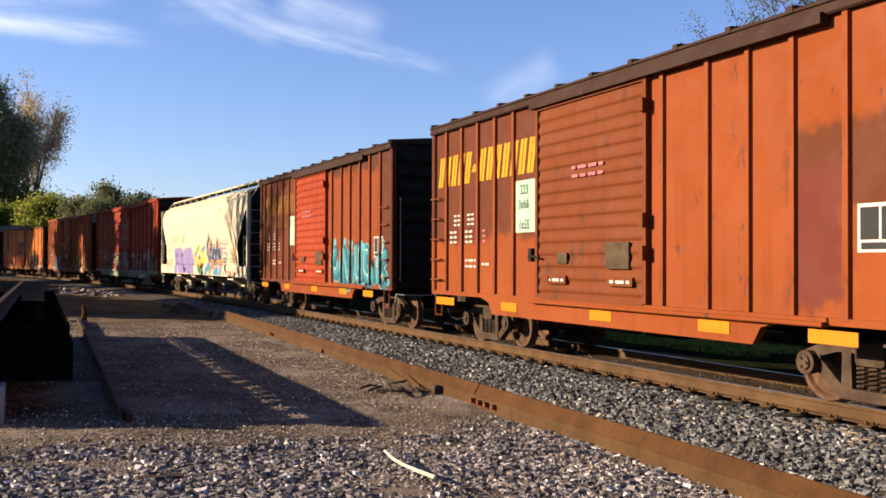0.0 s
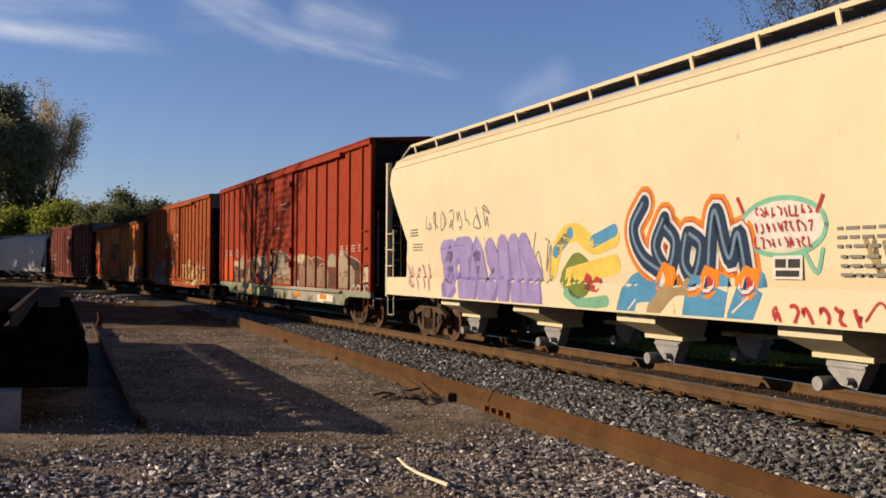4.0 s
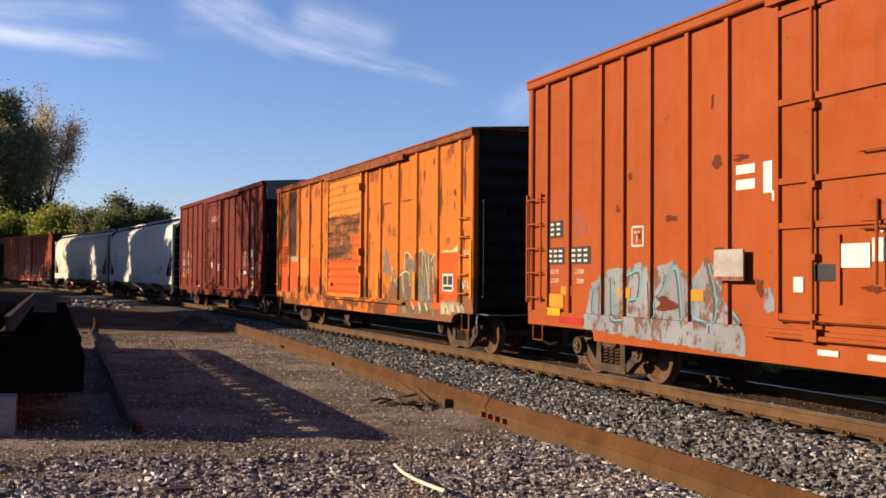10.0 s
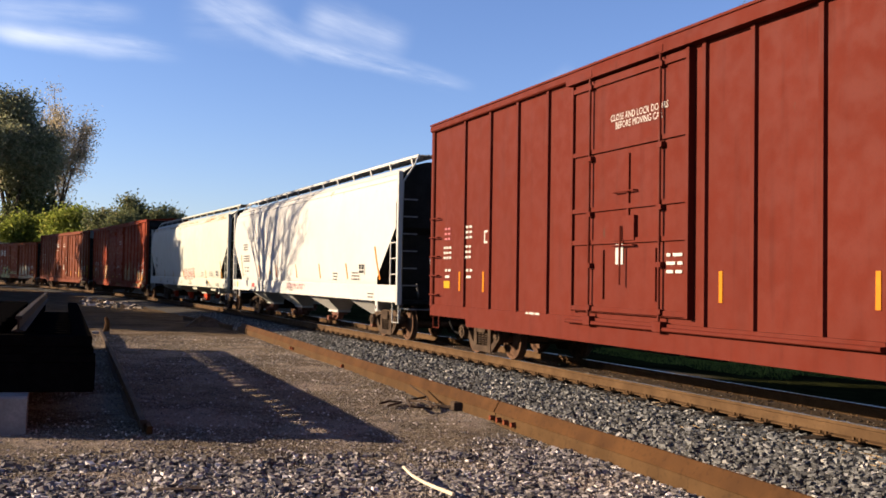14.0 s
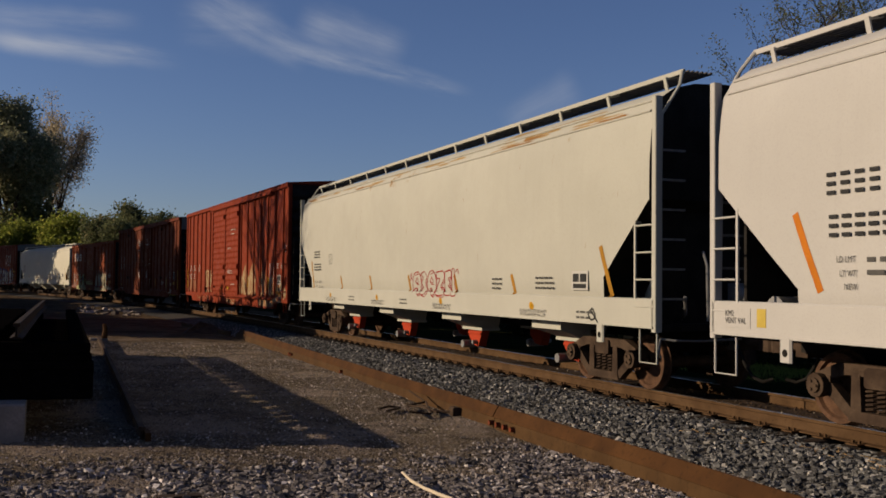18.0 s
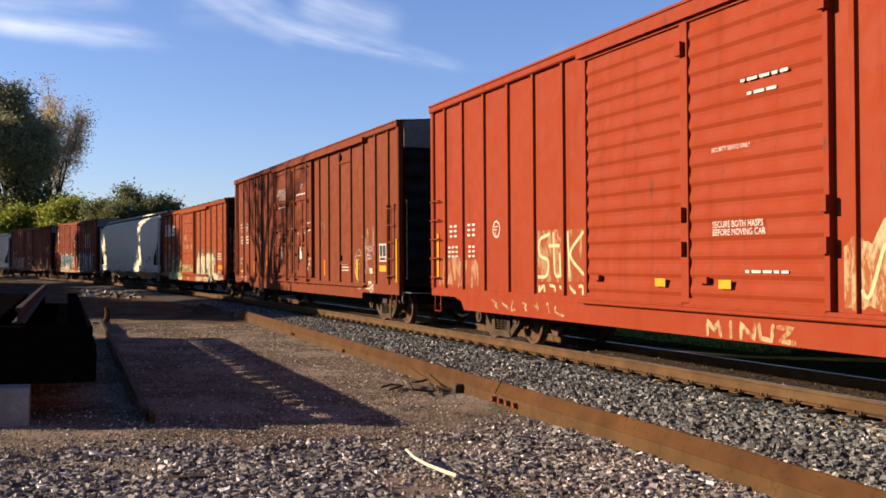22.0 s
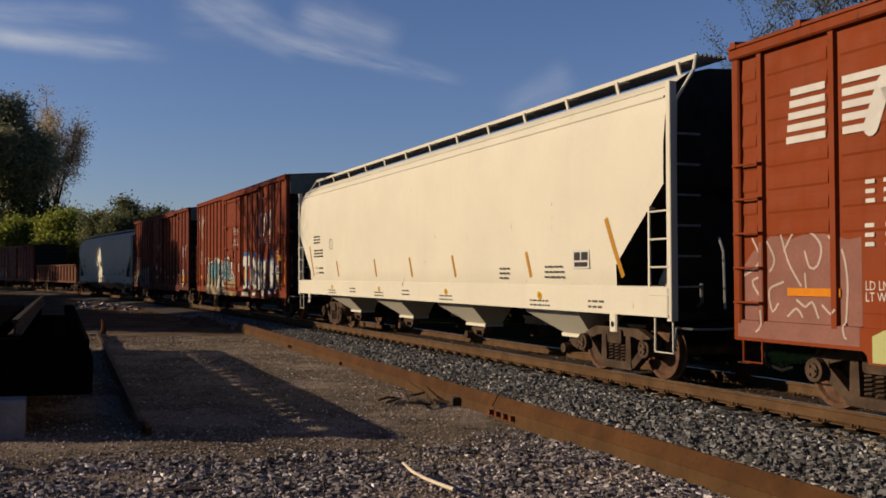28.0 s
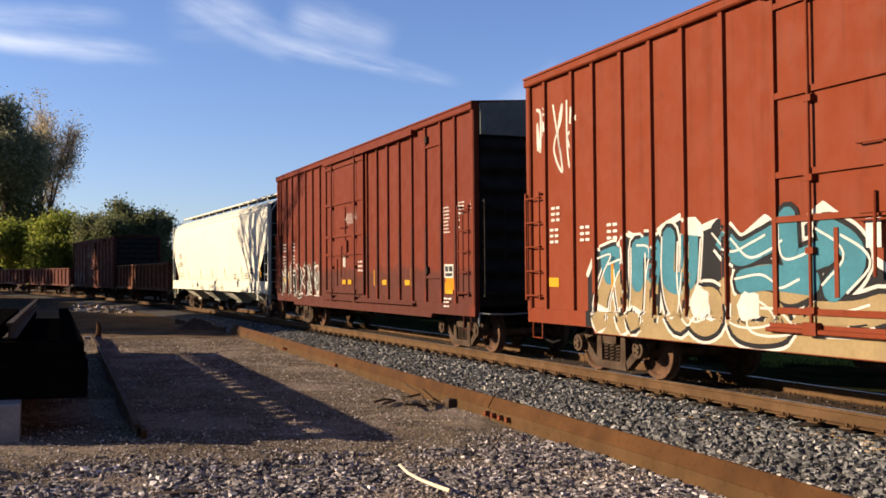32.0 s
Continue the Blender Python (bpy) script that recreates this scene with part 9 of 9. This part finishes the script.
def stone_field(name, label, places, sizes, mat, seed, coarse):
    """Broken stones; those marked coarse are plainer."""
    rng = np.random.default_rng(seed)
    va, fa = broken(places[~coarse], sizes[~coarse], BLOCK, BLOCK_F, rng)
    vb, fb = broken(places[coarse], sizes[coarse], OCT, OCT_F, rng)
    me = bpy.data.meshes.new(name)
    me.from_pydata(np.concatenate([va, vb]), [], np.concatenate([fa, fb + len(va)]))
    me.materials.append(mat)
    return thing(name, label, "stones", kind="stuff", data=me)


def broken(places, sizes, SHAPE, FACES, rng):
    n, m = len(places), len(SHAPE)
    v = SHAPE[None] * (1 + rng.uniform(-0.42, 0.36, (n, m, 1)))
    v = v * rng.uniform(0.55, 1.15, (n, 1, 3))
    a = rng.uniform(0, 6.283, n)
    c, s = np.cos(a)[:, None], np.sin(a)[:, None]
    b = rng.uniform(-0.6, 0.6, n)[:, None]
    x, y, z = v[..., 0], v[..., 1], v[..., 2]
    x, z = x * np.cos(b) - z * np.sin(b), x * np.sin(b) + z * np.cos(b)
    v = np.stack([x * c - y * s, x * s + y * c, z * 0.8], -1) * sizes[:, None, None] + places[:, None, :]
    return v.reshape(-1, 3), (FACES[None] + (np.arange(n) * m)[:, None, None]).reshape(-1, 3)


def shoulder_stones():
    rng = np.random.default_rng(21)
    n = 36000
    s = 3.5 + 44 * rng.uniform(0, 1, n) ** 1.75
    o = rng.uniform(-2.45, -0.12, n)
    h = np.interp(s, _s, _h)
    x, y = np.interp(s, _s, _x) + np.cos(h) * o, np.interp(s, _s, _y) + np.sin(h) * o
    z = np.interp(o, [-2.4, -1.9, -0.95, -0.6, -0.5, -0.1], [-0.4, -0.34, -0.23, -0.225, -0.245, -0.25]) + rng.uniform(-0.012, 0.03, n)
    r = rng.uniform(0.018, 0.042, n)
    P = np.stack([x, y, z], 1)
    stone_field("ballast_stones", "loose grey crushed ballast stones", P, r, BALLAST, 22, s > 26)
    # oily stones between and beyond the rails
    m = 6500
    s2 = 4 + 32 * rng.uniform(0, 1, m) ** 1.6
    o2 = np.concatenate([rng.uniform(0.12, 1.36, m - m // 5), rng.uniform(1.65, 2.6, m // 5)])
    h2 = np.interp(s2, _s, _h)
    x2, y2 = np.interp(s2, _s, _x) + np.cos(h2) * o2, np.interp(s2, _s, _y) + np.sin(h2) * o2
    z2 = np.interp(o2, [0.12, 0.3, 1.15, 1.36, 1.6, 2.6], [-0.16, -0.115, -0.085, -0.14, -0.24, -0.25]) + rng.uniform(-0.012, 0.012, m)
    stone_field("track_stones", "oily brown ballast stones between the rails", np.stack([x2, y2, z2], 1), rng.uniform(0.012, 0.032, m), FILL, 23, np.ones(m, bool))


def yard_pebbles():
    rng = np.random.default_rng(31)
    P, R = [], []
    while len(P) < 66000:
        y = 4.2 + 26 * rng.uniform() ** 2.0
        x = rng.uniform(-0.12 * y - 0.6, min(6.4, 0.78 * y + 0.3))
        d = noise.noise(Vector((x * 0.55, y * 0.4, 9))) + 0.5 * noise.noise(Vector((x * 1.6, y * 1.3, 2)))
        near = min(1.0, max(0.0, (10.8 - y) / 2.5))
        if rng.uniform() > 0.3 + 0.35 * d + 1.1 * near * (0.6 + 0.9 * d):
            continue
        big = rng.uniform() < 0.6 * near
        R.append(rng.uniform(0.009, 0.026) if big else rng.uniform(0.006, 0.016 + 0.0006 * y))
        P.append((x, y, GROUND_Z + 0.05 * (noise.noise(Vector((x * 0.45, y * 0.45, 0))) + 0.35 * noise.noise(Vector((x * 1.7, y * 1.7, 4)))) + R[-1] * 0.25))
    P, R = np.array(P), np.array(R)
    stone_field("yard_gravel", "loose grey and tan gravel on the yard", P, R, PEBBLE, 32, (R < 0.018) | (P[:, 1] > 9))


def yard_stones():
    """Coarse grey crushed stone in the foreground and along the spare rails, thinning into bare tan patches."""
    rng = np.random.default_rng(35)
    P, R = [], []
    while len(P) < 23000:
        y = 4.2 + 7.4 * rng.uniform() ** 1.25
        x = rng.uniform(-0.12 * y - 0.6, min(5.3, 0.78 * y + 0.3))
        d = noise.noise(Vector((x * 0.9, y * 1.0, 3))) + 0.5 * noise.noise(Vector((x * 2.3, y * 2.1, 6)))
        front = min(1.0, max(0.0, (10.6 - 0.08 * x - y) / 0.9))
        beside = min(1.0, max(0.0, (x - 4.15) / 0.5)) * min(1.0, max(0.0, (11.4 - y) / 1.5))
        keep = max(front * (1.0 - 0.35 * min(1.0, max(0.0, (x - 1.6) / 1.2)) * min(1.0, max(0.0, (4.3 - x) / 0.6))), 0.8 * beside) * (0.95 + 1.7 * d) - 0.14
        if rng.uniform() > keep:
            continue
        R.append(rng.uniform(0.01, 0.03) if rng.uniform() < 0.85 else rng.uniform(0.028, 0.042))
        P.append((x, y, GROUND_Z + 0.05 * (noise.noise(Vector((x * 0.45, y * 0.45, 0))) + 0.35 * noise.noise(Vector((x * 1.7, y * 1.7, 4)))) + R[-1] * 0.35))
    P, R = np.array(P), np.array(R)
    stone_field("yard_stones", "coarse grey crushed stones strewn over the yard", P, R, YARD_STONE, 36, P[:, 1] > 10)


def straw():
    """Dry stalks blown onto the ballast."""
    rng = random.Random(61)
    me = Mesh()
    for cs, co, n, w in ((8.6, -0.75, 26, 0.3), (7.4, -0.9, 22, 0.25), (10.2, -1.3, 12, 0.3), (6.6, -0.5, 14, 0.25), (12.5, -0.6, 10, 0.4)):
        for _ in range(n):
            x, y, _h = along(cs + rng.gauss(0, w), co + rng.gauss(0, w * 0.7))
            a, l = rng.uniform(0, 3.14), rng.uniform(0.04, 0.13)
            z = -0.2 + rng.uniform(0, 0.02)
            me.tube([(x, y, z), (x + math.cos(a) * l, y + math.sin(a) * l, z + rng.uniform(-0.005, 0.02))], 0.004, 4)
    thing("dry_straw", "dry tan straw and twigs lying on the ballast", "straw", kind="stuff", data=me.data("dry_straw", STRAW))


def rubble():
    rng = np.random.default_rng(41)
    n = 120
    P = np.stack([rng.uniform(0.8, 4.8, n), rng.uniform(54, 74, n), np.full(n, GROUND_Z)], 1)
    P[:, 0] += (P[:, 1] - 64) * 0.05
    stone_field("broken_concrete", "pale broken concrete scattered on the yard", P, rng.uniform(0.05, 0.22, n), PEBBLE, 42, np.zeros(n, bool))


shoulder_stones()
yard_pebbles()
yard_stones()
straw()
rubble()


# ---- plants
LEAF_DARK = leaves("dark_leaves", (0.06, 0.075, 0.032), (0.15, 0.16, 0.066), (0.22, 0.18, 0.08))
LEAF_TALL = leaves("olive_leaves", (0.14, 0.15, 0.085), (0.3, 0.3, 0.17), (0.36, 0.31, 0.19))
# near-black leaf colour holds the shade beyond the track
LEAF_SHADED = leaves("shaded_leaves", (0.007, 0.011, 0.004), (0.02, 0.028, 0.009), (0.03, 0.034, 0.01))
LEAF_TAN = leaves("budding_leaves", (0.24, 0.2, 0.13), (0.4, 0.34, 0.22), (0.42, 0.34, 0.22))
LEAF_LIME = leaves("fresh_leaves", (0.13, 0.16, 0.026), (0.24, 0.27, 0.05), (0.28, 0.27, 0.06))
LEAF_GREY = leaves("grey_green_leaves", (0.06, 0.075, 0.036), (0.14, 0.15, 0.068), (0.17, 0.15, 0.075))


def limbs(rng, base, way, length, radius, depth, out, tips, spread=0.6):
    """Branching limbs: paths with their radii, and the tips where leaves grow."""
    pts = [Vector(base)]
    d = Vector(way).normalized()
    n = 4
    for i in range(n):
        d = (d + Vector((rng.uniform(-1, 1), rng.uniform(-1, 1), rng.uniform(-0.4, 0.9))) * 0.16).normalized()
        pts.append(pts[-1] + d * length / n)
    out.append((pts, radius, radius * 0.55))
    if depth == 0:
        tips += pts[1:]
        return
    for k in range(rng.randint(3, 4)):
        at = pts[rng.randint(2, n)]
        turn = Vector((rng.uniform(-1, 1), rng.uniform(-1, 1), rng.uniform(-0.35, 0.7)))
        limbs(rng, at, d * (1 - spread) + turn * spread, length * rng.uniform(0.55, 0.78), radius * 0.5, depth - 1, out, tips, spread)


def tree(x, y, h, r, seed, mat, leaf=0.16, per_tip=26, puff=0.7, depth=3, trunk=0.3, label="", z0=GROUND_Z, name="tree", bare=1.0, low=0.3, slim=1.0):
    rng = random.Random(seed)
    t = thing(name, label, "tree" if name == "tree" else "bush", "trees round the yard")
    out, tips = [], []
    top = Vector((x + rng.uniform(-0.4, 0.4), y, z0 + h * low))
    trunk_pts = [Vector((x, y, z0 - 0.1)), Vector((x, y, z0 + h * low * 0.5)), top]
    out.append((trunk_pts, trunk, trunk * 0.7))
    for k in range(6):
        a = k * 1.05 + rng.uniform(-0.3, 0.3)
        limbs(rng, top, (math.cos(a) * r / h * 1.5, math.sin(a) * r / h * 1.5, rng.uniform(0.45, 1.1)), h * 0.36, trunk * 0.5, depth - 1, out, tips)
    limbs(rng, top, (0, 0, 1), h * 0.42, trunk * 0.6, depth - 1, out, tips)
    me = Mesh()
    axis = Vector((x, y, 0))
    squeeze = Matrix.Translation(axis) @ Matrix.Diagonal((slim, slim, 1, 1)) @ Matrix.Translation(-axis)
    out = [([squeeze @ q for q in pts], a, b) for pts, a, b in out]
    tips = [squeeze @ q for q in tips]
    for pts, a, b in out:
        me.tube(pts, a, 5 if a > 0.05 else 3, b, False)
    part("trunk", me.data("trunk", BARK), t)
    nr = np.random.default_rng(seed)
    T = np.array([tuple(p) for p in tips])
    n = int(len(T) * per_tip * bare)
    c = T[nr.integers(0, len(T), n)] + nr.normal(0, puff * 0.5, (n, 3)) * np.array([1, 1, 0.8])
    u = nr.normal(0, 1, (n, 3))
    u /= np.linalg.norm(u, axis=1)[:, None]
    w = np.cross(u, nr.normal(0, 1, (n, 3)))
    w /= np.linalg.norm(w, axis=1)[:, None]
    s = leaf * nr.uniform(0.6, 1.3, n)[:, None]
    V = np.stack([c - u * s, c + w * s * 0.5, c + u * s, c - w * s * 0.5], 1).reshape(-1, 3)
    F = np.arange(n * 4).reshape(-1, 4)
    cm = bpy.data.meshes.new("crown")
    cm.from_pydata(V, [], F)
    cm.materials.append(mat)
    part("crown", cm, t)
    return t


# the group that closes the view where the track bends away, its shade-givers out of sight, and the bare crown behind the train
tree(-6.6, 136, 25.5, 8.0, 1, LEAF_TALL, 0.2, 400, 2.0, 3, 0.5, "tall olive-green leafy tree behind the bend of the track", low=0.25, slim=0.45)
tree(-1.7, 154, 25.0, 6.0, 2, LEAF_TAN, 0.16, 62, 1.6, 3, 0.4, "half-bare tree with tan buds behind the bend of the track", low=0.3, slim=0.4)
tree(-6.0, 138, 15.0, 6.0, 21, LEAF_DARK, 0.25, 380, 1.8, 2, 0.3, "dark leafy tree at the foot of the tall trees", low=0.1)
tree(-2.0, 141, 13.5, 6.0, 22, LEAF_DARK, 0.25, 330, 1.8, 2, 0.3, "dark leafy tree at the foot of the tall trees", low=0.1)
tree(1.6, 126, 9.4, 5.0, 3, LEAF_LIME, 0.2, 260, 1.4, 3, 0.3, "round bush-like tree in fresh yellow-green leaf", low=0.1)
tree(-1.8, 131, 10.4, 5.0, 4, LEAF_LIME, 0.2, 240, 1.4, 3, 0.3, "low tree in fresh green leaf", low=0.1)
tree(7.0, 120, 10.8, 4.5, 5, LEAF_GREY, 0.18, 300, 1.3, 3, 0.3, "grey-green round-crowned tree behind the train", low=0.15)
tree(11.6, 126, 8.0, 4.0, 6, LEAF_GREY, 0.17, 150, 1.1, 3, 0.3, "low grey-green tree behind the train", low=0.15)
tree(15.5, 130, 7.5, 4.0, 7, LEAF_GREY, 0.17, 130, 1.1, 3, 0.3, "low grey-green tree behind the train", low=0.15)
tree(31.0, 35.0, 15.5, 6.0, 9, LEAF_GREY, 0.06, 16, 0.4, 4, 0.22, "tall thin tree with first small leaves", z0=-0.7)
tree(37.5, 31.0, 15.0, 6.0, 10, LEAF_GREY, 0.06, 16, 0.4, 4, 0.22, "tall thin tree with first small leaves", z0=-0.7)
# trees to the left that stand between the low sun and the far cars
tree(-10.5, 42.3, 14.5, 3.6, 11, LEAF_TAN, 0.1, 2, 0.5, 4, 0.36, "bare spring tree beside the yard", low=0.28)
tree(-13.0, 67.0, 12.0, 5.0, 12, LEAF_DARK, 0.34, 90, 1.0, 3, 0.3, "dark leafy tree beside the yard")
tree(-14.2, 79.0, 12.0, 5.0, 15, LEAF_DARK, 0.34, 95, 1.0, 3, 0.3, "dark leafy tree beside the yard")
tree(-16.0, 90.0, 12.5, 4.5, 16, LEAF_DARK, 0.36, 42, 1.1, 3, 0.3, "dark leafy tree beside the yard")
tree(-20.0, 109.0, 14.0, 6.0, 17, LEAF_DARK, 0.4, 14, 1.2, 3, 0.3, "dark leafy tree beside the yard")
tree(-25.0, 119.0, 15.0, 6.0, 18, LEAF_DARK, 0.4, 9, 1.2, 3, 0.3, "dark leafy tree beside the yard")
tree(-31.0, 128.0, 15.0, 6.0, 19, LEAF_DARK, 0.4, 9, 1.2, 3, 0.3, "dark leafy tree beside the yard")
# unseen bushes, added to throw the dark band across the yard
for i in range(6):
    tree(-6.8 + 0.3 * math.sin(i * 2.1), 39.2 + i * 2.3, 6.6, 2.4, 40 + i, LEAF_DARK, 0.28, 330, 1.0, 2, 0.12, "unseen bush added to cast the dark band across the yard", name="bush", low=0.06)


# second unseen row, added to shade the far left of the yard
for i in range(15):
    tree(-8.4 + 0.6 * math.sin(i * 1.7), 53.0 + i * 3.0, 3.4, 2.6, 80 + i, LEAF_DARK, 0.32, 230, 1.0, 2, 0.12, "unseen bush added to shade the far yard", name="bush", low=0.06)

# bushes added to back the gaps below the cars with painted-in shade
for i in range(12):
    tree(24 + 2.5 * math.sin(i * 2.3), 4 + i * 5.2, 4.6, 3.0, 60 + i, LEAF_SHADED, 0.28, 26, 1.0, 2, 0.12, "dark bush added beyond the track to fill the shade below the cars", name="bush", low=0.06, z0=-0.75)


def grass():
    rng = np.random.default_rng(51)
    n = 12000
    x = rng.uniform(16.6, 21.5, n)
    y = rng.uniform(21, 31, n) + 0.6 * np.sin(x * 2.1)
    h = rng.uniform(0.06, 0.2, n)
    a = rng.uniform(0, 6.283, n)
    z = GROUND_Z - 0.35 * np.clip((x - 13) / 4, 0, 1) - 0.02
    b = np.stack([x, y, z], 1)
    d = np.stack([np.cos(a), np.sin(a), a * 0], 1) * 0.012
    lean = np.stack([rng.normal(0, 0.04, n), rng.normal(0, 0.04, n), h], 1)
    V = np.stack([b - d, b + d, b + lean], 1).reshape(-1, 3)
    me = bpy.data.meshes.new("grass")
    me.from_pydata(V, [], np.arange(n * 3).reshape(-1, 3))
    me.materials.append(LEAF_LIME)
    thing("grass", "short green grass beyond the track", "grass", kind="stuff", data=me)


grass()


# ---- what moves: every car runs along the track, and its wheels turn
def motions():
    for car, s, half in TRAIN:
        walk(car, [(t, car_pose(s - gone(t), half)) for t in ROWS_T])
    for ws, w, s in WHEELSETS:
        near = [i / 15 for i in range(0, 481) if 4.0 < s - gone(i / 15) < 26.0]
        times = ([0.0] if not near or near[0] > 0 else []) + near + ([32.0] if not near or near[-1] < 32 else [])
        rows = []
        for t in times:
            turn = gone(t if not near else min(max(t, near[0]), near[-1])) / 0.422
            rows.append((t, Matrix.Translation((w, 0, 0.425)) @ Matrix.Rotation(turn, 4, "Y")))
        walk(ws, rows)


motions()
